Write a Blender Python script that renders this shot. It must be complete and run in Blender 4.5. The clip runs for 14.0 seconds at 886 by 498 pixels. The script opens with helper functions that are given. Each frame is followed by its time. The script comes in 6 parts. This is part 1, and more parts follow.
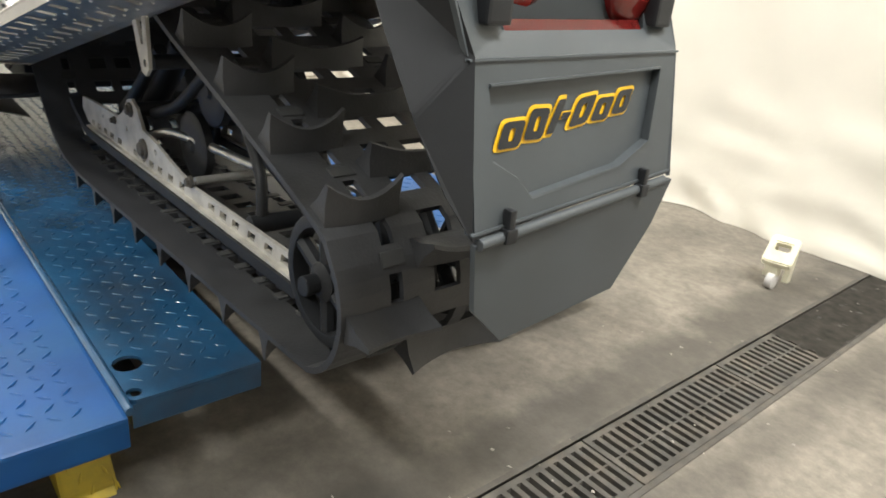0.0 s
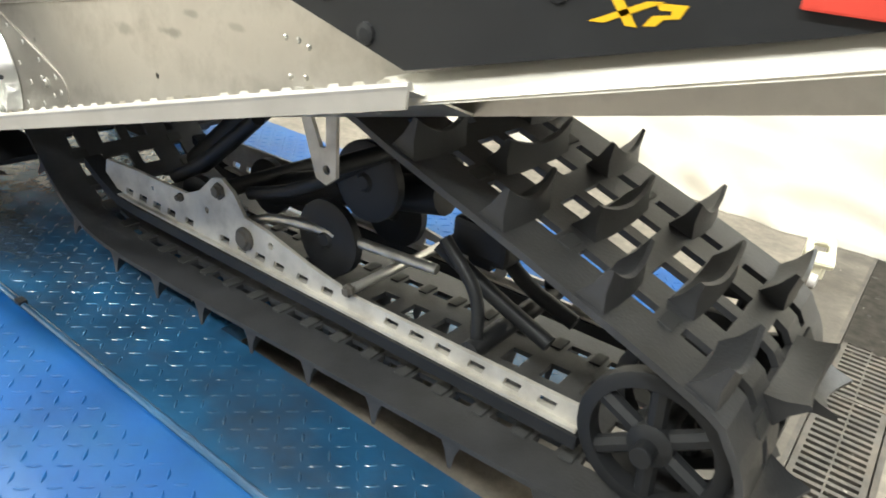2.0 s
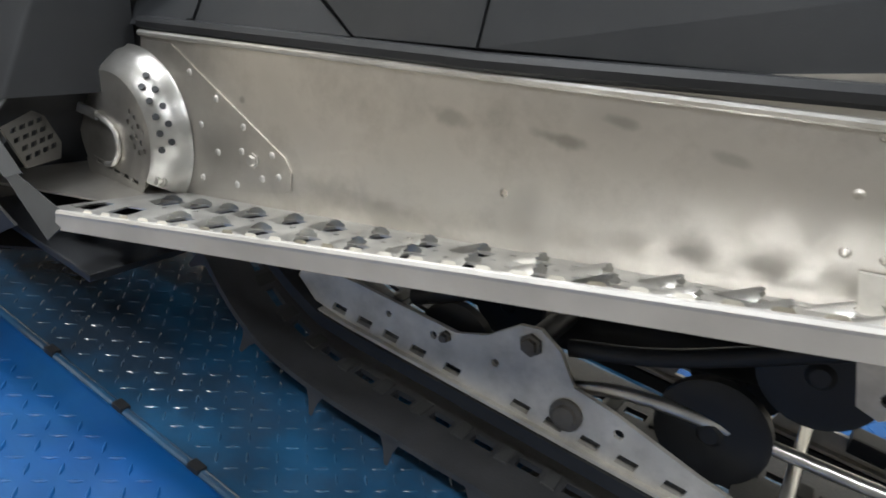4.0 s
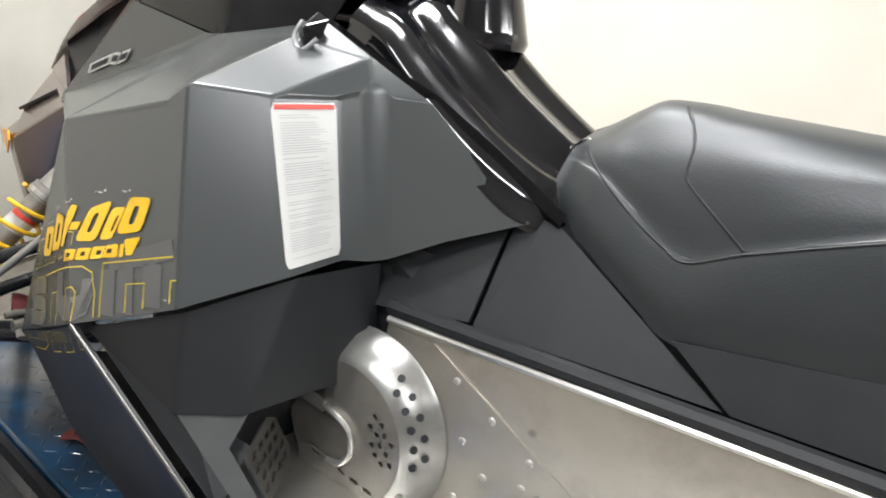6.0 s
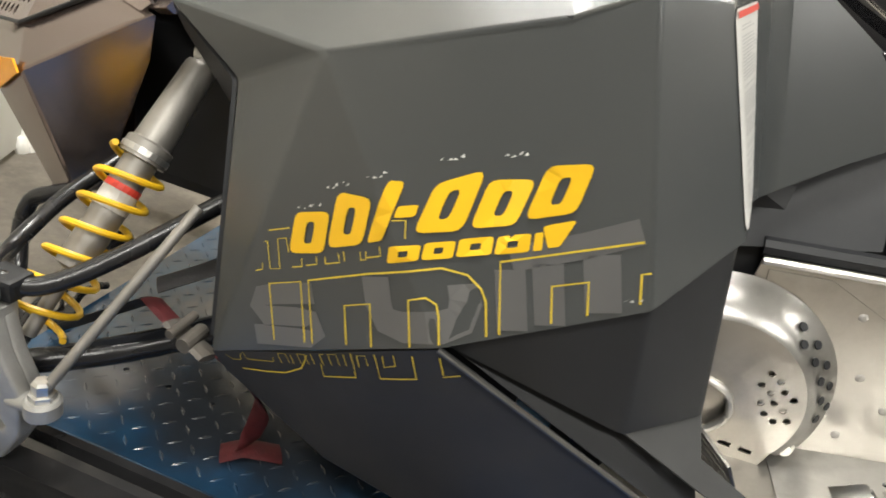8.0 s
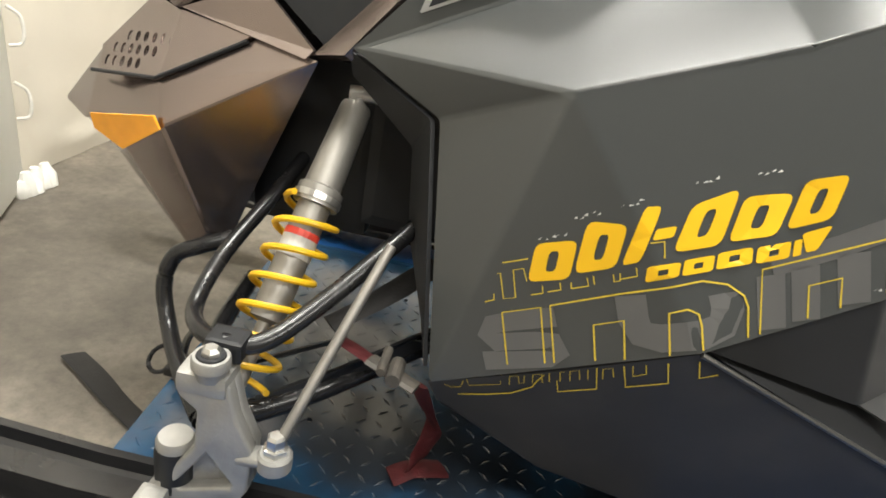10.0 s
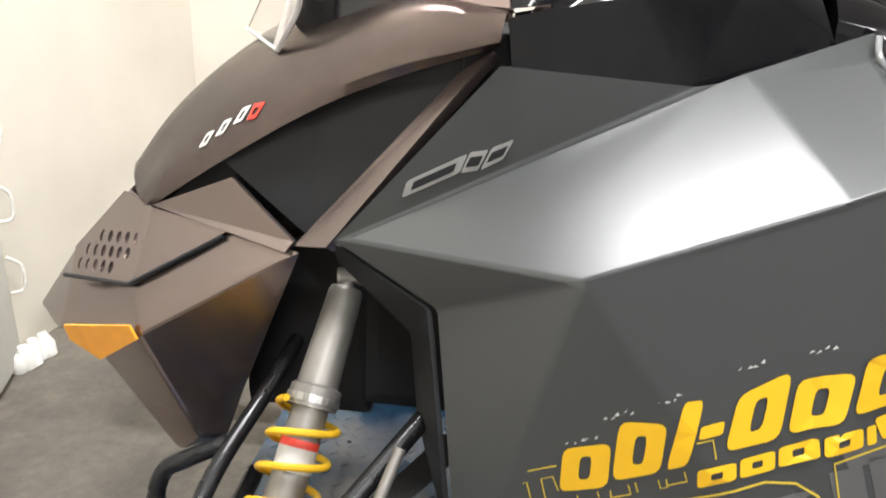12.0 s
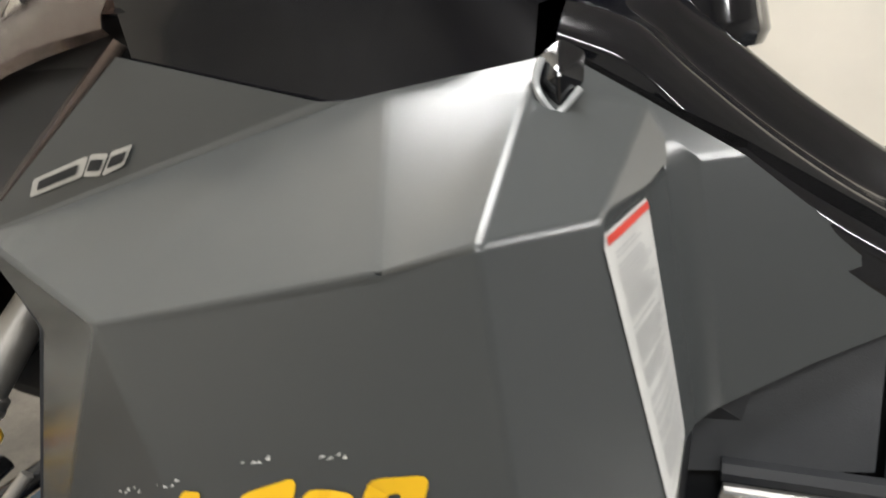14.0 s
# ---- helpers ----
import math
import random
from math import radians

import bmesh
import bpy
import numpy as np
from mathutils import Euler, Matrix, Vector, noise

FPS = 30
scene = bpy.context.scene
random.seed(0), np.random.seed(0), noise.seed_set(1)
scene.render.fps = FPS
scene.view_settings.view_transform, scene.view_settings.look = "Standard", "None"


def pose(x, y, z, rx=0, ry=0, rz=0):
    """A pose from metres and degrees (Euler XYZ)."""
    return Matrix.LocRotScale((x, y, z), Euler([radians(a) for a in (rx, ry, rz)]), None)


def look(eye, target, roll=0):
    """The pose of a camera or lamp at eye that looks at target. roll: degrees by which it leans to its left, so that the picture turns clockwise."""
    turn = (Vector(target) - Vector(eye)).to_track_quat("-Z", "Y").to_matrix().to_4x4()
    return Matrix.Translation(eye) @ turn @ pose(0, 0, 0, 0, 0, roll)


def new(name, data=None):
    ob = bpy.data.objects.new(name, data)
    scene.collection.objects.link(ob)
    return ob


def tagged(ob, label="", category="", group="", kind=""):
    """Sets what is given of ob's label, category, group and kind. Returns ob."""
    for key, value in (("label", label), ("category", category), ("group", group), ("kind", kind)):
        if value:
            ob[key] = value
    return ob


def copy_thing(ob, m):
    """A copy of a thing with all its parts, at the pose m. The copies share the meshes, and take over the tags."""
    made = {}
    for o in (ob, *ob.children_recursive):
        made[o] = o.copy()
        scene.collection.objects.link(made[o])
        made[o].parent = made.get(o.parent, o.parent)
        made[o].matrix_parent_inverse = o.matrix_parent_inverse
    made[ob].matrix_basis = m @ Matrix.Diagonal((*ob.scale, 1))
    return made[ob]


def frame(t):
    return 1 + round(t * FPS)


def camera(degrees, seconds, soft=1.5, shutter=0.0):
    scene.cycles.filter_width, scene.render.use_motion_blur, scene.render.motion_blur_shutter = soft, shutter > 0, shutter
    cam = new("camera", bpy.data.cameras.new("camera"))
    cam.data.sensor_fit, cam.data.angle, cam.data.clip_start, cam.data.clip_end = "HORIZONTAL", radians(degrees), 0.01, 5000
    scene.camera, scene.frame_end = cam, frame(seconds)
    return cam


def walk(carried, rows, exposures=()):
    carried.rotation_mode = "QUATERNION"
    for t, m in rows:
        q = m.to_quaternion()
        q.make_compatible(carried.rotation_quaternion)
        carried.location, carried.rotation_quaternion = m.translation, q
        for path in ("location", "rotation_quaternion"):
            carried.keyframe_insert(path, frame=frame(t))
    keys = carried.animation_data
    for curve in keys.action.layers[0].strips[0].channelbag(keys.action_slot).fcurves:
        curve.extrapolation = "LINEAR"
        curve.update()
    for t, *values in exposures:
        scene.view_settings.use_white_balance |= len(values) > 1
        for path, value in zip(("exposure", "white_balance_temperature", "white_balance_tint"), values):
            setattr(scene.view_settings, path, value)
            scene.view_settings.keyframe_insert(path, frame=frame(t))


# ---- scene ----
cam = camera(66.0, 14.0, 1.7, 0.25)
PATH = [
    (0, (3.014, -0.6, 0.658), (1.658, 0.642, -0.127), 6.0),
    (0.5, (2.912, -0.658, 0.666), (1.742, 0.735, -0.165), 5.7),
    (1, (2.756, -0.728, 0.66), (1.725, 0.75, -0.207), 6.0),
    (1.5, (2.611, -0.775, 0.696), (1.573, 0.67, -0.216), 5.1),
    (2, (2.442, -0.824, 0.773), (1.413, 0.646, -0.11), 6.2),
    (2.2, (2.389, -0.819, 0.773), (1.357, 0.655, -0.101), 6.5),
    (4.3, (1.605, -0.861, 0.736), (0.768, 0.748, -0.106), 13.7),
    (4.5, (1.546, -0.863, 0.753), (0.733, 0.761, -0.085), 14.6),
    (5, (1.439, -0.838, 0.85), (0.532, 0.785, 0.113), 13.4),
    (5.5, (1.332, -0.841, 0.909), (0.357, 0.775, 0.249), 13.4),
    (6, (1.205, -0.868, 0.899), (0.223, 0.745, 0.24), 14.6),
    (6.5, (1.027, -0.912, 0.866), (0.137, 0.742, 0.18), 16.0),
    (7, (0.865, -0.927, 0.84), (0.068, 0.745, 0.087), 15.8),
    (7.5, (0.684, -0.928, 0.787), (0.1, 0.784, -0.065), 12.8),
    (8, (0.541, -0.963, 0.775), (0.213, 0.796, -0.118), 14.4),
    (8.5, (0.394, -0.994, 0.76), (0.174, 0.784, -0.13), 14.0),
    (9, (0.287, -1.032, 0.762), (0.185, 0.759, -0.123), 13.4),
    (9.2, (0.271, -1.052, 0.765), (0.191, 0.74, -0.121), 12.9),
    (11.3, (0.204, -1.025, 0.779), (-0.014, 0.75, -0.116), 5.9),
    (11.5, (0.212, -0.99, 0.794), (-0.014, 0.823, -0.02), 5.2),
    (12, (0.219, -0.931, 0.847), (0.048, 0.943, 0.167), 3.2),
    (12.5, (0.265, -0.874, 0.889), (0.109, 1.018, 0.258), 3.0),
    (13, (0.357, -0.806, 0.891), (0.136, 1.092, 0.302), 6.6),
    (13.5, (0.47, -0.749, 0.878), (0.175, 1.142, 0.297), 7.2),
    (14, (0.612, -0.734, 0.881), (0.161, 1.073, 0.151), 7.0),
]
LOOK = [(0.0, 0.42, 6250, 7), (0.5, 0.47, 6180, 7), (1.0, 0.58, 6200, 6), (1.5, 0.74, 6200, 5), (2.0, 0.90, 6180, 4), (4.5, -0.06, 5850, 9), (5.0, -0.04, 5850, 9), (5.5, 0.18, 5950, 9), (6.5, 0.24, 6020, 10), (7.5, 0.09, 6330, 7), (8.0, 0.14, 6480, 8), (9.0, 0.07, 6600, 7), (11.5, 0.34, 6200, 9), (12.0, 0.22, 6100, 11), (12.5, 0.08, 6150, 12), (13.5, -0.08, 6100, 10), (14.0, -0.08, 6200, 10)]
walk(cam, [(t, look(eye, target, roll)) for t, eye, target, roll in PATH], exposures=LOOK)

from mathutils.bvhtree import BVHTree

# ---- light ----
world = bpy.data.worlds.new("workshop_air")
scene.world = world
world.use_nodes = True
world.node_tree.nodes["Background"].inputs[0].default_value = (1.0, 0.95, 0.86, 1)
world.node_tree.nodes["Background"].inputs[1].default_value = 0.05


# ---- materials ----
def mat(name, color, rough=0.5, metal=0.0, vary=0.12, scale=14.0, bump=0.05, fine=220.0, coat=0.0, stain=None, stain_amount=0.0, spec=0.5, stain_scale=2.5, rvar=0.06, coat_rough=0.08, grit=0.0):
    """A surface with fine grain, larger patches and an optional stain colour."""
    m = bpy.data.materials.new(name)
    m.use_nodes = True
    nt = m.node_tree
    b = nt.nodes["Principled BSDF"]
    b.inputs["Roughness"].default_value = rough
    b.inputs["Metallic"].default_value = metal
    b.inputs["Coat Weight"].default_value = coat
    b.inputs["Coat Roughness"].default_value = coat_rough
    b.inputs["Specular IOR Level"].default_value = spec
    tc = nt.nodes.new("ShaderNodeTexCoord")
    n1 = nt.nodes.new("ShaderNodeTexNoise")
    n1.inputs["Scale"].default_value = scale
    n1.inputs["Detail"].default_value = 6
    n2 = nt.nodes.new("ShaderNodeTexNoise")
    n2.inputs["Scale"].default_value = fine
    n2.inputs["Detail"].default_value = 3
    nt.links.new(tc.outputs["Object"], n1.inputs["Vector"])
    nt.links.new(tc.outputs["Object"], n2.inputs["Vector"])
    ramp = nt.nodes.new("ShaderNodeValToRGB")
    lo = [max(0, c * (1 - vary)) for c in color]
    hi = [min(1, c * (1 + vary)) for c in color]
    ramp.color_ramp.elements[0].position, ramp.color_ramp.elements[1].position = 0.3, 0.7
    ramp.color_ramp.elements[0].color, ramp.color_ramp.elements[1].color = (*lo, 1), (*hi, 1)
    nt.links.new(n1.outputs["Fac"], ramp.inputs["Fac"])
    out = ramp.outputs["Color"]
    if stain:
        n3 = nt.nodes.new("ShaderNodeTexNoise")
        n3.inputs["Scale"].default_value = stain_scale
        n3.inputs["Detail"].default_value = 9
        n3.inputs["Roughness"].default_value = 0.65
        nt.links.new(tc.outputs["Object"], n3.inputs["Vector"])
        r3 = nt.nodes.new("ShaderNodeMapRange")
        r3.inputs["From Min"].default_value, r3.inputs["From Max"].default_value = 0.45, 0.72
        r3.inputs["To Max"].default_value = stain_amount
        nt.links.new(n3.outputs["Fac"], r3.inputs["Value"])
        mix = nt.nodes.new("ShaderNodeMix")
        mix.data_type = "RGBA"
        nt.links.new(r3.outputs["Result"], mix.inputs["Factor"])
        nt.links.new(out, mix.inputs["A"])
        mix.inputs["B"].default_value = (*stain, 1)
        out = mix.outputs["Result"]
    if grit:
        n4 = nt.nodes.new("ShaderNodeTexNoise")
        n4.inputs["Scale"].default_value = 38
        n4.inputs["Detail"].default_value = 8
        n4.inputs["Roughness"].default_value = 0.75
        nt.links.new(tc.outputs["Object"], n4.inputs["Vector"])
        r4 = nt.nodes.new("ShaderNodeMapRange")
        r4.inputs["From Min"].default_value, r4.inputs["From Max"].default_value = 0.3, 0.7
        r4.inputs["To Min"].default_value, r4.inputs["To Max"].default_value = 1 - grit, 1 + grit
        nt.links.new(n4.outputs["Fac"], r4.inputs["Value"])
        mul = nt.nodes.new("ShaderNodeVectorMath")
        mul.operation = "SCALE"
        nt.links.new(out, mul.inputs[0])
        nt.links.new(r4.outputs["Result"], mul.inputs["Scale"])
        out = mul.outputs["Vector"]
    nt.links.new(out, b.inputs["Base Color"])
    rr = nt.nodes.new("ShaderNodeMapRange")
    rr.inputs["To Min"].default_value, rr.inputs["To Max"].default_value = max(0.02, rough - rvar), min(1, rough + rvar)
    nt.links.new(n1.outputs["Fac"], rr.inputs["Value"])
    nt.links.new(rr.outputs["Result"], b.inputs["Roughness"])
    if bump > 0:
        bp = nt.nodes.new("ShaderNodeBump")
        bp.inputs["Strength"].default_value = bump
        bp.inputs["Distance"].default_value = 0.002
        nt.links.new(n2.outputs["Fac"], bp.inputs["Height"])
        nt.links.new(bp.outputs["Normal"], b.inputs["Normal"])
    return m


def spots(m, places, tint, upright=False, grain=6.0):
    """Patches (x, y or z, half length, half width, strength) with ragged edges, over the colour of m: dirt, wear,
    painted shade and glare.
    """
    nt = m.node_tree
    b = nt.nodes["Principled BSDF"]
    out = b.inputs["Base Color"].links[0].from_socket
    tc = nt.nodes.new("ShaderNodeTexCoord")
    nz = nt.nodes.new("ShaderNodeTexNoise")
    nz.inputs["Scale"].default_value = grain
    nz.inputs["Detail"].default_value = 7
    nt.links.new(tc.outputs["Object"], nz.inputs["Vector"])
    for x, y, hx, hy, amount in places:
        mp = nt.nodes.new("ShaderNodeMapping")
        mp.vector_type = "TEXTURE"
        mp.inputs["Location"].default_value = (x, 0, y) if upright else (x, y, 0)
        mp.inputs["Scale"].default_value = (hx, 40, hy) if upright else (hx, hy, 40)
        nt.links.new(tc.outputs["Object"], mp.inputs["Vector"])
        ln = nt.nodes.new("ShaderNodeVectorMath")
        ln.operation = "LENGTH"
        nt.links.new(mp.outputs["Vector"], ln.inputs[0])
        ad = nt.nodes.new("ShaderNodeMath")
        ad.operation = "MULTIPLY_ADD"
        ad.inputs[1].default_value = 1.5
        nt.links.new(nz.outputs["Fac"], ad.inputs[0])
        nt.links.new(ln.outputs["Value"], ad.inputs[2])
        mr = nt.nodes.new("ShaderNodeMapRange")
        mr.interpolation_type = "SMOOTHSTEP"
        mr.inputs["From Min"].default_value, mr.inputs["From Max"].default_value = 1.0, 1.75
        mr.inputs["To Min"].default_value, mr.inputs["To Max"].default_value = amount, 0.0
        nt.links.new(ad.outputs["Value"], mr.inputs["Value"])
        mx = nt.nodes.new("ShaderNodeMix")
        mx.data_type = "RGBA"
        nt.links.new(mr.outputs["Result"], mx.inputs["Factor"])
        nt.links.new(out, mx.inputs["A"])
        mx.inputs["B"].default_value = (*tint, 1)
        out = mx.outputs["Result"]
    nt.links.new(out, b.inputs["Base Color"])


def glow(name, color, strength):
    m = bpy.data.materials.new(name)
    m.use_nodes = True
    b = m.node_tree.nodes["Principled BSDF"]
    b.inputs["Base Color"].default_value = (*color, 1)
    b.inputs["Emission Color"].default_value = (*color, 1)
    b.inputs["Emission Strength"].default_value = strength
    return m


def clear(name, color, rough=0.04):
    m = bpy.data.materials.new(name)
    m.use_nodes = True
    b = m.node_tree.nodes["Principled BSDF"]
    b.inputs["Base Color"].default_value = (*color, 1)
    b.inputs["Roughness"].default_value = rough
    b.inputs["Transmission Weight"].default_value = 1.0
    b.inputs["IOR"].default_value = 1.3
    return m


M_FLOOR = mat("stained_concrete", (0.215, 0.19, 0.155), 0.68, vary=0.22, scale=7, bump=0.4, fine=90, stain=(0.105, 0.093, 0.078), stain_amount=0.75, stain_scale=2.6, grit=0.28)
# grime round the drain; the patch below the track's tail also paints its shadow
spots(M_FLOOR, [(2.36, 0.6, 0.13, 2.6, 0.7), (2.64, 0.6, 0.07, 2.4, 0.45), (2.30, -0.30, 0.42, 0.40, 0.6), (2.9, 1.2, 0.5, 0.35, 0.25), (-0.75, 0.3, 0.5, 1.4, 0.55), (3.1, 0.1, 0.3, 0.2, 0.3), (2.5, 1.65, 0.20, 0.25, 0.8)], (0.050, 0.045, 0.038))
M_WALL = mat("cream_sheet", (0.72, 0.675, 0.585), 0.85, vary=0.05, scale=3, bump=0.15, fine=60)
M_CEIL = mat("ceiling_paint", (0.33, 0.32, 0.295), 0.9, vary=0.1, scale=4)
M_BACK = mat("dark_workshop_wall", (0.24, 0.235, 0.225), 0.85, vary=0.2, scale=3)
M_SEAM = mat("sheet_seam", (0.55, 0.52, 0.45), 0.9, vary=0.1)
M_CHIP = mat("pale_grit", (0.34, 0.31, 0.27), 0.8, vary=0.4, scale=30)
M_HOUSING = mat("white_enamel", (0.75, 0.74, 0.72), 0.5)
M_ALUD = mat("dull_aluminium", (0.15, 0.145, 0.135), 0.36, 0.9, vary=0.15, scale=9, stain=(0.16, 0.15, 0.135), stain_amount=0.5, stain_scale=9)
M_BLUE = mat("worn_blue_deck", (0.020, 0.082, 0.175), 0.24, vary=0.3, scale=9, bump=0.2, fine=60, coat=0.3, stain=(0.040, 0.058, 0.082), stain_amount=0.75, stain_scale=5)
M_BLUE2 = mat("bright_blue_paint", (0.005, 0.062, 0.22), 0.44, vary=0.22, scale=7, bump=0.15, fine=60, spec=0.32, stain=(0.016, 0.085, 0.20), stain_amount=0.6, stain_scale=6)
# oily dirt on the deck, with the machine's shade painted in under belly and board
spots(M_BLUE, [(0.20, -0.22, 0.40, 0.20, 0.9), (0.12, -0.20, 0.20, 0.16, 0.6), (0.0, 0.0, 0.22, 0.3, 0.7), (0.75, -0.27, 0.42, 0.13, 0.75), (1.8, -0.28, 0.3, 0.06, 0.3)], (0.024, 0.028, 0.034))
# paint worn to bare metal, its pale glare put into the colour too
spots(M_BLUE, [(0.03, 0.03, 0.16, 0.12, 0.65), (-0.10, -0.27, 0.13, 0.08, 0.5), (0.0, 0.22, 0.16, 0.12, 0.55)], (0.30, 0.29, 0.29))
M_YELLOWP = mat("yellow_floor_paint", (0.62, 0.46, 0.03), 0.5, vary=0.2, scale=12, stain=(0.2, 0.15, 0.05), stain_amount=0.6, stain_scale=9)
M_IRON = mat("cast_iron", (0.095, 0.088, 0.078), 0.65, 0.25, vary=0.3, scale=20, bump=0.3, fine=120, stain=(0.16, 0.13, 0.10), stain_amount=0.6, stain_scale=12)
M_PIT = mat("drain_dirt", (0.065, 0.058, 0.048), 0.9, vary=0.4, scale=30)
M_GREY = mat("grey_plastic", (0.0529, 0.0569, 0.0569), 0.26, vary=0.0, scale=9, bump=0.06, fine=900, spec=0.62, rvar=0.0)
M_GREYL = mat("flap_plastic", (0.056, 0.064, 0.070), 0.5, vary=0.1, scale=12, bump=0.12, fine=700)
M_BELLY = mat("belly_plastic", (0.030, 0.030, 0.031), 0.5, vary=0.12, scale=6, bump=0.08, fine=700, spec=0.3, stain=(0.075, 0.07, 0.064), stain_amount=0.35, stain_scale=5)
M_DARK = mat("black_plastic", (0.017, 0.018, 0.020), 0.48, vary=0.15, scale=12, bump=0.1, fine=700, spec=0.35)
M_SKI = mat("ski_plastic", (0.019, 0.019, 0.020), 0.20, vary=0.2, scale=14, bump=0.06)
M_ARM = mat("black_powder_coat", (0.014, 0.014, 0.015), 0.26, vary=0.2, scale=20, bump=0.05)
M_SIDE = mat("seat_side_plastic", (0.016, 0.018, 0.021), 0.5, vary=0.12, scale=8, bump=0.12, fine=800, stain=(0.05, 0.05, 0.05), stain_amount=0.25, stain_scale=7)
M_GLOSS = mat("gloss_black", (0.006, 0.006, 0.0075), 0.11, vary=0.1, bump=0.0, coat=0.6)
M_VINYL = mat("seat_vinyl", (0.028, 0.032, 0.035), 0.37, vary=0.1, scale=9, bump=0.14, fine=420)
M_RUBBER = mat("track_rubber", (0.032, 0.033, 0.036), 0.5, vary=0.3, scale=18, bump=0.3, fine=240, stain=(0.050, 0.050, 0.050), stain_amount=0.35, stain_scale=11, spec=0.6)
M_ALU = mat("brushed_aluminium", (0.56, 0.535, 0.49), 0.32, 0.85, vary=0.16, scale=6, bump=0.08, fine=400, stain=(0.22, 0.205, 0.18), stain_amount=0.7, stain_scale=6)
M_TUN = mat("tunnel_aluminium", (0.58, 0.555, 0.51), 0.33, 0.85, vary=0.16, scale=6, bump=0.08, fine=400, stain=(0.22, 0.205, 0.18), stain_amount=0.7, stain_scale=6)
spots(M_TUN, [(1.318, 0.548, 0.035, 0.014, 0.4), (1.456, 0.566, 0.042, 0.010, 0.5), (1.511, 0.601, 0.024, 0.008, 0.4), (1.62, 0.60, 0.03, 0.008, 0.3), (0.98, 0.47, 0.008, 0.007, 0.5), (1.30, 0.40, 0.25, 0.03, 0.25), (1.75, 0.52, 0.2, 0.03, 0.25)], (0.14, 0.13, 0.11), True, 34.0)
M_GUN = mat("grey_coated_steel", (0.050, 0.051, 0.051), 0.68, 0.05, vary=0.15, scale=12, spec=0.25)
M_ALUB = mat("bright_aluminium", (0.66, 0.65, 0.62), 0.30, 0.8, vary=0.14, scale=14, bump=0.08, fine=300, stain=(0.30, 0.285, 0.26), stain_amount=0.5, stain_scale=11)
M_LIP = mat("satin_aluminium", (0.47, 0.455, 0.43), 0.5, 0.6, vary=0.1, scale=14, bump=0.08, fine=300)
M_RAIL = mat("rail_aluminium", (0.58, 0.555, 0.50), 0.5, 0.35, vary=0.15, scale=16, bump=0.12, fine=200, stain=(0.18, 0.16, 0.13), stain_amount=0.5, stain_scale=14)
M_TAIL = mat("pale_satin_aluminium", (0.80, 0.77, 0.69), 0.36, 0.25, vary=0.06, scale=10, bump=0.05, fine=300)
M_STEEL = mat("zinc_steel", (0.56, 0.55, 0.52), 0.3, 0.9, vary=0.2, scale=30, bump=0.1)
M_CAST = mat("cast_aluminium", (0.38, 0.375, 0.355), 0.45, 0.5, vary=0.12, scale=30, bump=0.25, fine=260)
M_SHOCK = mat("anodised_grey", (0.29, 0.275, 0.25), 0.46, 0.65, vary=0.15, scale=18, bump=0.1)
M_SPRING = mat("yellow_spring", (0.72, 0.43, 0.015), 0.34, vary=0.12, scale=20)
M_YEL = mat("yellow_sticker", (0.83, 0.49, 0.012), 0.36, vary=0.06, scale=14)
M_YLINE = mat("yellow_outline", (0.62, 0.46, 0.04), 0.4, vary=0.1, scale=20)
M_WHITE = mat("white_label", (0.56, 0.555, 0.53), 0.42, vary=0.05, scale=9)
M_RED = mat("red_ink", (0.58, 0.05, 0.03), 0.45)
M_TEXTG = mat("grey_ink", (0.40, 0.40, 0.395), 0.5)
M_GHOST = mat("pale_grey_graphic", (0.105, 0.105, 0.104), 0.30, vary=0.1, scale=8, bump=0.0)
M_SILV = mat("silver_badge", (0.5, 0.5, 0.49), 0.3, 0.7)
M_ORANGE = mat("amber_reflector", (0.95, 0.40, 0.03), 0.22, vary=0.06, scale=40, bump=0.1, fine=500)
M_REDL = mat("red_lens", (0.16, 0.012, 0.01), 0.12, vary=0.1, coat=0.4)
M_STRAP = mat("red_webbing", (0.080, 0.007, 0.009), 0.75, vary=0.25, scale=60, bump=0.4, fine=300)
M_STRAPB = mat("black_webbing", (0.018, 0.017, 0.017), 0.75, vary=0.25, scale=60, bump=0.4, fine=300)
M_CREAM = mat("cream_plastic", (0.72, 0.68, 0.52), 0.5, vary=0.1, scale=20, stain=(0.45, 0.40, 0.28), stain_amount=0.5, stain_scale=16)
M_TARP = mat("white_tarp", (0.86, 0.85, 0.80), 0.55, vary=0.05, scale=5, bump=0.1)
M_ROPE = mat("white_rope", (0.70, 0.68, 0.62), 0.8, vary=0.1, scale=60, bump=0.4)
M_HOOD = mat("hood_plastic", (0.29, 0.235, 0.215), 0.25, 0.9, vary=0.0, scale=9, bump=0.05, fine=900, rvar=0.0, spec=0.8, coat=0.25)
M_EDGE = mat("frosted_edge", (0.62, 0.60, 0.58), 0.3, vary=0.05)
# whitish film colour that stands in for the reflection on the clear windshield
M_PANE_SHEEN = mat("milky_plastic", (0.80, 0.75, 0.71), 0.16, vary=0.05)
M_PANE_SHEEN.node_tree.nodes["Principled BSDF"].inputs["Alpha"].default_value = 0.6
M_CLEARRIM = mat("clear_plastic_rim", (0.30, 0.31, 0.31), 0.15, vary=0.05)
M_POD = mat("smoked_lens", (0.016, 0.015, 0.015), 0.07, vary=0.15, scale=9, bump=0.0, coat=1.0)
M_GLASS = clear("clear_windshield", (0.92, 0.90, 0.88))
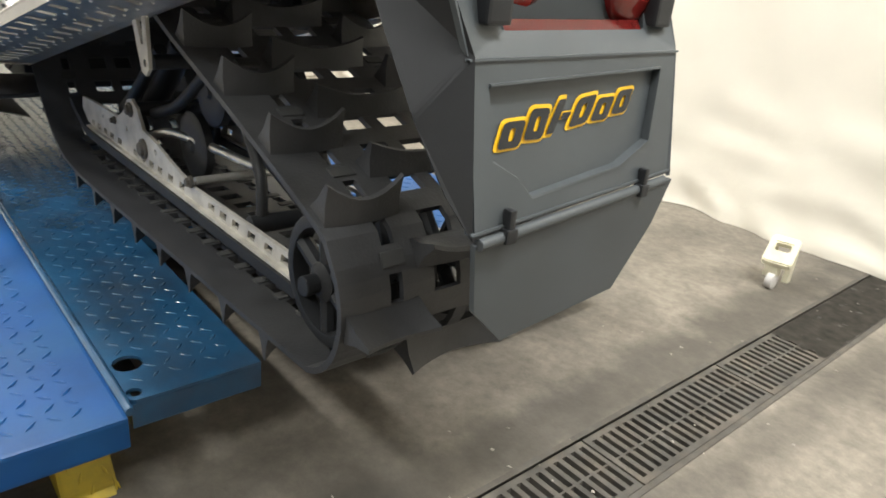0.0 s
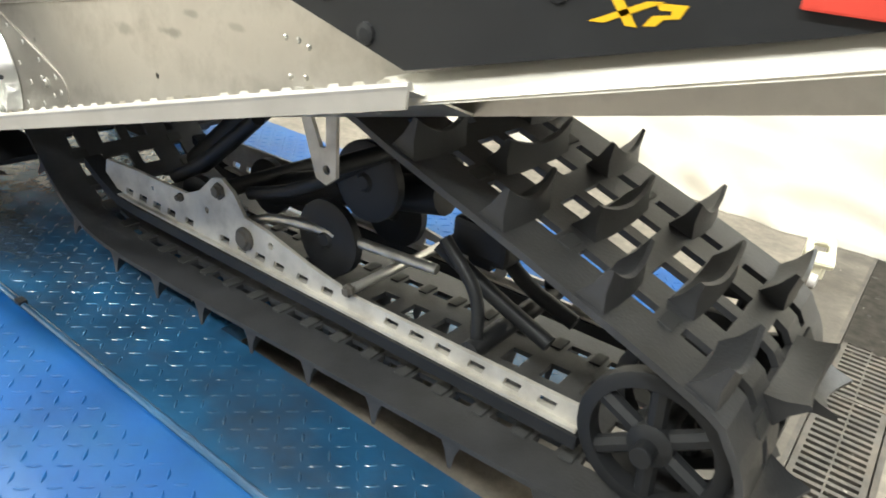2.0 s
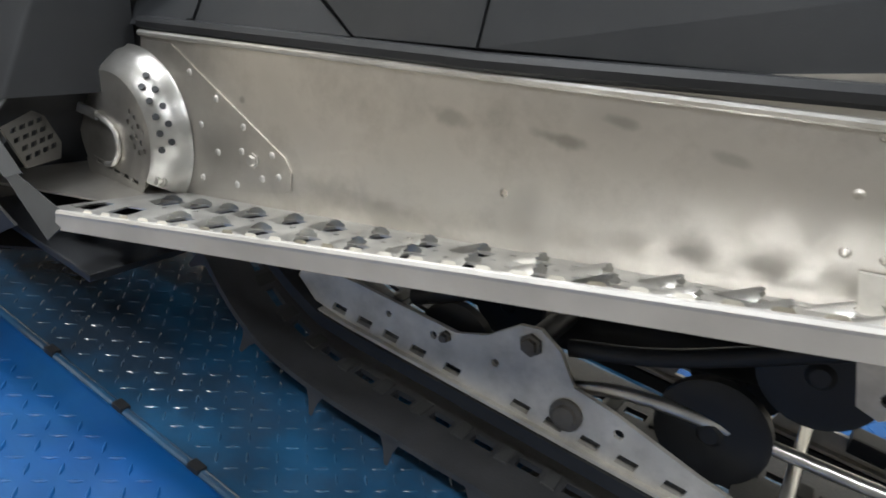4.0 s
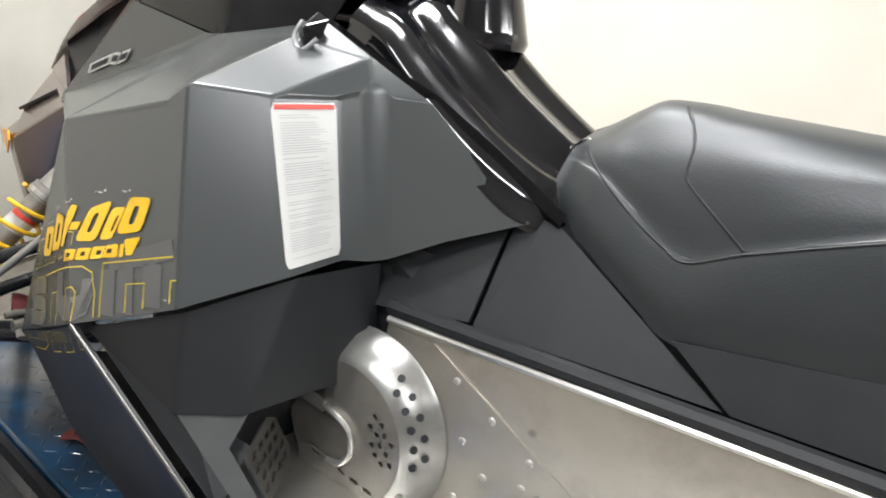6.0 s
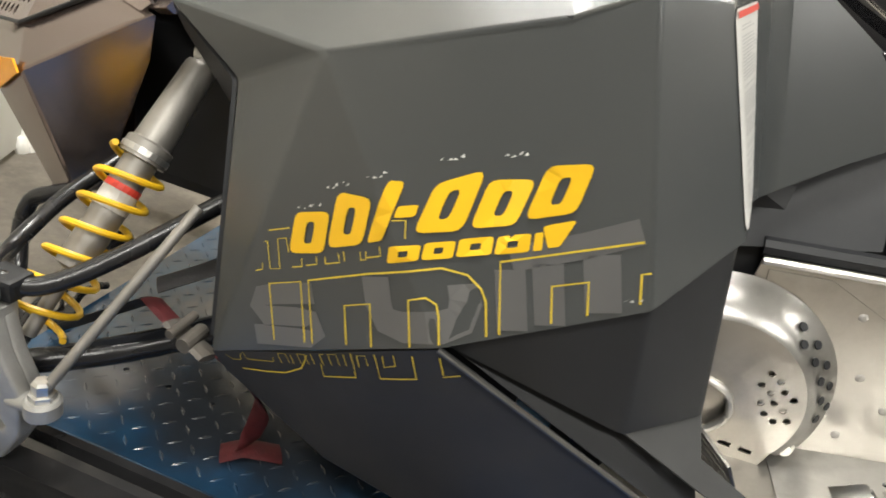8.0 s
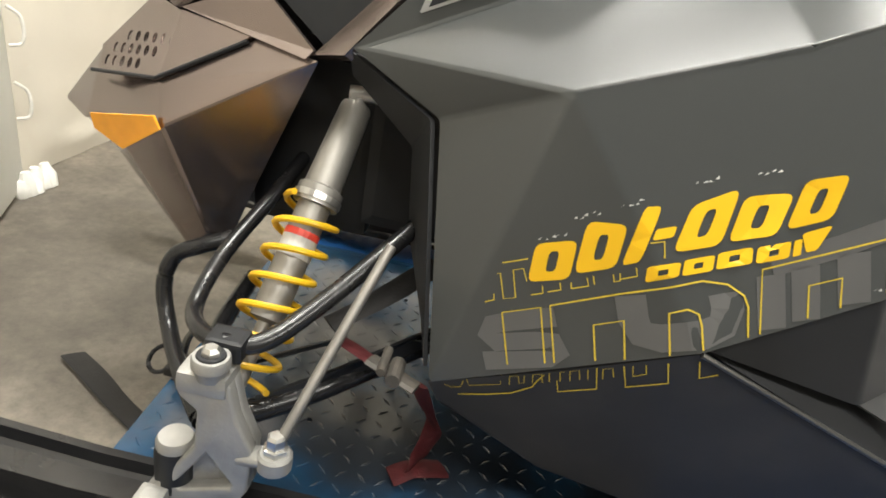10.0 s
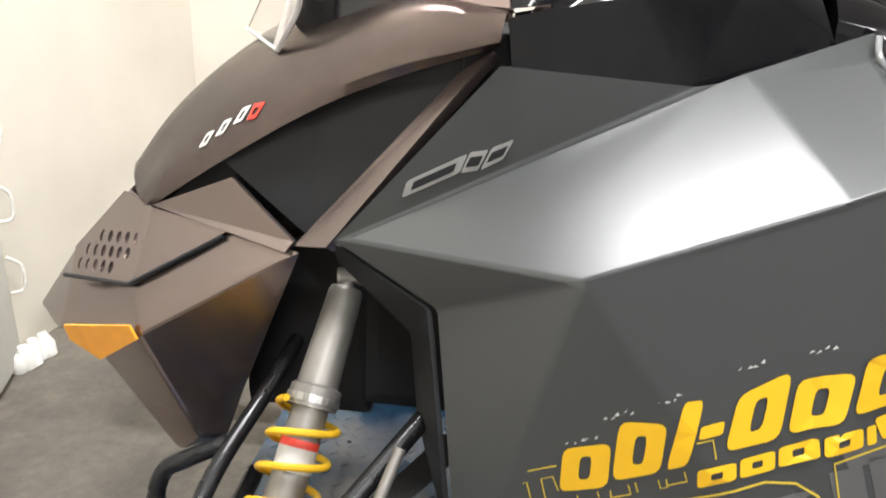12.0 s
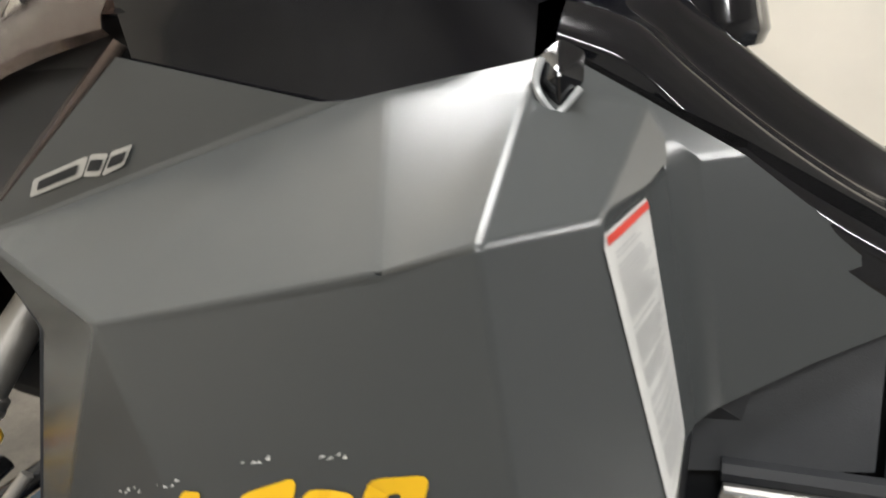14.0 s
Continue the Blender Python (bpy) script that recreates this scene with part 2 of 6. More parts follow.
M_TINT = mat("rose_plastic", (0.40, 0.30, 0.26), 0.16, vary=0.05, scale=8, bump=0.0)
M_TUBE = glow("fluorescent_tube", (1.0, 0.965, 0.91), 16.0)


# ---- mesh helpers ----
def part(name, bm, material, parent=None, label="", smooth=False):
    """Links a bmesh as one mesh object, under a thing or a part."""
    me = bpy.data.meshes.new(name)
    bmesh.ops.recalc_face_normals(bm, faces=bm.faces[:])
    bm.to_mesh(me)
    bm.free()
    if smooth:
        me.polygons.foreach_set("use_smooth", [True] * len(me.polygons))
        me.set_sharp_from_angle(angle=radians(38 if smooth is True else smooth))
    me.materials.append(material)
    ob = new(name, me)
    if parent is not None:
        ob.parent = parent
        ob.matrix_parent_inverse = parent.matrix_world.inverted() if parent.parent is None else Matrix.Identity(4)
    if label:
        tagged(ob, label)
    return ob


def share(name, ob, parent, m=None):
    """Another object on the mesh of ob."""
    o = new(name, ob.data)
    if parent is not None:
        o.parent = parent
    if m is not None:
        o.matrix_basis = m
    return o


def thing(name, label, category, group="", kind=""):
    return tagged(new(name), label, category, group, kind)


def box(bm, x0, x1, y0, y1, z0, z1, bevel=0.0):
    vs = [bm.verts.new((x, y, z)) for x in (x0, x1) for y in (y0, y1) for z in (z0, z1)]
    fs = [bm.faces.new([vs[i] for i in f]) for f in ((0, 1, 3, 2), (4, 6, 7, 5), (0, 4, 5, 1), (2, 3, 7, 6), (0, 2, 6, 4), (1, 5, 7, 3))]
    if bevel:
        es = list({e for f in fs for e in f.edges})
        bmesh.ops.bevel(bm, geom=es, offset=bevel, segments=2, profile=0.7, affect="EDGES")
    return bm


def ring(bm, p, u, v, r, seg):
    return [bm.verts.new(p + u * (r * math.cos(2 * math.pi * i / seg)) + v * (r * math.sin(2 * math.pi * i / seg))) for i in range(seg)]


def lathe(bm, p0, p1, profile, seg=24, caps=True):
    """A turned body on the axis p0-p1: profile is (share of the axis, radius)."""
    p0, p1 = Vector(p0), Vector(p1)
    w = (p1 - p0).normalized()
    u = w.orthogonal().normalized()
    v = w.cross(u)
    rings = [ring(bm, p0.lerp(p1, t), u, v, r, seg) for t, r in profile]
    for a, b in zip(rings, rings[1:]):
        for i in range(seg):
            bm.faces.new((a[i], a[(i + 1) % seg], b[(i + 1) % seg], b[i]))
    if caps:
        bm.faces.new(rings[0][::-1])
        bm.faces.new(rings[-1])
    return bm


def cyl(bm, p0, p1, r, seg=20):
    e = min(0.15, 0.002 / max(1e-6, (Vector(p1) - Vector(p0)).length))
    return lathe(bm, p0, p1, [(0, r * 0.93), (e, r), (1 - e, r), (1, r * 0.93)], seg)


def smooth_path(pts, n):
    """Points evenly spread on a smooth curve through pts."""
    pts = [Vector(p) for p in pts]
    ext = [pts[0] * 2 - pts[1]] + pts + [pts[-1] * 2 - pts[-2]]
    out = []
    for i in range(1, len(ext) - 2):
        for k in range(n):
            t = k / n
            a, b, c, d = ext[i - 1 : i + 3]
            out.append(0.5 * ((2 * b) + (c - a) * t + (2 * a - 5 * b + 4 * c - d) * t * t + (3 * b - a - 3 * c + d) * t**3))
    return out + [pts[-1]]


def tube(bm, pts, r, seg=12, n=6, straight=False, flat=1.0):
    path = [Vector(p) for p in pts] if straight else smooth_path(pts, n)
    up = Vector((0.13, 0.21, 0.97))
    last = None
    for i, p in enumerate(path):
        d = (path[min(i + 1, len(path) - 1)] - path[max(i - 1, 0)]).normalized()
        u = d.cross(up)
        u = u.normalized() if u.length > 1e-4 else d.orthogonal().normalized()
        v = u.cross(d)
        now = [bm.verts.new(p + u * (r * math.cos(2 * math.pi * k / seg)) + v * (r * flat * math.sin(2 * math.pi * k / seg))) for k in range(seg)]
        if last:
            for k in range(seg):
                bm.faces.new((last[k], last[(k + 1) % seg], now[(k + 1) % seg], now[k]))
        else:
            bm.faces.new(now[::-1])
        last = now
    bm.faces.new(last)
    return bm


def facets(pts, faces, thick=0.004, bevel=0.004, segs=2, inward=(0, 1, 0), soft=(), wide=(), wide_by=0.012):
    """A moulded panel: named corners, faces by name, rounded creases and a wall thickness."""
    bm = bmesh.new()
    vs = {k: bm.verts.new(p) for k, p in pts.items()}
    fs = [bm.faces.new([vs[k] for k in f.split()]) for f in faces]
    bmesh.ops.recalc_face_normals(bm, faces=fs)
    side = sum((f.normal.dot(Vector(inward)) * f.calc_area() for f in fs))
    if side > 0:
        bmesh.ops.reverse_faces(bm, faces=fs)
    done = set()
    if wide:
        picked = [e for e in bm.edges if any({vs[a], vs[b]} == set(e.verts) for a, b in wide)]
        got = bmesh.ops.bevel(bm, geom=picked, offset=wide_by, segments=6, profile=0.5, affect="EDGES", clamp_overlap=True)
        done = {e for f in got["faces"] for e in f.edges}
        vs = {k: v for k, v in vs.items() if v.is_valid}
        soft = [k for k in soft if k in vs]
    if bevel:
        inner = [e for e in bm.edges if len(e.link_faces) == 2 and e not in done and e.calc_face_angle(0) > radians(4) and not any(vs[k] in e.verts for k in soft)]
        if inner:
            bmesh.ops.bevel(bm, geom=inner, offset=bevel, segments=segs, profile=0.5, affect="EDGES", clamp_overlap=True)
    if thick:
        bmesh.ops.solidify(bm, geom=bm.faces[:], thickness=thick)
    return bm


def sheet(outline, holes, thick, m):
    """A plate cut from a 2D outline with holes through it, laid by the pose m; thickness along its z."""
    bm = bmesh.new()
    edges = []
    for loop in [outline, *holes]:
        vs = [bm.verts.new((x, y, 0)) for x, y in loop]
        edges += [bm.edges.new((a, b)) for a, b in zip(vs, vs[1:] + vs[:1])]
    bmesh.ops.triangle_fill(bm, use_beauty=True, use_dissolve=False, edges=edges)
    faces = bm.faces[:]
    got = bmesh.ops.extrude_face_region(bm, geom=faces)
    bmesh.ops.translate(bm, vec=(0, 0, thick), verts=[g for g in got["geom"] if isinstance(g, bmesh.types.BMVert)])
    bmesh.ops.transform(bm, matrix=m, verts=bm.verts[:])
    return bm


def hole(cx, cy, rx, ry=None, turn=0.0, n=10):
    ry = ry or rx
    c, s = math.cos(turn), math.sin(turn)
    return [(cx + rx * math.cos(a) * c - ry * math.sin(a) * s, cy + rx * math.cos(a) * s + ry * math.sin(a) * c) for a in (2 * math.pi * i / n for i in range(n))]


def slot(cx, cy, w, h, slant=0.0):
    return [(cx - w / 2 - slant, cy - h / 2), (cx + w / 2 - slant, cy - h / 2), (cx + w / 2 + slant, cy + h / 2), (cx - w / 2 + slant, cy + h / 2)]


def basis(origin, xdir, ydir):
    """A pose with its x and y along the given ways."""
    x = Vector(xdir).normalized()
    y = (Vector(ydir) - x * Vector(ydir).dot(x)).normalized()
    z = x.cross(y)
    return Matrix(((x.x, y.x, z.x, origin[0]), (x.y, y.y, z.y, origin[1]), (x.z, y.z, z.z, origin[2]), (0, 0, 0, 1)))


XZ = Matrix(((1, 0, 0, 0), (0, 0, -1, 0), (0, 1, 0, 0), (0, 0, 0, 1)))  # drawn in x and z, thickness to -y


def xz(y):
    return Matrix.Translation((0, y, 0)) @ XZ


def flip(ob, name=None):
    """The same part on the other side of the machine."""
    me = ob.data.copy()
    me.transform(Matrix.Diagonal((1, -1, 1, 1)))
    me.flip_normals()
    o = new(name or ob.name.split(".")[0], me)
    o.parent = ob.parent
    return o


# ---- the workshop ----
FLOOR = -0.165
X0, X1, Y0, Y1, TOP = -1.14, 5.2, -4.2, 1.87, 2.85
DX0, DX1 = 2.425, 2.575  # drain channel


def floor_slab():
    bm = bmesh.new()
    for a, b in ((X0 - 0.1, DX0), (DX1, X1 + 0.1)):
        box(bm, a, b, Y0 - 0.1, Y1 + 0.1, FLOOR - 0.12, FLOOR)
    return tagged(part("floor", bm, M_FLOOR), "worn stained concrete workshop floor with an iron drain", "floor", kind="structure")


floor = floor_slab()


def drain():
    bm = bmesh.new()
    box(bm, DX0, DX1, Y0, Y1, FLOOR - 0.119, FLOOR - 0.045)
    tagged(part("drain_channel", bm, M_PIT), "dark dirty drain channel sunk into the concrete floor", "drain", kind="structure")
    outline = [(0, 0), (DX1 - DX0 - 0.006, 0), (DX1 - DX0 - 0.006, 0.495), (0, 0.495)]
    holes = []
    for i in range(20):
        y = 0.012 + i * 0.0242
        holes += [slot(0.0415, y + 0.007, 0.057, 0.0125), slot(0.1025, y + 0.007, 0.057, 0.0125)]
    first = None
    for k in range(12):
        y = -4.45 + k * 0.5 + 0.3
        if first is None:
            first = part("drain_grate", sheet(outline, holes, 0.02, Matrix.Identity(4)), M_IRON)
            tagged(first, "rusty slotted cast-iron grate over the floor drain", "grate", "drain grates")
            first.matrix_basis = pose(DX0 + 0.003, y, FLOOR - 0.022)
            bm = bmesh.new()
            box(bm, 0, 0.012, 0.0, 0.495, -0.024, 0.0)
            box(bm, DX1 - DX0 - 0.018, DX1 - DX0 - 0.006, 0.0, 0.495, -0.024, 0.0)
            leg = part("support_rib", bm, M_IRON)
            leg.parent = first
        else:
            copy_thing(first, pose(DX0 + 0.003, y, FLOOR - 0.022))
    bm = bmesh.new()
    n, rows = 40, []
    for i in range(n + 1):
        y = 1.13 + (Y1 - 1.13) * i / n
        rows.append([bm.verts.new((DX0 + 0.004 + (DX1 - DX0 - 0.008) * k / 8, y + 0.03 * noise.noise((k * 0.9, 4.0, 0)) * (i == 0), FLOOR - 0.0012 + 0.0022 * noise.noise((k * 0.7, y * 22, 1.7)))) for k in range(9)])
    for a, b in zip(rows, rows[1:]):
        for k in range(8):
            bm.faces.new((a[k], a[k + 1], b[k + 1], b[k]))
    bmesh.ops.solidify(bm, geom=bm.faces[:], thickness=0.004)
    tagged(part("drain_silt", bm, M_PIT, smooth=True), "dark wet silt filling the far drain grates", "silt", kind="structure")
    bm = bmesh.new()
    box(bm, DX0 - 0.012, DX0, Y0, Y1, FLOOR - 0.02, FLOOR + 0.002)
    box(bm, DX1, DX1 + 0.012, Y0, Y1, FLOOR - 0.02, FLOOR + 0.002)
    tagged(part("drain_edging", bm, M_IRON), "thin steel edging along both sides of the drain", "edging", kind="structure")


drain()


def debris():
    rnd = random.Random(8)
    bm = bmesh.new()
    for _ in range(150):
        near = rnd.random() < 0.6
        x = rnd.gauss(2.5, 0.09) if near else rnd.uniform(2.15, 3.6)
        y = rnd.uniform(-0.7, 1.75)
        if DX0 - 0.012 < x < DX1 + 0.012 and rnd.random() < 0.5:
            continue
        z = FLOOR + (0.0025 if DX0 - 0.013 < x < DX1 + 0.013 else 0.0005)
        r = rnd.uniform(0.0015, 0.006)
        a = rnd.random() * 6.28
        vs = [bm.verts.new((x + r * rnd.uniform(0.5, 1.3) * math.cos(a + k * 1.57), y + r * rnd.uniform(0.3, 1.0) * math.sin(a + k * 1.57), z + (0 if k % 2 else rnd.uniform(0, 0.002)))) for k in range(4)]
        top = bm.verts.new((x, y, z + r * 0.5))
        for k in range(4):
            bm.faces.new((vs[k], vs[(k + 1) % 4], top))
    tagged(part("floor_debris", bm, M_CHIP), "pale chips and grit scattered round the floor drain", "debris", kind="stuff")


debris()


def fold(p, z, amp):
    """How far the sheet bulges at a place and height: soft waves, creases near the floor."""
    v = (z - FLOOR) / (TOP - FLOOR)
    low = math.exp(-v * 9.0)
    n1 = noise.noise((p.x * 1.9, p.y * 1.9, v * 1.3))
    n2 = noise.noise((p.x * 5.0 + 7, p.y * 5.0, v * 5.0))
    n3 = 1.0 - abs(noise.noise((p.x * 3.1 + v * 9.0, p.y * 3.1 + v * 7.0, v * 16.0))) * 2.2
    return amp * (n1 + 0.15 * n2 + low * (1.4 * n2 + 1.7 * n3))


def wavy_wall(name, a, b, label, amp, inward):
    """A hanging sheet from a to b with soft folds; inward points into the room."""
    a, b = Vector(a), Vector(b)
    nx, nz = 150, 56
    bm = bmesh.new()
    g = []
    n = Vector(inward)
    for i in range(nx + 1):
        row = []
        for j in range(nz + 1):
            u, v = i / nx, (j / nz) ** 1.7
            p = a.lerp(b, u)
            z = FLOOR + v * (TOP - FLOOR)
            d = fold(p, z, amp)
            row.append(bm.verts.new((p.x + n.x * d, p.y + n.y * d, z)))
        g.append(row)
    for i in range(nx):
        for j in range(nz):
            bm.faces.new((g[i][j], g[i + 1][j], g[i + 1][j + 1], g[i][j + 1]))
    ob = part(name, bm, M_WALL, smooth=True)
    bm = bmesh.new()
    line = [a.lerp(b, i / 120) for i in range(121)]
    tube(bm, [p + n * fold(p, 0.895 if n.y else 0.80, amp) + Vector((0, 0, 0.895 if n.y else 0.80)) for p in line], 0.0022, 6, straight=True)
    part("seam", bm, M_SEAM, ob)
    so = ob.modifiers.new("thickness", "SOLIDIFY")
    so.thickness = 0.006
    return tagged(ob, label, "wall", kind="structure")


wavy_wall("wall_north", (X0 - 0.05, Y1, 0), (X1 + 0.05, Y1, 0), "cream hanging sheet wall with soft folds", 0.022, (0, -1, 0))
wavy_wall("wall_west", (X0, Y0, 0), (X0 + 0.02, Y1 + 0.05, 0), "cream hanging sheet wall in front of the machine", 0.012, (1, 0, 0))
for nm, (a, b, c, d) in (("wall_east", (X1, X1 + 0.1, Y0, Y1)), ("wall_south", (X0, X1, Y0 - 0.1, Y0))):
    bm = bmesh.new()
    box(bm, a, b, c, d, FLOOR, TOP)
    tagged(part(nm, bm, M_BACK), "plain dark workshop wall", "wall", kind="structure")
bm = bmesh.new()
box(bm, X0 - 0.1, X1 + 0.1, Y0 - 0.1, Y1 + 0.1, TOP, TOP + 0.1)
tagged(part("ceiling", bm, M_CEIL), "plain dark grey workshop ceiling", "ceiling", kind="structure")


def ceiling_light(x, y, along, power):
    """A twin-tube fluorescent batten with its light."""
    lamp = thing("ceiling_light", "white twin-tube fluorescent batten under the ceiling", "ceiling light", "ceiling lights")
    L = 0.62
    bm = bmesh.new()
    box(bm, -L, L, -0.13, 0.13, -0.05, 0.0, 0.006)
    part("housing", bm, M_HOUSING, lamp)
    for s in (-0.075, 0.075):
        bm = bmesh.new()
        cyl(bm, (-L + 0.02, s, -0.068), (L - 0.02, s, -0.068), 0.014, 12)
        part("tube", bm, M_TUBE, lamp)
    lamp.matrix_basis = pose(x, y, TOP, 0, 0, 0 if along == "x" else 90)
    la = bpy.data.lights.new("ceiling_light_glow", "AREA")
    la.shape, la.size, la.size_y, la.energy, la.color = "RECTANGLE", 1.2, 0.25, power, (1.0, 0.965, 0.91)
    lo = new("ceiling_light_glow", la)
    lo.matrix_basis = pose(x, y, TOP - 0.09, 0, 0, 0 if along == "x" else 90)


LAMPS = [(0.08, -0.48, "x", 56), (3.9, 1.15, "x", 54), (3.4, 0.1, "y", 50), (-0.40, 0.62, "x", 44), (0.6, -2.3, "x", 48), (2.9, -2.3, "x", 54)]
for lx, ly, la, lp in LAMPS:
    ceiling_light(lx, ly, la, lp)


# ---- the lift table ----
lift = thing("lift_table", "blue steel lift table with diamond-plate deck and rear notch", "lift table")
LX0, LX1, LW, NOTCH_X, NOTCH_Y = -0.22, 2.1, 0.363, 1.462, 0.152


def deck_plate():
    r = 0.008
    outline = [(LX0, -LW), (LX1 - r, -LW), (LX1, -LW + r), (LX1, -NOTCH_Y), (NOTCH_X, -NOTCH_Y), (NOTCH_X, NOTCH_Y), (LX1, NOTCH_Y), (LX1, LW), (LX0, LW)]
    holes = []
    for s in (-1, 1):
        holes += [hole(1.994, s * 0.335, 0.024, n=20), hole(2.078, s * 0.352, 0.012, n=14)]
        holes += [hole(-0.054 + 0.079 * i, s * 0.213, 0.005, n=8) for i in range(3)]
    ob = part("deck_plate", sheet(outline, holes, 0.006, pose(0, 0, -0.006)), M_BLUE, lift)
    bm = bmesh.new()
    for s in (-1, 1):
        a, b = sorted((s * LW, s * NOTCH_Y))
        box(bm, LX1 - 0.008, LX1, a, b, -0.05, -0.0065)
        a, b = sorted((s * NOTCH_Y, s * (NOTCH_Y + 0.008)))
        box(bm, NOTCH_X, LX1 - 0.008, a, b, -0.05, -0.0065)
        a, b = sorted((s * (LW - 0.008), s * LW))
        box(bm, LX0, LX1 - 0.008, a, b, -0.05, -0.0065)
    box(bm, NOTCH_X - 0.008, NOTCH_X, -NOTCH_Y, NOTCH_Y, -0.05, -0.0065)
    box(bm, LX0, LX0 + 0.008, -LW + 0.008, LW - 0.008, -0.05, -0.0065)
    part("deck_skirt", bm, M_BLUE, lift)
    return ob


deck = deck_plate()


def treads(name, regions, material, parent, pitch=0.03, long=0.0125, wide=0.0034, tall=0.0014):
    """Raised lens-shaped treads, turned one way and the other in rows."""
    verts, faces = [], []
    for x0, x1, y0, y1 in regions:
        for i in range(int((x1 - x0) / pitch)):
            for j in range(int((y1 - y0) / pitch)):
                cx, cy = x0 + (i + 0.5) * pitch, y0 + (j + 0.5) * pitch
                if math.hypot(cx - 1.994, abs(cy) - 0.335) < 0.034 or math.hypot(cx - 2.078, abs(cy) - 0.352) < 0.02:
                    continue
                a = radians(45 if (i + j) % 2 else -45)
                c, s, k = math.cos(a), math.sin(a), len(verts)
                for u, v, w in ((-long, 0, 0), (0, -wide, 0), (long, 0, 0), (0, wide, 0), (-long * 0.5, 0, tall), (long * 0.5, 0, tall)):
                    verts.append((cx + u * c - v * s, cy + u * s + v * c, w - 0.0002))
                faces += [(k, k + 1, k + 4), (k + 1, k + 5, k + 4), (k + 1, k + 2, k + 5), (k + 2, k + 3, k + 5), (k + 3, k + 4, k + 5), (k + 3, k, k + 4)]
    me = bpy.data.meshes.new(name)
    me.from_pydata(verts, [], faces)
    me.materials.append(material)
    ob = new(name, me)
    ob.parent = parent
    return tagged(ob, kind="stuff")


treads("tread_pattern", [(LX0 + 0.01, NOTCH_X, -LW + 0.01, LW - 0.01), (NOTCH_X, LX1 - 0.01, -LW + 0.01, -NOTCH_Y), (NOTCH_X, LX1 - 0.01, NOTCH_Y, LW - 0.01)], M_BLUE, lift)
for s in (-1, 1):
    a, b = sorted((s * (LW + 0.014), s * 0.82))
    bm = bmesh.new()
    box(bm, LX0, 2.135, a, b, -0.055, -0.001, 0.006)
    wing = part("side_wing", bm, M_BLUE2, lift, "bright blue side wing with diamond treads")
    treads("tread_pattern", [(LX0 + 0.01, 2.12, a + 0.012, b - 0.012)], M_BLUE2, wing)
    bm = bmesh.new()
    cyl(bm, (LX0, s * (LW + 0.0075), -0.003), (LX1 + 0.02, s * (LW + 0.0075), -0.003), 0.0075, 10)
    part("hinge_rod", bm, M_BLUE, lift)
    for x in (0.76, 0.947, 1.123):
        bm = bmesh.new()
        box(bm, x - 0.012, x + 0.012, s * (LW + 0.0075) - 0.008, s * (LW + 0.0075) + 0.008, -0.004, 0.007, 0.002)
        part("hinge_clip", bm, M_DARK, lift)
bm = bmesh.new()
for s in (-1, 1):
    a, b = sorted((s * 0.19, s * 0.26))
    box(bm, 0.0, 1.9, a, b, FLOOR, FLOOR + 0.035)
    box(bm, 0.1, 1.35, a + 0.01, b - 0.01, FLOOR + 0.035, -0.0505)
part("scissor_base", bm, M_IRON, lift)
foot = thing("ramp_foot", "worn yellow diamond-plate ramp foot under the lift", "ramp foot")
bm = bmesh.new()
vs = []
for y in (-0.470, -0.392):
    vs.append([bm.verts.new((x, y, z)) for x, z in ((1.95, -0.085), (2.03, -0.085), (2.055, -0.095), (2.085, -0.150), (2.10, FLOOR), (1.95, FLOOR))])
for k in range(6):
    bm.faces.new((vs[0][k], vs[0][(k + 1) % 6], vs[1][(k + 1) % 6], vs[1][k]))
bm.faces.new(vs[0])
bm.faces.new(vs[1][::-1])
bmesh.ops.bevel(bm, geom=bm.edges[:], offset=0.004, segments=2, affect="EDGES")
block = part("foot_block", bm, M_YELLOWP, foot)
for k in range(6):
    bm = bmesh.new()
    lathe(bm, (-0.011, 0, 0), (0.011, 0, 0), [(0, 0.0005), (0.5, 0.003), (1, 0.0005)], 6)
    bump = part("tread", bm, M_YELLOWP, block)
    bump.matrix_basis = pose(2.062 + 0.012 * (k // 2), -0.452 + 0.036 * (k % 2) + 0.012 * (k // 2), -0.108 - 0.022 * (k // 2), 0, 61, 45 if k % 2 else -45)


# ---- the snowmobile ----
sled = thing("snowmobile", "charcoal and black mountain snowmobile with yellow graphics strapped on a lift", "snowmobile")


def ztop(x):
    return 0.527 + 0.16 * (x - 0.868)


def zbot(x):
    return 0.287 + 0.248 * (x - 0.874)


def zlip(x):
    return 0.322 + 0.268 * (x - 0.93)


# tunnel
TY = 0.205
bm = bmesh.new()
outer = [(0.80, zbot(0.80)), (2.42, zbot(2.42)), (2.42, 0.78), (1.7, 0.70), (1.35, ztop(1.35)), (0.75, ztop(0.75)), (0.75, 0.44)]
tunnel_side = part("tunnel_side", sheet(outer, [hole(1.405, 0.488, 0.005, n=8)], 0.004, xz(-TY + 0.004)), M_TUN, sled, "dull scuffed aluminium tunnel side")
flip(tunnel_side)
bm = bmesh.new()
pts = [(0.80, ztop(0.80)), (1.35, ztop(1.35)), (1.7, 0.70), (2.42, 0.78)]
for (xa, za), (xb, zb) in zip(pts, pts[1:]):
    vs = [bm.verts.new(p) for p in ((xa, -TY + 0.004, za), (xb, -TY + 0.004, zb), (xb, TY - 0.004, zb), (xa, TY - 0.004, za))]
    bm.faces.new(vs)
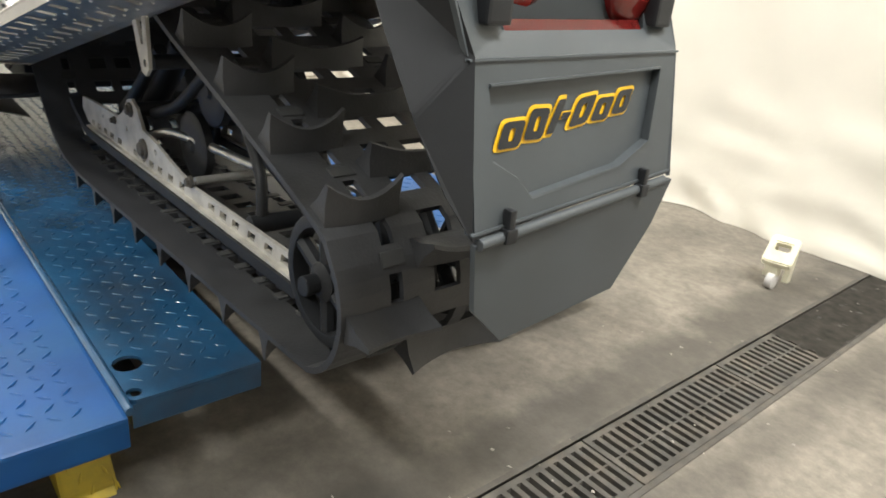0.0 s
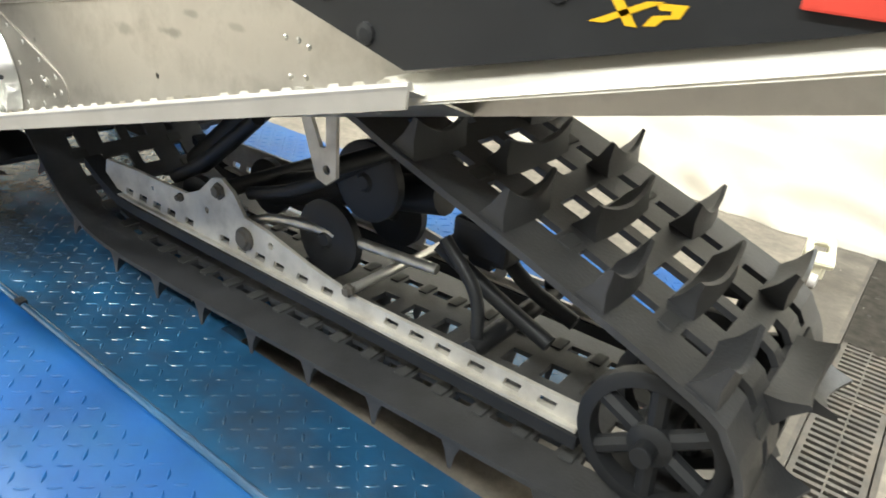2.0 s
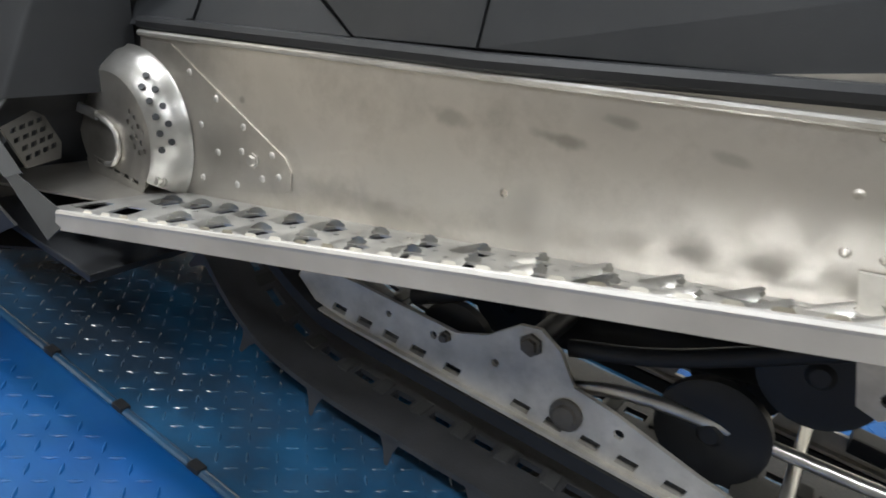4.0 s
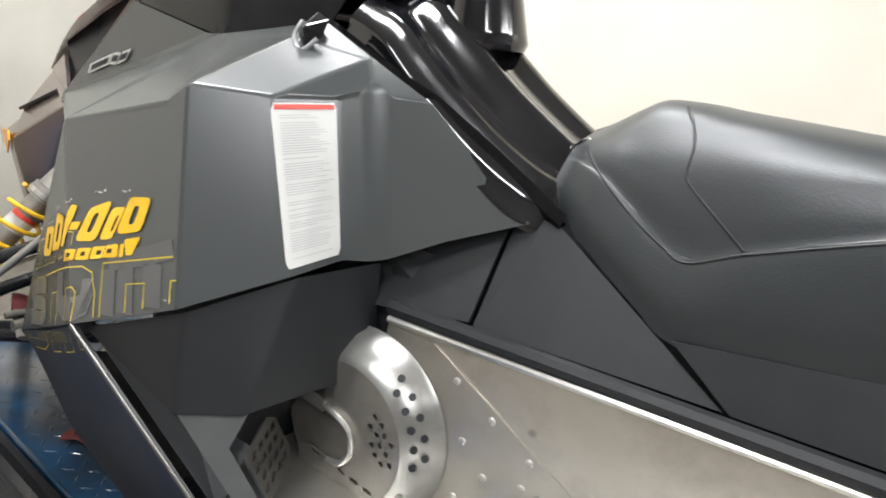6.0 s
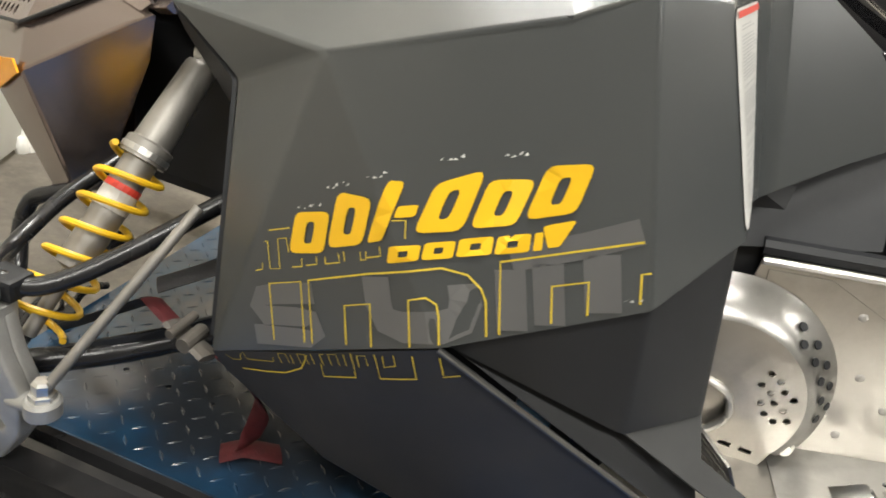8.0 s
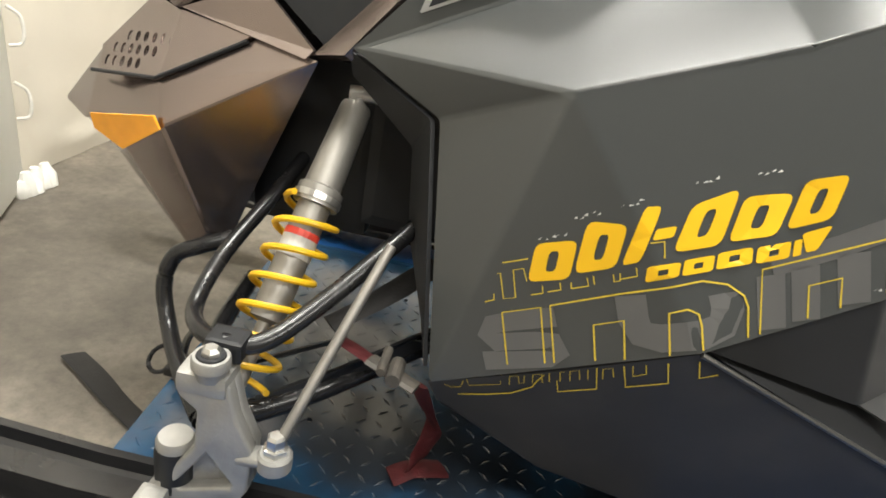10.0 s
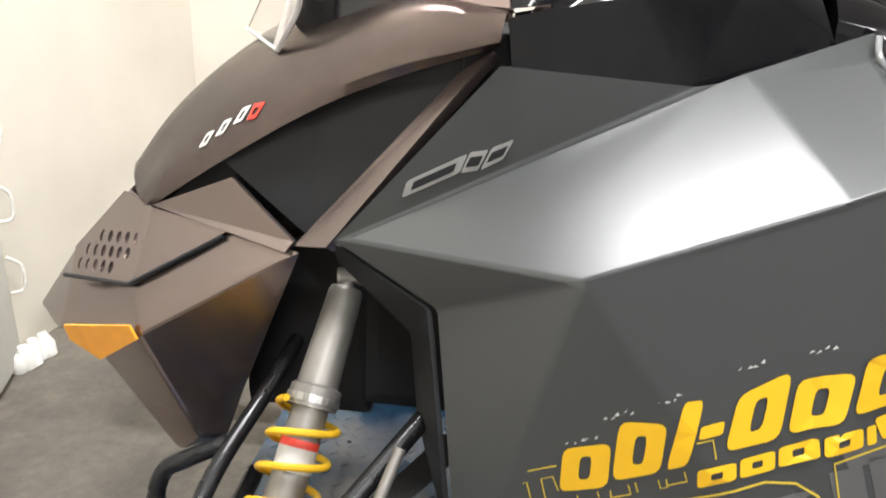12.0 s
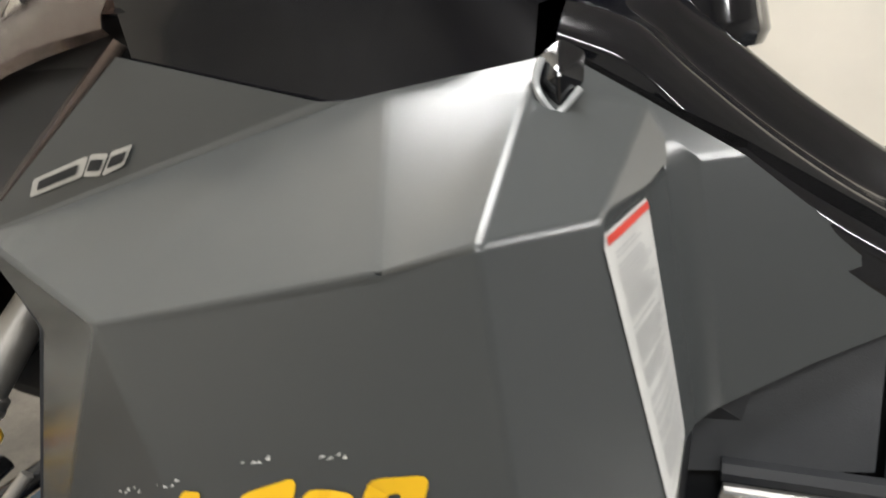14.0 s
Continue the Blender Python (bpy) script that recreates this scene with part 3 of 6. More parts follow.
bmesh.ops.solidify(bm, geom=bm.faces[:], thickness=0.004)
part("tunnel_top", bm, M_ALU, sled)
bm = bmesh.new()
tube(bm, [(0.75, -TY - 0.002, ztop(0.75)), (1.35, -TY - 0.002, ztop(1.35)), (1.75, -TY - 0.002, ztop(1.75))], 0.005, 8, straight=True)
edge = part("tunnel_edge", bm, M_ALUB, sled, smooth=True)
flip(edge)
# gusset plate with rivets
gus = [(0.76, ztop(0.76) - 0.010), (0.824, ztop(0.824) - 0.010), (1.074, 0.416), (1.088, 0.402), (1.091, 0.374), (1.080, 0.366), (0.88, 0.298), (0.80, 0.285)]
plate = part("gusset_plate", sheet(gus, [], 0.002, xz(-TY - 0.0005)), M_ALU, sled)
for x, z in ((0.87, 0.48), (0.93, 0.457), (0.99, 0.434), (1.05, 0.412), (1.066, 0.385), (0.985, 0.345), (0.91, 0.33), (1.035, 0.372), (0.90, 0.41), (0.94, 0.38), (0.99, 0.398)):
    bm = bmesh.new()
    lathe(bm, (x, -TY - 0.002, z), (x, -TY - 0.0040, z), [(0, 0.0056), (0.5, 0.0050), (1, 0.003)], 12)
    part("rivet", bm, M_LIP, plate, smooth=40)
bm = bmesh.new()
lathe(bm, (1.015, -TY - 0.003, 0.393), (1.015, -TY - 0.011, 0.393), [(0, 0.011), (0.3, 0.011), (0.35, 0.008), (1, 0.007)], 6)
part("bolt", bm, M_STEEL, plate)
flip(plate)
for x, z in ((1.72, 0.655), (1.745, 0.605), (1.72, 0.605), (1.765, 0.60), (1.73, 0.555), (1.76, 0.56)):
    bm = bmesh.new()
    lathe(bm, (x, -TY, z), (x, -TY - 0.0035, z), [(0, 0.005), (0.6, 0.004), (1, 0.002)], 8)
    part("rivet", bm, M_ALU, tunnel_side)


# running boards
def lip_y(x):
    return -0.424 + 0.095 * (x - 0.92)


def board(xa=0.845, xb=2.03):
    """A board with raised sawtooth grips and drain slots, laid between the tunnel's foot and the outer lip."""

    def lay(x, f, up=0.0):
        return (x, -TY + f * (lip_y(x) + TY), zbot(x) + f * (zlip(x) - zbot(x)) + up)

    out = [(xa, 0.0), (xb, 0.0), (xb, 1.0), (0.885, 1.0), (xa, 0.86)]
    holes = [slot(0.876, 0.70, 0.040, 0.22, 0.012), slot(0.946, 0.70, 0.040, 0.22, 0.012)]
    spots = [(0.930, 0.36), (0.984, 0.33), (1.036, 0.33), (1.046, 0.74)]
    for i in range(2, 15):
        x = 0.955 + i * 0.066
        spots += [(x, 0.33), (x + 0.025, 0.74)]
    for x, f in spots:
        holes.append([(x - 0.006, f + 0.10), (x + 0.016, f + 0.085), (x + 0.016, f - 0.085), (x - 0.006, f - 0.10)])
        holes.append(hole(x + 0.033, f - 0.14, 0.0048, 0.026, n=8))
        holes.append(hole(x + 0.030, f + 0.13, 0.0036, 0.020, n=8))
    bm = sheet(out, holes, 0.003, Matrix.Identity(4))
    for v in bm.verts:
        v.co = lay(v.co.x, v.co.y, v.co.z)
    ob = part("running_board", bm, M_ALUB, sled, "bright aluminium running board with sawtooth grips")
    tooth = None
    for x, f in spots:
        p, q, r = Vector(lay(x, f)), Vector(lay(x + 0.05, f)), Vector(lay(x, f - 0.3))
        m = basis(p, q - p, r - p)
        if tooth:
            share("grip_tooth", tooth, ob, m)
            continue
        bm = bmesh.new()
        grid = []
        for k in range(13):
            u = -1 + k / 6
            bell = (1 - u * u) ** 0.8
            saw = 0.0032 * (k % 2)
            grid.append([bm.verts.new((-0.030 + 0.036 * v + (saw if v == 1 else 0), u * (0.010 + 0.011 * v), 0.0032 + 0.0120 * bell * v**0.9)) for v in (0, 0.25, 0.5, 0.75, 0.92, 1)])
        for a, b in zip(grid, grid[1:]):
            for k in range(5):
                bm.faces.new((a[k], b[k], b[k + 1], a[k + 1]))
        bmesh.ops.solidify(bm, geom=bm.faces[:], thickness=0.0015)
        tooth = part("grip_tooth", bm, M_ALUB, ob, smooth=50)
        tooth.matrix_basis = m
    return ob


bd = board()
flip(bd)
bm = bmesh.new()
a = [(x, lip_y(x), zlip(x) + 0.004) for x in (0.905, 1.3, 1.7, 2.03)]
for p, q in zip(a, a[1:]):
    v = [bm.verts.new(c) for c in (p, q, (q[0], q[1] - 0.002, q[2] - 0.022), (p[0], p[1] - 0.002, p[2] - 0.022))]
    bm.faces.new(v)
bmesh.ops.remove_doubles(bm, verts=bm.verts[:], dist=1e-5)
bmesh.ops.solidify(bm, geom=bm.faces[:], thickness=0.004)
tube(bm, a, 0.005, 8, straight=True)
lip = part("board_lip", bm, M_LIP, sled, smooth=True)
flip(lip)
tooth2 = None
for i in range(33):
    x = 0.96 + i * 0.0325
    m = pose(x, lip_y(x), zlip(x) + 0.007, 0, -15, 5.4)
    if tooth2 is None:
        bm = bmesh.new()
        bm.faces.new([bm.verts.new(c) for c in ((-0.010, 0, 0), (0.010, 0, 0), (0.006, 0.002, 0.0055), (-0.006, 0.002, 0.0055))])
        bmesh.ops.solidify(bm, geom=bm.faces[:], thickness=0.003)
        tooth2 = part("edge_tooth", bm, M_TAIL, lip)
        tooth2.matrix_basis = m
    else:
        share("edge_tooth", tooth2, lip, m)
# rear tunnel rail
bm = bmesh.new()
rail = [(1.93, 0.571), (2.50, 0.735)]
for (xa, za), (xb, zb) in zip(rail, rail[1:]):
    for y0, y1 in ((-0.300, -0.206),):
        v = [bm.verts.new(c) for c in ((xa, y0, za), (xb, y0, zb), (xb, y0 + 0.026, zb + 0.036), (xa + 0.02, y0 + 0.026, za + 0.036), (xa, y1, za), (xb, y1, zb), (xb, y1, zb + 0.036), (xa + 0.02, y1, za + 0.036))]
        for f in ((0, 1, 2, 3), (4, 7, 6, 5), (0, 4, 5, 1), (3, 2, 6, 7), (0, 3, 7, 4), (1, 5, 6, 2)):
            bm.faces.new([v[i] for i in f])
bmesh.ops.bevel(bm, geom=bm.edges[:], offset=0.004, segments=2, affect="EDGES")
rr = part("tail_rail", bm, M_TAIL, sled, "pale aluminium tail rail")
flip(rr)
# tunnel side cover with yellow mark
cov = [(1.815, 0.676), (2.003, 0.628), (2.36, 0.722), (2.50, 0.765), (2.50, 0.84), (1.84, 0.76)]
cover = part("tunnel_cover", sheet(cov, [], 0.012, xz(-0.285)), M_DARK, sled, "black plastic tunnel cover")
for x, z in ((1.89, 0.69), (1.95, 0.655), (2.16, 0.726)):
    bm = bmesh.new()
    lathe(bm, (x, -0.297, z), (x, -0.302, z), [(0, 0.012), (0.7, 0.011), (1, 0.006)], 12)
    part("screw", bm, M_DARK, cover)
flip(cover)
bm = bmesh.new()
v = [bm.verts.new(c) for c in ((1.815, -TY, 0.70), (2.5, -TY, 0.80), (2.5, -0.285, 0.80), (1.84, -0.285, 0.745))]
bm.faces.new(v)
bmesh.ops.solidify(bm, geom=bm.faces[:], thickness=0.004)
flip(part("cover_shelf", bm, M_DARK, sled))
bm = bmesh.new()
box(bm, 2.342, 2.46, -0.3045, -0.296, 0.738, 0.785, 0.002)
flip(part("red_reflector", bm, M_RED, sled, "red side reflector"))

# snow flap
FX = 2.56
fp = {
    "a": (2.455, -0.228, 0.66), "b": (FX - 0.035, -0.192, 0.665), "c": (2.50, 0.190, 0.665), "d": (2.45, 0.222, 0.66),
    "e": (2.547, -0.166, 0.575), "f": (2.530, 0.204, 0.578), "g": (2.578, -0.163, 0.405), "h": (2.556, 0.213, 0.420),
    "i": (2.487, -0.222, 0.60), "k": (2.45, 0.230, 0.60), "p": (2.533, -0.214, 0.522), "q": (2.560, -0.188, 0.45),
}


def flap_x(y, z):
    """How far back the slanted outer face of the flap lies."""
    u, v = (y + 0.165) / 0.375, (0.577 - z) / 0.165
    return (2.547 - 0.017 * u) * (1 - v) + (2.578 - 0.023 * u) * v


def on_flap(outline, holes, depth, thick):
    """A plate drawn in y and z that follows the outer face, sunk by depth."""
    bm = sheet(outline, holes, thick, Matrix.Identity(4))
    for v in bm.verts:
        v.co = (flap_x(v.co.x, v.co.y) - depth - thick + v.co.z, v.co.x, v.co.y)
    return bm


flap = part("snow_flap", facets({k: fp[k] for k in "cfkdh"}, ["c f k d", "f h k"], 0.006, 0.006, inward=(-1, 0, 0)), M_GREYL, sled, "grey plastic snow flap with a raised badge")
PANEL = [(-0.136, 0.550), (0.166, 0.557), (0.150, 0.472), (0.088, 0.449), (-0.072, 0.436), (-0.100, 0.460), (-0.132, 0.480)]
bm = on_flap([(-0.166, 0.575), (-0.163, 0.411), (0.212, 0.426), (0.204, 0.578)], [PANEL], 0.0, 0.009)
bmesh.ops.bevel(bm, geom=[e for e in bm.edges if e.calc_face_angle(0) > 0.9], offset=0.0025, segments=2, affect="EDGES")
part("back_panel", bm, M_GREYL, flap, smooth=40)
badge_plate = part("badge_panel", on_flap([(y + (0.006 if y > 0 else -0.006), z + (0.006 if z > 0.5 else -0.006)) for y, z in PANEL], [], 0.009, 0.004), M_GREYL, flap)
# ledge above the panel, notched for the tail lights
ledge = {"e": fp["e"], "f": fp["f"], "b": (2.535, -0.186, 0.640), "c": (2.507, 0.192, 0.640), "m": (2.531, -0.112, 0.598), "n": (2.512, 0.150, 0.600), "o": (2.515, -0.120, 0.640), "p": (2.495, 0.158, 0.640)}
part("light_ledge", facets(ledge, ["e f n m", "e m o b", "f c p n"], 0.006, 0.003, inward=(-1, 0, 0)), M_GREYL, flap, smooth=20)
bm = bmesh.new()
bm.faces.new([bm.verts.new(c) for c in ((2.512, -0.118, 0.594), (2.492, 0.155, 0.596), (2.470, 0.155, 0.700), (2.490, -0.118, 0.700))])
bmesh.ops.solidify(bm, geom=bm.faces[:], thickness=0.005)
part("light_recess", bm, M_GREYL, flap)
part("side_skirt", facets({k: fp[k] for k in "abeipgq"}, ["a b e i", "i e p", "p e g q"], 0.006, 0.004, inward=(0, 1, 0)), M_DARK, flap)
low = {"g": (2.580, -0.160, 0.400), "h": (2.560, 0.213, 0.416), "n": (FX + 0.004, 0.180, 0.36), "k": (FX - 0.004, 0.130, 0.272), "t": (FX + 0.006, -0.088, 0.264), "j": (FX + 0.008, -0.138, 0.314)}
part("lower_flap", facets(low, ["g h n k t j"], 0.007, 0.0, inward=(-1, 0, 0)), M_GREYL, flap, "rubbery dark grey lower flap", smooth=20)
bm = bmesh.new()
tube(bm, [(flap_x(y, 0.401 + 0.04 * (y + 0.16)) + 0.001, y, 0.401 + 0.04 * (y + 0.16)) for y in (-0.156, -0.06, 0.05, 0.13, 0.198)], 0.0065, 10, straight=True)
part("hinge_bead", bm, M_GREYL, flap, smooth=True)
bm = bmesh.new()
tube(bm, [(flap_x(y, 0.410 + 0.04 * (y + 0.16)) - 0.001, y, 0.4105 + 0.04 * (y + 0.16)) for y in (-0.160, -0.06, 0.05, 0.13, 0.21)], 0.0028, 6, straight=True)
part("hinge_groove", bm, M_DARK, flap)
for y, z in ((-0.115, 0.402), (0.140, 0.410)):
    bm = bmesh.new()
    x = flap_x(y, z)
    box(bm, x - 0.004, x + 0.008, y - 0.0045, y + 0.0045, z - 0.006, z + 0.030, 0.003)
    box(bm, x - 0.004, x + 0.010, y - 0.008, y + 0.008, z - 0.006, z + 0.010, 0.003)
    part("hinge_clip", bm, M_DARK, flap)
for x, y in ((2.475, -0.07), (2.478, 0.135)):
    bm = bmesh.new()
    lathe(bm, (x, y, 0.645), (x + 0.032, y, 0.636), [(0, 0.044), (0.7, 0.043), (0.9, 0.038), (1, 0.026)], 24)
    part("tail_light", bm, M_REDL, sled, "dark red round tail light", smooth=True)
bm = bmesh.new()
bm.faces.new([bm.verts.new(c) for c in ((2.530, -0.106, 0.5975), (2.512, 0.146, 0.5995), (2.504, 0.146, 0.610), (2.522, -0.106, 0.608))])
bmesh.ops.solidify(bm, geom=bm.faces[:], thickness=0.004)
part("reflector_strip", bm, M_REDL, sled)
for x, y in ((2.520, -0.128), (2.500, 0.172)):
    bm = bmesh.new()
    box(bm, x - 0.03, x + 0.024, y - 0.016, y + 0.016, 0.604, 0.70, 0.004)
    part("light_guard", bm, M_DARK, sled)
bm = bmesh.new()
box(bm, 2.41, 2.49, -0.306, -0.298, 0.748, 0.775, 0.003)
part("side_marker", bm, M_REDL, sled, "red side marker")
bm = bmesh.new()
box(bm, 2.40, FX - 0.06, -0.2, 0.2, 0.71, 0.80, 0.012)
part("rear_cap", bm, M_DARK, sled)


# ---- track and rear suspension ----
def belt_path(step):
    """The track's closed line in x and z, at even steps."""
    pts = [(2.27, 0.132), (1.8, 0.106), (1.35, 0.082), (1.15, 0.080), (1.03, 0.105), (0.93, 0.175), (0.83, 0.29), (0.775, 0.375), (0.79, 0.455), (0.86, 0.49), (1.2, 0.515), (1.6, 0.545), (1.80, 0.535), (1.92, 0.497), (2.15, 0.420), (2.345, 0.348)]
    for k in range(1, 7):
        a = radians(66 - k * 24)
        pts.append((2.302 + 0.108 * math.cos(a), 0.242 + 0.112 * math.sin(a)))
    loop = [Vector((x, 0, z)) for x, z in pts]
    fine = []
    n = len(loop)
    for i in range(n):
        a, b, c, d = loop[i - 1], loop[i], loop[(i + 1) % n], loop[(i + 2) % n]
        for k in range(12):
            t = k / 12
            fine.append(0.5 * ((2 * b) + (c - a) * t + (2 * a - 5 * b + 4 * c - d) * t * t + (3 * b - a - 3 * c + d) * t**3))
    cum = [0.0]
    for p, q in zip(fine, fine[1:] + fine[:1]):
        cum.append(cum[-1] + (q - p).length)
    n = round(cum[-1] / step)
    out, j = [], 0
    for i in range(n):
        s = cum[-1] * i / n
        while cum[j + 1] < s:
            j += 1
        f = (s - cum[j]) / (cum[j + 1] - cum[j])
        out.append(fine[j].lerp(fine[(j + 1) % len(fine)], f))
    return out


PITCH = 0.0735
line = belt_path(PITCH / 4)
N4 = len(line) // 4 * 4
line = line[:N4]


def at(i, y, up):
    p, a, b = line[i % N4], line[(i - 1) % N4], line[(i + 1) % N4]
    t = (b - a).normalized()
    n = Vector((t.z, 0, -t.x))  # outwards
    return p + n * up + Vector((0, y, 0))


SIGN = 1 if (at(0, 0, 0.01) - line[0]).dot(Vector((0, 0, -1))) > 0 else -1


def belt():
    """The rubber belt: solid bars across, strips along, windows between."""
    bm = bmesh.new()
    cols = [(-0.203, -0.129), (-0.109, -0.057), (-0.012, 0.012), (0.057, 0.109), (0.129, 0.203)]
    bars = [(-0.203, 0.203)]
    for i in range(N4):
        for a, b in (bars if i % 4 in (0, 3) else cols):
            q = [bm.verts.new(at(k, y, u * SIGN)) for k in (i, i + 1) for y in (a, b) for u in (-0.004, 0.005)]
            for f in ((0, 1, 3, 2), (4, 6, 7, 5), (0, 4, 5, 1), (2, 3, 7, 6), (0, 2, 6, 4), (1, 5, 7, 3)):
                bm.faces.new([q[n] for n in f])
    return part("track_belt", bm, M_RUBBER, sled, "black rubber track belt with window rows")


track = belt()


def lug_mesh(y0, y1, tip):
    """A cupped paddle standing on the belt: x along the belt, z outwards."""
    bm = bmesh.new()
    n = 8
    rows = []
    for i in range(n + 1):
        f = i / n
        y = y0 + (y1 - y0) * f
        e = abs(2 * f - 1)
        h = 0.036 + (tip - 0.036) * e**1.8
        cup = 0.010 * (1 - e**2)
        prof = [(-0.020 + cup * 0.4, 0.004), (-0.009 + cup, h * 0.5), (-0.003 + cup * 1.3, h), (0.003 + cup * 1.3, h), (0.009 + cup, h * 0.5), (0.020 + cup * 0.4, 0.004)]
        rows.append([bm.verts.new((x, y, z)) for x, z in prof])
    for a, b in zip(rows, rows[1:]):
        for k in range(5):
            bm.faces.new((a[k], b[k], b[k + 1], a[k + 1]))
    bm.faces.new(rows[0])
    bm.faces.new(rows[-1][::-1])
    return bm


lug_parts = {}
for i in range(0, N4, 4):
    o = at(i, 0, 0)
    t = (at(i + 1, 0, 0) - at(i - 1, 0, 0)).normalized()
    n = (at(i, 0, SIGN * 0.01) - o).normalized()
    m = Matrix(((t.x, 0, n.x, o.x), (t.y, 1, n.y, o.y), (t.z, 0, n.z, o.z), (0, 0, 0, 1)))
    spans = [(-0.196, -0.085, 0.056), (0.085, 0.196, 0.056)] if (i // 4) % 2 else [(-0.085, 0.085, 0.050)]
    for span in spans:
        if span not in lug_parts:
            lug_parts[span] = part("lug", lug_mesh(*span), M_RUBBER, track, smooth=True)
            lug_parts[span].matrix_basis = m
        else:
            share("lug", lug_parts[span], track, m)
bm = bmesh.new()
box(bm, -0.010, 0.010, -0.018, 0.018, -0.007, 0.0075, 0.002)
clip0 = None
for i in range(0, N4, 4):
    o = at(i, 0, 0)
    t = (at(i + 1, 0, 0) - at(i - 1, 0, 0)).normalized()
    n = (at(i, 0, SIGN * 0.01) - o).normalized()
    for y in (-0.119, 0.119):
        m = Matrix(((t.x, 0, n.x, o.x), (t.y, 1, n.y, y), (t.z, 0, n.z, o.z), (0, 0, 0, 1)))
        if clip0 is None:
            clip0 = part("track_clip", bm, M_GUN, track)
            clip0.matrix_basis = m
        else:
            share("track_clip", clip0, track, m)


def slide_rail():
    lo = lambda x: 0.168 + 0.021 * (x - 1.2)
    out = [(1.06, 0.205), (1.10, 0.178), (1.2, lo(1.2)), (2.205, lo(2.205)), (2.205, 0.226), (1.86, 0.216), (1.80, 0.214), (1.70, 0.228), (1.585, 0.252), (1.53, 0.258), (1.50, 0.296), (1.468, 0.312), (1.44, 0.305), (1.40, 0.268), (1.355, 0.248), (1.28, 0.246), (1.18, 0.243), (1.07, 0.235)]
    holes = [slot(x, lo(x) + 0.019, 0.026, 0.014, 0.002) for x in (1.15, 1.20, 1.25, 1.30, 1.36, 1.47, 1.52, 1.57, 1.62, 1.68, 1.74, 1.88, 1.93, 1.98, 2.04, 2.10, 2.155)]
    holes += [hole(1.462, 0.287, 0.009, n=12), hole(1.32, 0.227, 0.006), hole(1.60, 0.228, 0.007), hole(1.24, 0.222, 0.005), hole(1.42, 0.235, 0.006)]
    ob = part("slide_rail", sheet(out, holes, 0.007, xz(-0.131)), M_RAIL, sled, "pale aluminium slide rail with cut-outs")
    bm = bmesh.new()
    for xa, xb in ((1.10, 2.205),):
        v = [bm.verts.new(c) for x in (xa, xb) for c in ((x, -0.147, lo(x) + 0.001), (x, -0.120, lo(x) + 0.001), (x, -0.120, lo(x) + 0.006), (x, -0.147, lo(x) + 0.006))]
        for f in ((0, 1, 2, 3), (7, 6, 5, 4), (0, 4, 5, 1), (1, 5, 6, 2), (2, 6, 7, 3), (3, 7, 4, 0)):
            bm.faces.new([v[i] for i in f])
    part("rail_foot", bm, M_RAIL, ob)
    bm = bmesh.new()
    pts = [(1.0, 0.215), (1.06, 0.185), (1.12, 0.163), (1.2, lo(1.2) - 0.007), (2.21, lo(2.21) - 0.007)]
    for (xa, za), (xb, zb) in zip(pts, pts[1:]):
        v = [bm.verts.new(c) for x, z in ((xa, za), (xb, zb)) for c in ((x, -0.152, z - 0.013), (x, -0.115, z - 0.013), (x, -0.115, z + 0.007), (x, -0.152, z + 0.007))]
        for f in ((0, 4, 5, 1), (1, 5, 6, 2), (2, 6, 7, 3), (3, 7, 4, 0), (0, 1, 2, 3), (7, 6, 5, 4)):
            bm.faces.new([v[i] for i in f])
    part("slider", bm, M_DARK, ob)
    for x, z, r in ((1.462, 0.287, 0.016), (1.532, 0.218, 0.022), (1.791, 0.223, 0.012), (1.34, 0.236, 0.009)):
        bm = bmesh.new()
        lathe(bm, (x, -0.137, z), (x, -0.150, z), [(0, r), (0.5, r), (0.55, r * 0.7), (1, r * 0.65)], 6 if r < 0.02 else 20)
        part("bolt", bm, M_IRON, ob)
    return ob


sr = slide_rail()
flip(sr)
for ch in list(sr.children):
    flip(ch).parent = sr


def wheel(x, y, z, r, w=0.022, spokes=0):
    bm = bmesh.new()
    if spokes:
        lathe(bm, (x, y - w / 2, z), (x, y + w / 2, z), [(0, r * 0.80), (0.0, r * 0.95), (0.12, r), (0.88, r), (1, r * 0.95), (1, r * 0.80), (0.5, r * 0.78), (0, r * 0.80)], 30, caps=False)
        lathe(bm, (x, y - w * 0.75, z), (x, y + w * 0.75, z), [(0, r * 0.16), (0.2, r * 0.30), (0.8, r * 0.30), (1, r * 0.16)], 16)
    else:
        lathe(bm, (x, y - w / 2, z), (x, y + w / 2, z), [(0, r * 0.55), (0.02, r * 0.9), (0.15, r), (0.85, r), (0.98, r * 0.9), (1, r * 0.55)], 30)
        lathe(bm, (x, y - w * 0.75, z), (x, y + w * 0.75, z), [(0, r * 0.16), (0.2, r * 0.26), (0.8, r * 0.26), (1, r * 0.16)], 16)
    ob = part("idler_wheel", bm, M_DARK, sled, smooth=True)
    for k in range(spokes):
        a = 2 * math.pi * k / spokes + y * 3
        bm = bmesh.new()
        c, s = math.cos(a), math.sin(a)
        tube(bm, [(x + c * r * 0.25, y, z + s * r * 0.25), (x + c * r * 0.84, y, z + s * r * 0.84)], r * 0.13, 8, straight=True)
        part("spoke", bm, M_DARK, ob)
    return ob


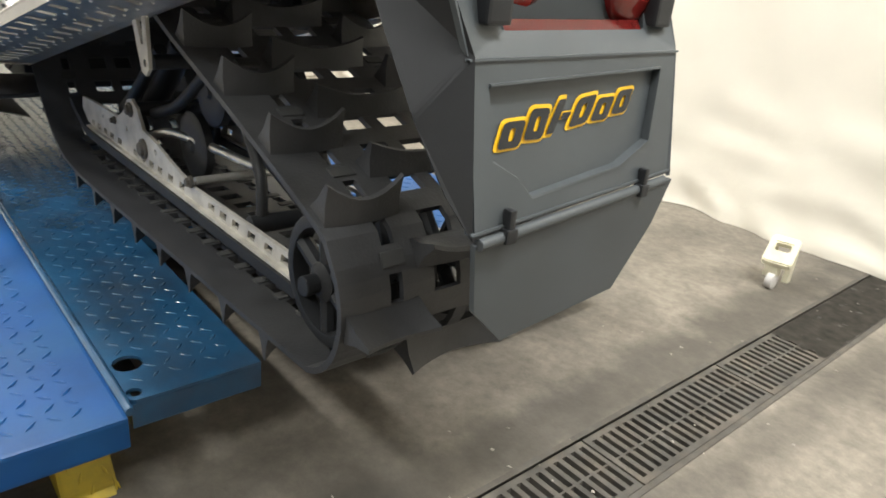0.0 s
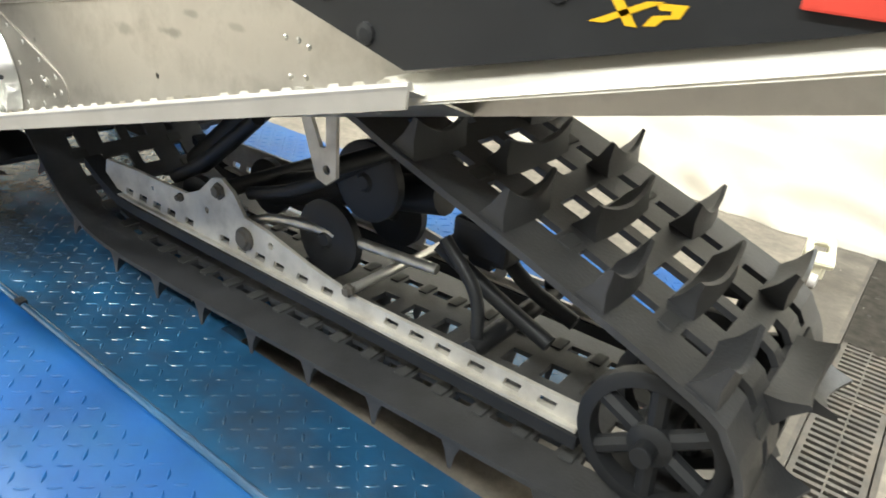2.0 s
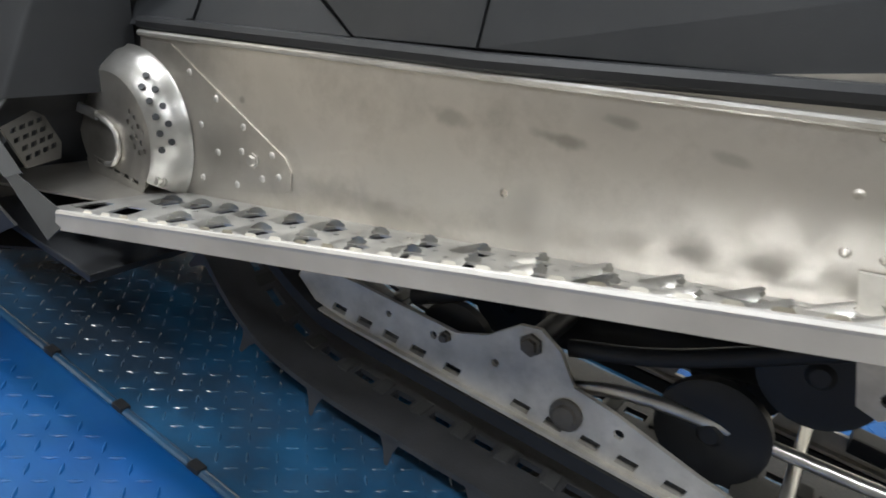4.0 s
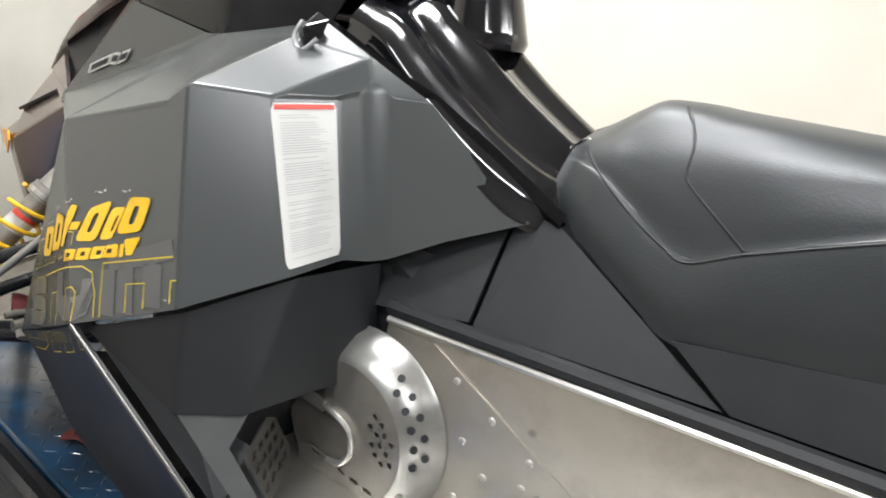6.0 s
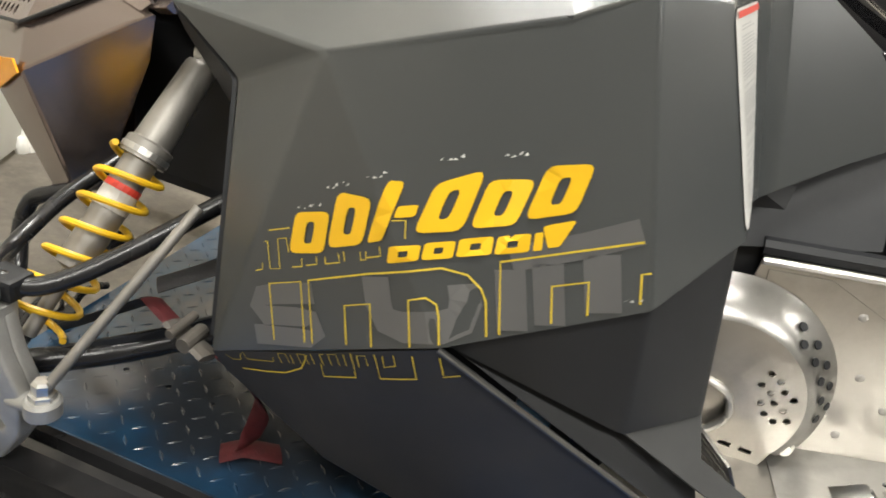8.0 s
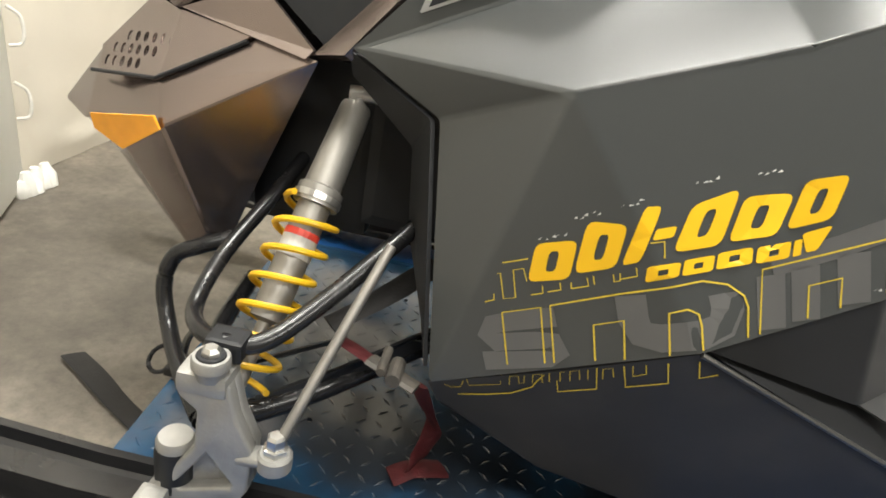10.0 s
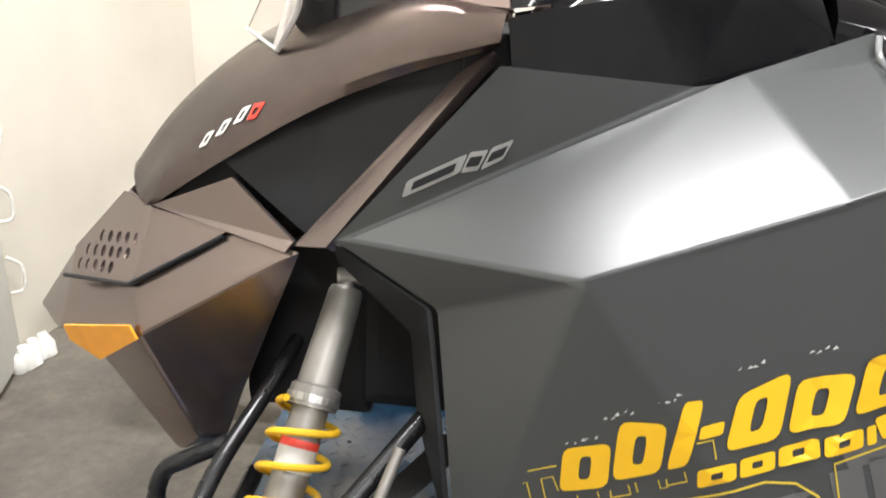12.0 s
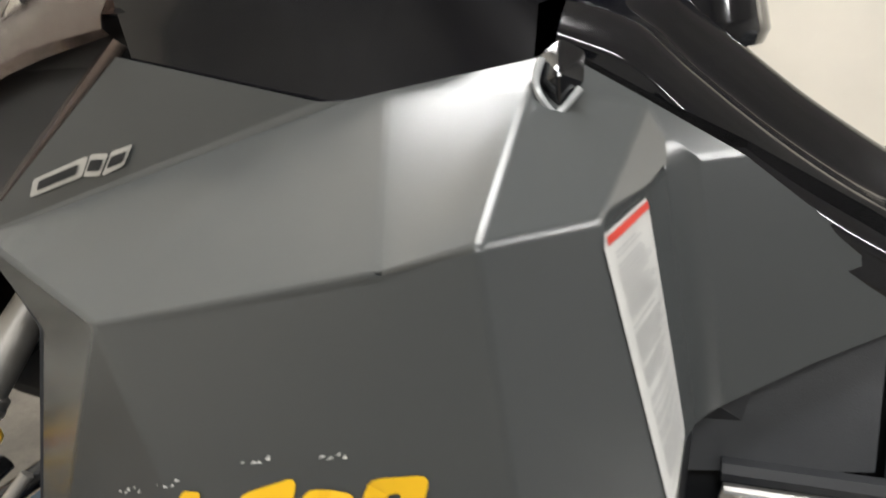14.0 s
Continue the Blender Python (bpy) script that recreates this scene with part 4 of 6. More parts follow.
for y in (-0.085, 0.085):
    wheel(1.69, y, 0.262, 0.068)
    wheel(1.765, y * 0.9, 0.385, 0.066)
    wheel(1.33, y, 0.20, 0.062)
for y in (-0.150, -0.045, 0.045, 0.150):
    wheel(2.30, y, 0.240, 0.094, 0.026, 6)
bm = bmesh.new()
cyl(bm, (2.30, -0.19, 0.240), (2.30, 0.19, 0.240), 0.014)
part("rear_axle", bm, M_DARK, sled)
bm = bmesh.new()
cyl(bm, (1.791, -0.131, 0.223), (1.791, 0.131, 0.223), 0.0085, 14)
part("cross_rod", bm, M_ALUB, sled, smooth=True)
for pts, r, mt, nm in (
    ([(1.462, -0.125, 0.287), (1.462, 0.125, 0.287)], 0.016, M_DARK, "cross_shaft"),
    ([(1.50, -0.10, 0.285), (1.62, -0.09, 0.33), (1.80, -0.09, 0.44)], 0.012, M_DARK, "swing_arm"),
    ([(1.50, 0.10, 0.285), (1.62, 0.09, 0.33), (1.80, 0.09, 0.44)], 0.012, M_DARK, "swing_arm"),
    ([(1.81, -0.20, 0.448), (1.81, 0.20, 0.448)], 0.013, M_DARK, "cross_shaft"),
    ([(2.02, -0.11, 0.21), (2.0, -0.10, 0.29), (1.93, -0.09, 0.35)], 0.010, M_DARK, "rear_link"),
    ([(2.02, 0.11, 0.21), (2.0, 0.10, 0.29), (1.93, 0.09, 0.35)], 0.010, M_DARK, "rear_link"),
    ([(1.45, 0.0, 0.25), (1.62, 0.0, 0.31), (1.86, 0.0, 0.37)], 0.032, M_DARK, "rear_shock"),
    ([(2.02, -0.13, 0.215), (2.02, 0.13, 0.215)], 0.016, M_DARK, "cross_shaft"),
    ([(1.20, 0.0, 0.24), (1.30, 0.0, 0.32), (1.42, 0.0, 0.42)], 0.03, M_DARK, "rear_shock"),
    ([(1.25, -0.09, 0.24), (1.35, -0.09, 0.30), (1.5, -0.08, 0.42)], 0.014, M_DARK, "swing_arm"),
    ([(1.50, -0.118, 0.235), (1.62, -0.10, 0.27), (1.9, -0.06, 0.275)], 0.009, M_STEEL, "tension_rod"),
    ([(1.90, -0.06, 0.32), (2.0, -0.04, 0.26), (2.1, -0.04, 0.225)], 0.013, M_DARK, "linkage"),
    ([(1.90, 0.06, 0.32), (2.0, 0.04, 0.26), (2.1, 0.04, 0.225)], 0.013, M_DARK, "linkage"),
):
    bm = bmesh.new()
    tube(bm, pts, r, 12, 5)
    part(nm, bm, mt, sled, smooth=True)
# hanger bracket under the tunnel
br = part("hanger_bracket", sheet([(1.745, 0.545), (1.825, 0.56), (1.828, 0.44), (1.81, 0.425), (1.79, 0.43)], [[(1.772, 0.525), (1.806, 0.535), (1.808, 0.478), (1.797, 0.476)], hole(1.81, 0.447, 0.007)], 0.006, xz(-0.207)), M_RAIL, sled)
flip(br)
bm = bmesh.new()
box(bm, 1.9, 2.0, -0.03, 0.03, 0.30, 0.36, 0.01)
part("link_block", bm, M_DARK, sled)
bm = bmesh.new()
box(bm, 1.845, 1.895, 0.11, 0.15, 0.205, 0.23, 0.005)
part("rail_stop", bm, M_DARK, sled)


# ---- bodywork ----
S, TC, TV = (0.053, -0.278, 0.611), (0.203, -0.260, 0.793), (0.389, -0.261, 0.785)
Q, KT, CT = (0.435, -0.252, 0.797), (0.553, -0.212, 0.842), (0.538, -0.250, 0.818)
N, V, C, F = (0.288, -0.396, 0.634), (0.487, -0.385, 0.715), (0.547, -0.400, 0.752), (0.161, -0.318, 0.560)
B0, B1, B2 = (0.208, -0.402, 0.272), (0.467, -0.466, 0.428), (0.626, -0.437, 0.517)
LA, LB, LC, LD = (0.606, -0.330, 0.757), (0.630, -0.248, 0.764), (0.700, -0.263, 0.580), (0.693, -0.340, 0.568)
V1, V2, APX, UPR, TIP, MID2 = (0.652, -0.208, 0.778), (0.716, -0.212, 0.575), (0.620, -0.197, 0.812), (0.700, -0.160, 0.782), (0.877, -0.152, 0.684), (0.79, -0.185, 0.630)
panel_pts = dict(S=S, TC=TC, TV=TV, Q=Q, KT=KT, CT=CT, N=N, V=V, C=C, F=F, B0=B0, B1=B1, B2=B2, LA=LA, LB=LB, LC=LC, LD=LD, V1=V1, V2=V2, APX=APX, UPR=UPR, TIP=TIP, M=MID2, G=(0.504, -0.312, 0.765))
side = part(
    "side_panel",
    facets(panel_pts, ["S TC TV", "S TV Q N", "Q V N", "Q CT G", "CT C G", "C V G", "V Q G", "Q KT CT", "KT APX CT", "CT APX LA", "CT LA C", "N V C B2 B1", "N B1 B0", "S N F", "F N B0", "C LA LD B2", "LA LB LC LD", "APX V1 LB LA", "LB V1 V2 LC", "V1 APX UPR", "V1 UPR TIP M V2"], 0.004, 0.0045, 3, soft="G", wide=(("V1", "V2"),), wide_by=0.022),
    M_GREY, sled, "satin charcoal side panel with yellow graphics", smooth=32,
)
wn = side.modifiers.new("even_shading", "WEIGHTED_NORMAL")
wn.keep_sharp = True
flip(side)

# lower body: belly, footwell wall and toe hold
b8, b6, b9, b7, b10 = (0.645, -0.438, 0.390), (0.712, -0.392, 0.410), (0.722, -0.402, 0.380), (0.815, -0.424, 0.342), (0.742, -0.455, 0.318)
BB0, BB1, BB2 = (0.222, -0.385, 0.235), (0.36, -0.395, 0.175), (0.60, -0.40, 0.135)
belly = part("belly_pan", facets(dict(a=B0, b=(0.34, -0.432, 0.345), c=(0.467, -0.462, 0.424), d=b10, e=(0.80, -0.43, 0.26), f=BB2, g=BB1, h=BB0, i=(0.70, -0.2, 0.10), j=(0.36, -0.2, 0.10), k=(0.20, -0.25, 0.18)), ["a b c g h", "c d e f g", "g f i j", "h g j k"], 0.004, 0.005), M_BELLY, sled, "charcoal belly pan", smooth=9)
flip(belly)
well = part("footwell_wall", facets(dict(a=(0.475, -0.452, 0.424), b=(0.626, -0.425, 0.510), c=b8, d=(0.69, -0.325, 0.562), e=(0.712, -0.200, 0.570), f=(0.735, -0.195, 0.415), g=b6), ["a b c", "b d g c", "d e f g"], 0.004, 0.006, 3), M_DARK, sled, smooth=60)
flip(well)
recess = part("toe_recess", facets(dict(a=(0.475, -0.445, 0.420), b=(0.645, -0.415, 0.385), c=(0.722, -0.385, 0.37), d=(0.742, -0.435, 0.312)), ["a b c d"], 0.003, 0.0), M_DARK, sled)
flip(recess)
bm = bmesh.new()
tube(bm, [(0.467, -0.466, 0.426), (0.742, -0.457, 0.32)], 0.003, 8, straight=True)
ed = part("belly_edge", bm, M_ALUD, sled)
flip(ed)
toe = part("toe_plate", facets(dict(a=(0.645, -0.4339, 0.39), b=(0.712, -0.3866, 0.41), c=(0.722, -0.416, 0.38), d=(0.815, -0.4229, 0.342), e=(0.8, -0.4385, 0.333)), ["a b c d e"], 0.003, 0.0), M_GUN, sled, "dull grey toe hold plate")
flip(toe)
corner = part("board_corner", facets(dict(a=(0.815, -0.4296, 0.342), b=(0.8, -0.4368, 0.333), c=(0.905, -0.4417, 0.285), d=(0.925, -0.4219, 0.318)), ["a b c d"], 0.003, 0.0), M_GUN, sled)
flip(corner)
# perforated toe guard
tg_holes = [slot(0.026 + 0.020 * i + 0.005 * (j % 2), 0.048 + 0.0135 * j, 0.013, 0.0062, 0.003) for i in range(4) for j in range(4)]
tg = part("toe_guard", sheet([(0.012, 0.036), (0.084, 0.028), (0.106, 0.048), (0.106, 0.092), (0.088, 0.104), (0.012, 0.098)], tg_holes, 0.003, basis((0.80, -0.398, 0.300), (-0.10, 0.17, 0.0), (-0.62, 0, 0.78))), M_ALUD, sled)
flip(tg)
cap = part("well_filler", facets(dict(a=(0.66, -0.186, 0.40), b=(0.66, -0.186, 0.60), c=(0.86, -0.150, 0.60), d=(0.86, -0.186, 0.52), e=(0.80, -0.186, 0.47)), ["a b c d e"], 0.003, 0.0), M_DARK, sled)
flip(cap)


ff = part("footwell_floor", sheet([(0.0, 0.0), (0.06, -0.018), (0.222, 0.072), (0.222, 0.176), (0.0, 0.176)], [], 0.003, basis((0.64, -0.38, 0.272), (0.222, 0, 0.018), (0, 1, -0.05))), M_ALU, sled)
flip(ff)
bm = bmesh.new()
box(bm, 0.60, 0.90, -0.385, -0.16, 0.200, 0.212, 0.004)
flip(part("belly_liner", bm, M_DARK, sled))
fb = part("footwell_back", facets(dict(a=(0.62, -0.40, 0.26), b=(0.62, -0.18, 0.26), c=(0.70, -0.18, 0.46), d=(0.69, -0.38, 0.42)), ["a b c d"], 0.003, 0.0), M_DARK, sled)
flip(fb)
# drive cover: a perforated dome
def drive_cover():
    cx, cz, ro, ri, yo, yi = 0.752, 0.352, 0.132, 0.098, -0.209, -0.256
    a0, a1 = radians(-28), radians(118)
    bm = bmesh.new()
    rows, n = [], 28
    for k in range(n + 1):
        a = a0 + (a1 - a0) * k / n
        c, s = math.cos(a), math.sin(a)
        rows.append([bm.verts.new((cx + c * r, y, cz + s * r)) for r, y in ((ro + 0.004, yo), (ro, yo - 0.004), (ro - 0.004, yo - 0.018), (ri + 0.008, yi + 0.004), (ri, yi))])
    for p, q in zip(rows, rows[1:]):
        for k in range(4):
            bm.faces.new((p[k], q[k], q[k + 1], p[k + 1]))
    bmesh.ops.solidify(bm, geom=bm.faces[:], thickness=0.002)
    ob = part("drive_cover", bm, M_ALUB, sled, "bright perforated aluminium drive cover", smooth=True)
    arc = [(cx + ri * math.cos(a0 + (a1 - a0) * k / n), cz + ri * math.sin(a0 + (a1 - a0) * k / n)) for k in range(n + 1)]
    rest = [(cx - 0.05, cz + 0.055), (cx - 0.034, cz + 0.022), (cx - 0.010, cz + 0.020), (cx + 0.014, cz + 0.010), (cx + 0.022, cz - 0.016), (cx + 0.010, cz - 0.040), (cx - 0.014, cz - 0.050), (cx - 0.05, cz - 0.050), (cx - 0.07, cz - 0.06), (cx - 0.06, cz - 0.085), (cx + 0.08, cz - 0.07)]
    holes = []
    for i in range(6):
        for j in range(4):
            u, v = cx + 0.046 + 0.0125 * i - 0.004 * j, cz + 0.052 - 0.017 * j - 0.006 * (i % 2)
            if math.hypot(u - cx, v - cz) < ri - 0.01 and math.hypot(u - cx, v - cz) > 0.05:
                holes.append(hole(u, v, 0.0042, n=8))
    for i in range(5):
        holes += [slot(cx - 0.035 + 0.024 * i, cz - 0.055, 0.014, 0.006)]
    bm = bmesh.new()
    lathe(bm, (cx - 0.005, yo - 0.034, cz), (cx - 0.005, yo - 0.038, cz), [(0, 0.100), (1, 0.100)], 30)
    part("cover_back", bm, M_ALU, ob)
    part("cover_face", sheet(arc + rest, holes, 0.002, xz(yi + 0.002)), M_ALU, ob)
    dots = None
    for i in range(5):
        for j in range(2):
            a = radians(6 + i * 12.5 + j * 6)
            r, y = (0.1225, -0.2362) if j else (0.1128, -0.2472)
            if dots is None:
                bm2 = bmesh.new()
                lathe(bm2, (0, 0, 0), (0, 0, 0.0016), [(0, 0.0052), (1, 0.0050)], 12)
                dots = part("vent_hole", bm2, M_DARK, ob)
                first = True
            nrm = Vector((math.cos(a) * 0.75, -0.66, math.sin(a) * 0.75))
            o = Vector((cx + r * math.cos(a), y, cz + r * math.sin(a)))
            m = Matrix.Translation(o) @ nrm.to_track_quat("Z", "Y").to_matrix().to_4x4()
            if first:
                dots.matrix_basis, first = m, False
            else:
                share("vent_hole", dots, ob, m)
    bm = bmesh.new()
    tube(bm, [(cx - 0.034, yi - 0.002, cz + 0.022), (cx - 0.010, yi - 0.004, cz + 0.021), (cx + 0.015, yi - 0.004, cz + 0.010), (cx + 0.024, yi - 0.004, cz - 0.016), (cx + 0.011, yi - 0.004, cz - 0.041), (cx - 0.012, yi - 0.002, cz - 0.051)], 0.0045, 8, 5)
    part("rolled_edge", bm, M_ALUB, ob, smooth=True)
    bm = bmesh.new()
    box(bm, cx - 0.085, cx - 0.034, yi - 0.006, yi, cz + 0.014, cz + 0.030, 0.002)
    part("tab", bm, M_ALUB, ob)
    for x, z in ((0.741, 0.43), (0.853, 0.312)):
        bm = bmesh.new()
        lathe(bm, (x, -0.236, z), (x, -0.25, z), [(0, 0.012), (0.4, 0.012), (0.45, 0.008), (1, 0.0075)], 12)
        part("bolt", bm, M_STEEL, ob)
    return ob


drive_cover()
bm = bmesh.new()
box(bm, 0.55, 0.80, -0.12, 0.12, 0.20, 0.72, 0.01)
part("chassis_core", bm, M_DARK, sled)
bm = bmesh.new()
box(bm, 0.20, 0.55, -0.17, 0.17, 0.16, 0.74, 0.01)
part("engine_bay", bm, M_DARK, sled)

# pull latch on the panel
kn = part("panel_latch", facets({"a": (0.541, -0.236, 0.840), "b": (0.552, -0.228, 0.852), "c": (0.570, -0.226, 0.846), "d": (0.574, -0.236, 0.826), "e": (0.562, -0.250, 0.806), "f": (0.544, -0.248, 0.822), "g": (0.557, -0.256, 0.832)}, ["a b g", "b c g", "c d g", "d e g", "e f g", "f a g"], 0.006, 0.002), M_GLOSS, sled, "smoked plastic pull latch", smooth=9)
bm = bmesh.new()
tube(bm, [(0.543, -0.243, 0.838), (0.543, -0.252, 0.822), (0.552, -0.257, 0.810), (0.562, -0.254, 0.805), (0.573, -0.243, 0.822)], 0.0028, 8, 4)
part("latch_rim", bm, M_CLEARRIM, kn, smooth=True)
flip(kn)

# side covers under the seat
sc1 = part("side_cover", facets({"a": (0.715, -0.203, 0.512), "b": (0.70, -0.130, 0.66), "c": (0.846, -0.138, 0.676), "d": (0.857, -0.196, 0.553)}, ["a b c d"], 0.004, 0), M_SIDE, sled)
sc2 = part("side_cover", facets({"a": (0.865, -0.198, 0.551), "b": (0.854, -0.140, 0.676), "c": (0.895, -0.140, 0.700), "d": (1.152, -0.196, 0.598)}, ["a b c d"], 0.004, 0), M_SIDE, sled)
sc3 = part("side_cover", facets({"a": (1.160, -0.200, 0.600), "b": (1.082, -0.188, 0.640), "c": (1.329, -0.192, 0.707), "d": (1.332, -0.205, 0.629)}, ["a b c d"], 0.004, 0), M_SIDE, sled)
sc4 = part("side_cover", facets({"a": (1.336, -0.205, 0.630), "b": (1.333, -0.192, 0.708), "c": (1.95, -0.19, 0.85), "d": (1.95, -0.20, 0.735)}, ["a b c d"], 0.004, 0), M_SIDE, sled)
for o in (sc1, sc2, sc3, sc4):
    flip(o)
bm = bmesh.new()
bm.faces.new([bm.verts.new(c) for c in ((0.70, -0.165, 0.50), (0.70, -0.11, 0.70), (0.92, -0.11, 0.72), (1.08, -0.150, 0.68), (1.95, -0.150, 0.87), (1.95, -0.165, 0.70), (0.9, -0.175, 0.535))])
bmesh.ops.solidify(bm, geom=bm.faces[:], thickness=0.004)
flip(part("cover_backing", bm, M_DARK, sled))
bm = bmesh.new()
tube(bm, [(0.745, -0.200, 0.522), (1.35, -0.207, 0.618), (1.95, -0.205, 0.728)], 0.011, 8, straight=True)
rs = part("rubber_seal", bm, M_DARK, sled)
flip(rs)


# seat and console: lofted cross-sections
def loft(rings, closed, along=6, across=4):
    """A smooth skin through rings of points; returns a bmesh."""
    cols = []
    for r in rings:
        pts = [Vector(p) for p in r]
        if closed:
            fine = smooth_path(pts[-2:] + pts + pts[:2], across)[2 * across : -2 * across]
            fine = fine[: len(pts) * across]
        else:
            fine = smooth_path(pts, across)
        cols.append(fine)
    lines = [smooth_path([c[k] for c in cols], along) for k in range(len(cols[0]))]
    bm = bmesh.new()
    vs = [[bm.verts.new(p) for p in ln] for ln in lines]
    n = len(vs)
    for k in range(n if closed else n - 1):
        a, b = vs[k], vs[(k + 1) % n]
        for i in range(len(a) - 1):
            bm.faces.new((a[i], a[i + 1], b[i + 1], b[i]))
    bm.faces.new([v[0] for v in vs])
    bm.faces.new([v[-1] for v in vs][::-1])
    return bm


def seat():
    """Cushion and side in one skin: low edge, seam, shoulder crease and top by length."""
    rings = []
    for x, low, seam, crease, top, half in (
        (0.875, 0.716, 0.762, 0.785, 0.800, 0.100), (0.90, 0.704, 0.766, 0.793, 0.816, 0.122), (0.93, 0.690, 0.764, 0.803, 0.842, 0.135), (0.952, 0.682, 0.757, 0.806, 0.858, 0.141), (0.985, 0.668, 0.743, 0.808, 0.864, 0.150),
        (1.03, 0.650, 0.725, 0.810, 0.867, 0.160), (1.07, 0.634, 0.722, 0.818, 0.871, 0.168), (1.12, 0.638, 0.752, 0.832, 0.876, 0.174), (1.20, 0.668, 0.795, 0.853, 0.884, 0.178),
        (1.28, 0.692, 0.832, 0.872, 0.892, 0.180), (1.40, 0.726, 0.866, 0.893, 0.906, 0.180), (1.60, 0.778, 0.892, 0.910, 0.922, 0.176), (1.80, 0.822, 0.905, 0.920, 0.930, 0.170), (1.93, 0.850, 0.904, 0.916, 0.924, 0.160),
    ):
        prof = [(-half - 0.010, low), (-half - 0.013, low * 0.55 + seam * 0.45), (-half - 0.003, seam - 0.004), (-half + 0.003, seam + 0.004), (-half + 0.010, seam * 0.5 + crease * 0.5), (-half + 0.026, crease), (-half + 0.060, crease * 0.28 + top * 0.72), (-half * 0.35, top - 0.001), (0, top)]
        rings.append([(x, y, z) for y, z in prof + [(-y, z) for y, z in prof[-2::-1]]])
    return part("seat", loft(rings, False, 6, 4), M_VINYL, sled, "dark grey vinyl seat with stitched seams", smooth=True)


st = seat()


def on_side(ob, pts, off=0.001, n=10):
    """Points (x, z) smoothed and laid on the near face of ob."""
    tree = BVHTree.FromPolygons([v.co for v in ob.data.vertices], [p.vertices for p in ob.data.polygons])
    out = []
    for p in smooth_path([(x, 0, z) for x, z in pts], n):
        hit = tree.ray_cast(Vector((p.x, -1.0, p.z)), Vector((0, 1, 0)))
        if hit[0] is not None and hit[0].y < 0:
            out.append(hit[0] + Vector((0, -off, 0)))
    return out


SEAM_LOW = [(0.900, 0.785), (0.933, 0.766), (0.992, 0.737), (1.035, 0.721), (1.065, 0.717), (1.115, 0.748), (1.206, 0.797), (1.28, 0.832), (1.40, 0.866), (1.6, 0.891), (1.9, 0.903)]
SEAM_FRONT = [(0.985, 0.858), (1.006, 0.842), (1.019, 0.822), (1.026, 0.795), (1.045, 0.782), (1.073, 0.768), (1.110, 0.749)]
for pts in (SEAM_LOW, SEAM_FRONT):
    bm = bmesh.new()
    tube(bm, on_side(st, pts, 0.0002), 0.0016, 6, straight=True)
    part("seam", bm, M_DARK, st, smooth=True)

# console: glossy rounded body from the dash down to the seat
def console():
    """Two ridges a side with a shallow flute between them."""
    rings = []
    for x, low, top, fit in ((0.54, 0.872, 0.896, 1.0), (0.60, 0.858, 0.898, 1.0), (0.65, 0.827, 0.871, 1.0), (0.70, 0.798, 0.842, 1.0), (0.75, 0.772, 0.814, 1.0), (0.80, 0.750, 0.790, 1.0), (0.85, 0.733, 0.768, 0.98), (0.880, 0.726, 0.757, 0.93), (0.898, 0.722, 0.745, 0.84), (0.905, 0.718, 0.728, 0.70)):
        half = [(-0.148, low - 0.060), (-0.157, low - 0.030), (-0.153, low - 0.015), (-0.132, low + 0.006), (-0.118, low + 0.010), (-0.104, low + 0.014), (-0.093, top - 0.015), (-0.071, top + 0.006), (-0.050, top + 0.011)]
        r = [(x, y * fit, z) for y, z in half] + [(x, 0, top - 0.004)] + [(x, -y * fit, z) for y, z in half[::-1]] + [(x, 0, low - 0.058)]
        rings.append(r)
    return part("console", loft(rings, True, 5, 4), M_GLOSS, sled, "glossy black console in front of the seat", smooth=True)


console()
under = [(0.50, 0.80), (0.74, 0.765), (0.90, 0.715), (0.915, 0.66), (0.72, 0.60), (0.50, 0.60)]
part("console_base", sheet(under, [], 0.22, xz(0.11)), M_DARK, sled)
bm = bmesh.new()
lathe(bm, (0.655, 0.0, 0.846), (0.635, 0.0, 0.925), [(0, 0.062), (0.15, 0.068), (0.3, 0.066), (0.9, 0.058), (1, 0.045)], 28)
part("fuel_cap", bm, M_GLOSS, sled, smooth=True)
bm = bmesh.new()
tube(bm, [(0.872, -0.075, 0.768), (0.893, -0.080, 0.785), (0.908, -0.088, 0.772), (0.905, -0.098, 0.752)], 0.010, 10, 4)
part("console_latch", bm, M_GLOSS, sled, smooth=True)
TRIM = [(0.545, -0.205, 0.838), (0.625, -0.185, 0.808), (0.70, -0.155, 0.782), (0.80, -0.150, 0.745), (0.912, -0.150, 0.700), (1.16, -0.197, 0.598)]


def strip(pts, edges):
    """A folded strip along pts; edges are offsets in x, y and z."""
    bm = bmesh.new()
    rows = [[bm.verts.new((p[0] + e[0], p[1] + e[1], p[2] + e[2])) for e in edges] for p in pts]
    for a, b in zip(rows, rows[1:]):
        for k in range(len(edges) - 1):
            bm.faces.new((a[k], b[k], b[k + 1], a[k + 1]))
    bmesh.ops.solidify(bm, geom=bm.faces[:], thickness=0.006)
    return bm


tr = part("console_trim", strip(TRIM[:5], [(-0.004, 0.012, -0.022), (0, 0.002, -0.006), (0.004, 0.006, 0.008)]), M_GLOSS, sled)
flip(tr)
tr2 = part("seat_base_strip", strip(TRIM[4:], [(0, 0.006, -0.012), (0.010, 0.010, 0.014)]), M_DARK, sled)
flip(tr2)

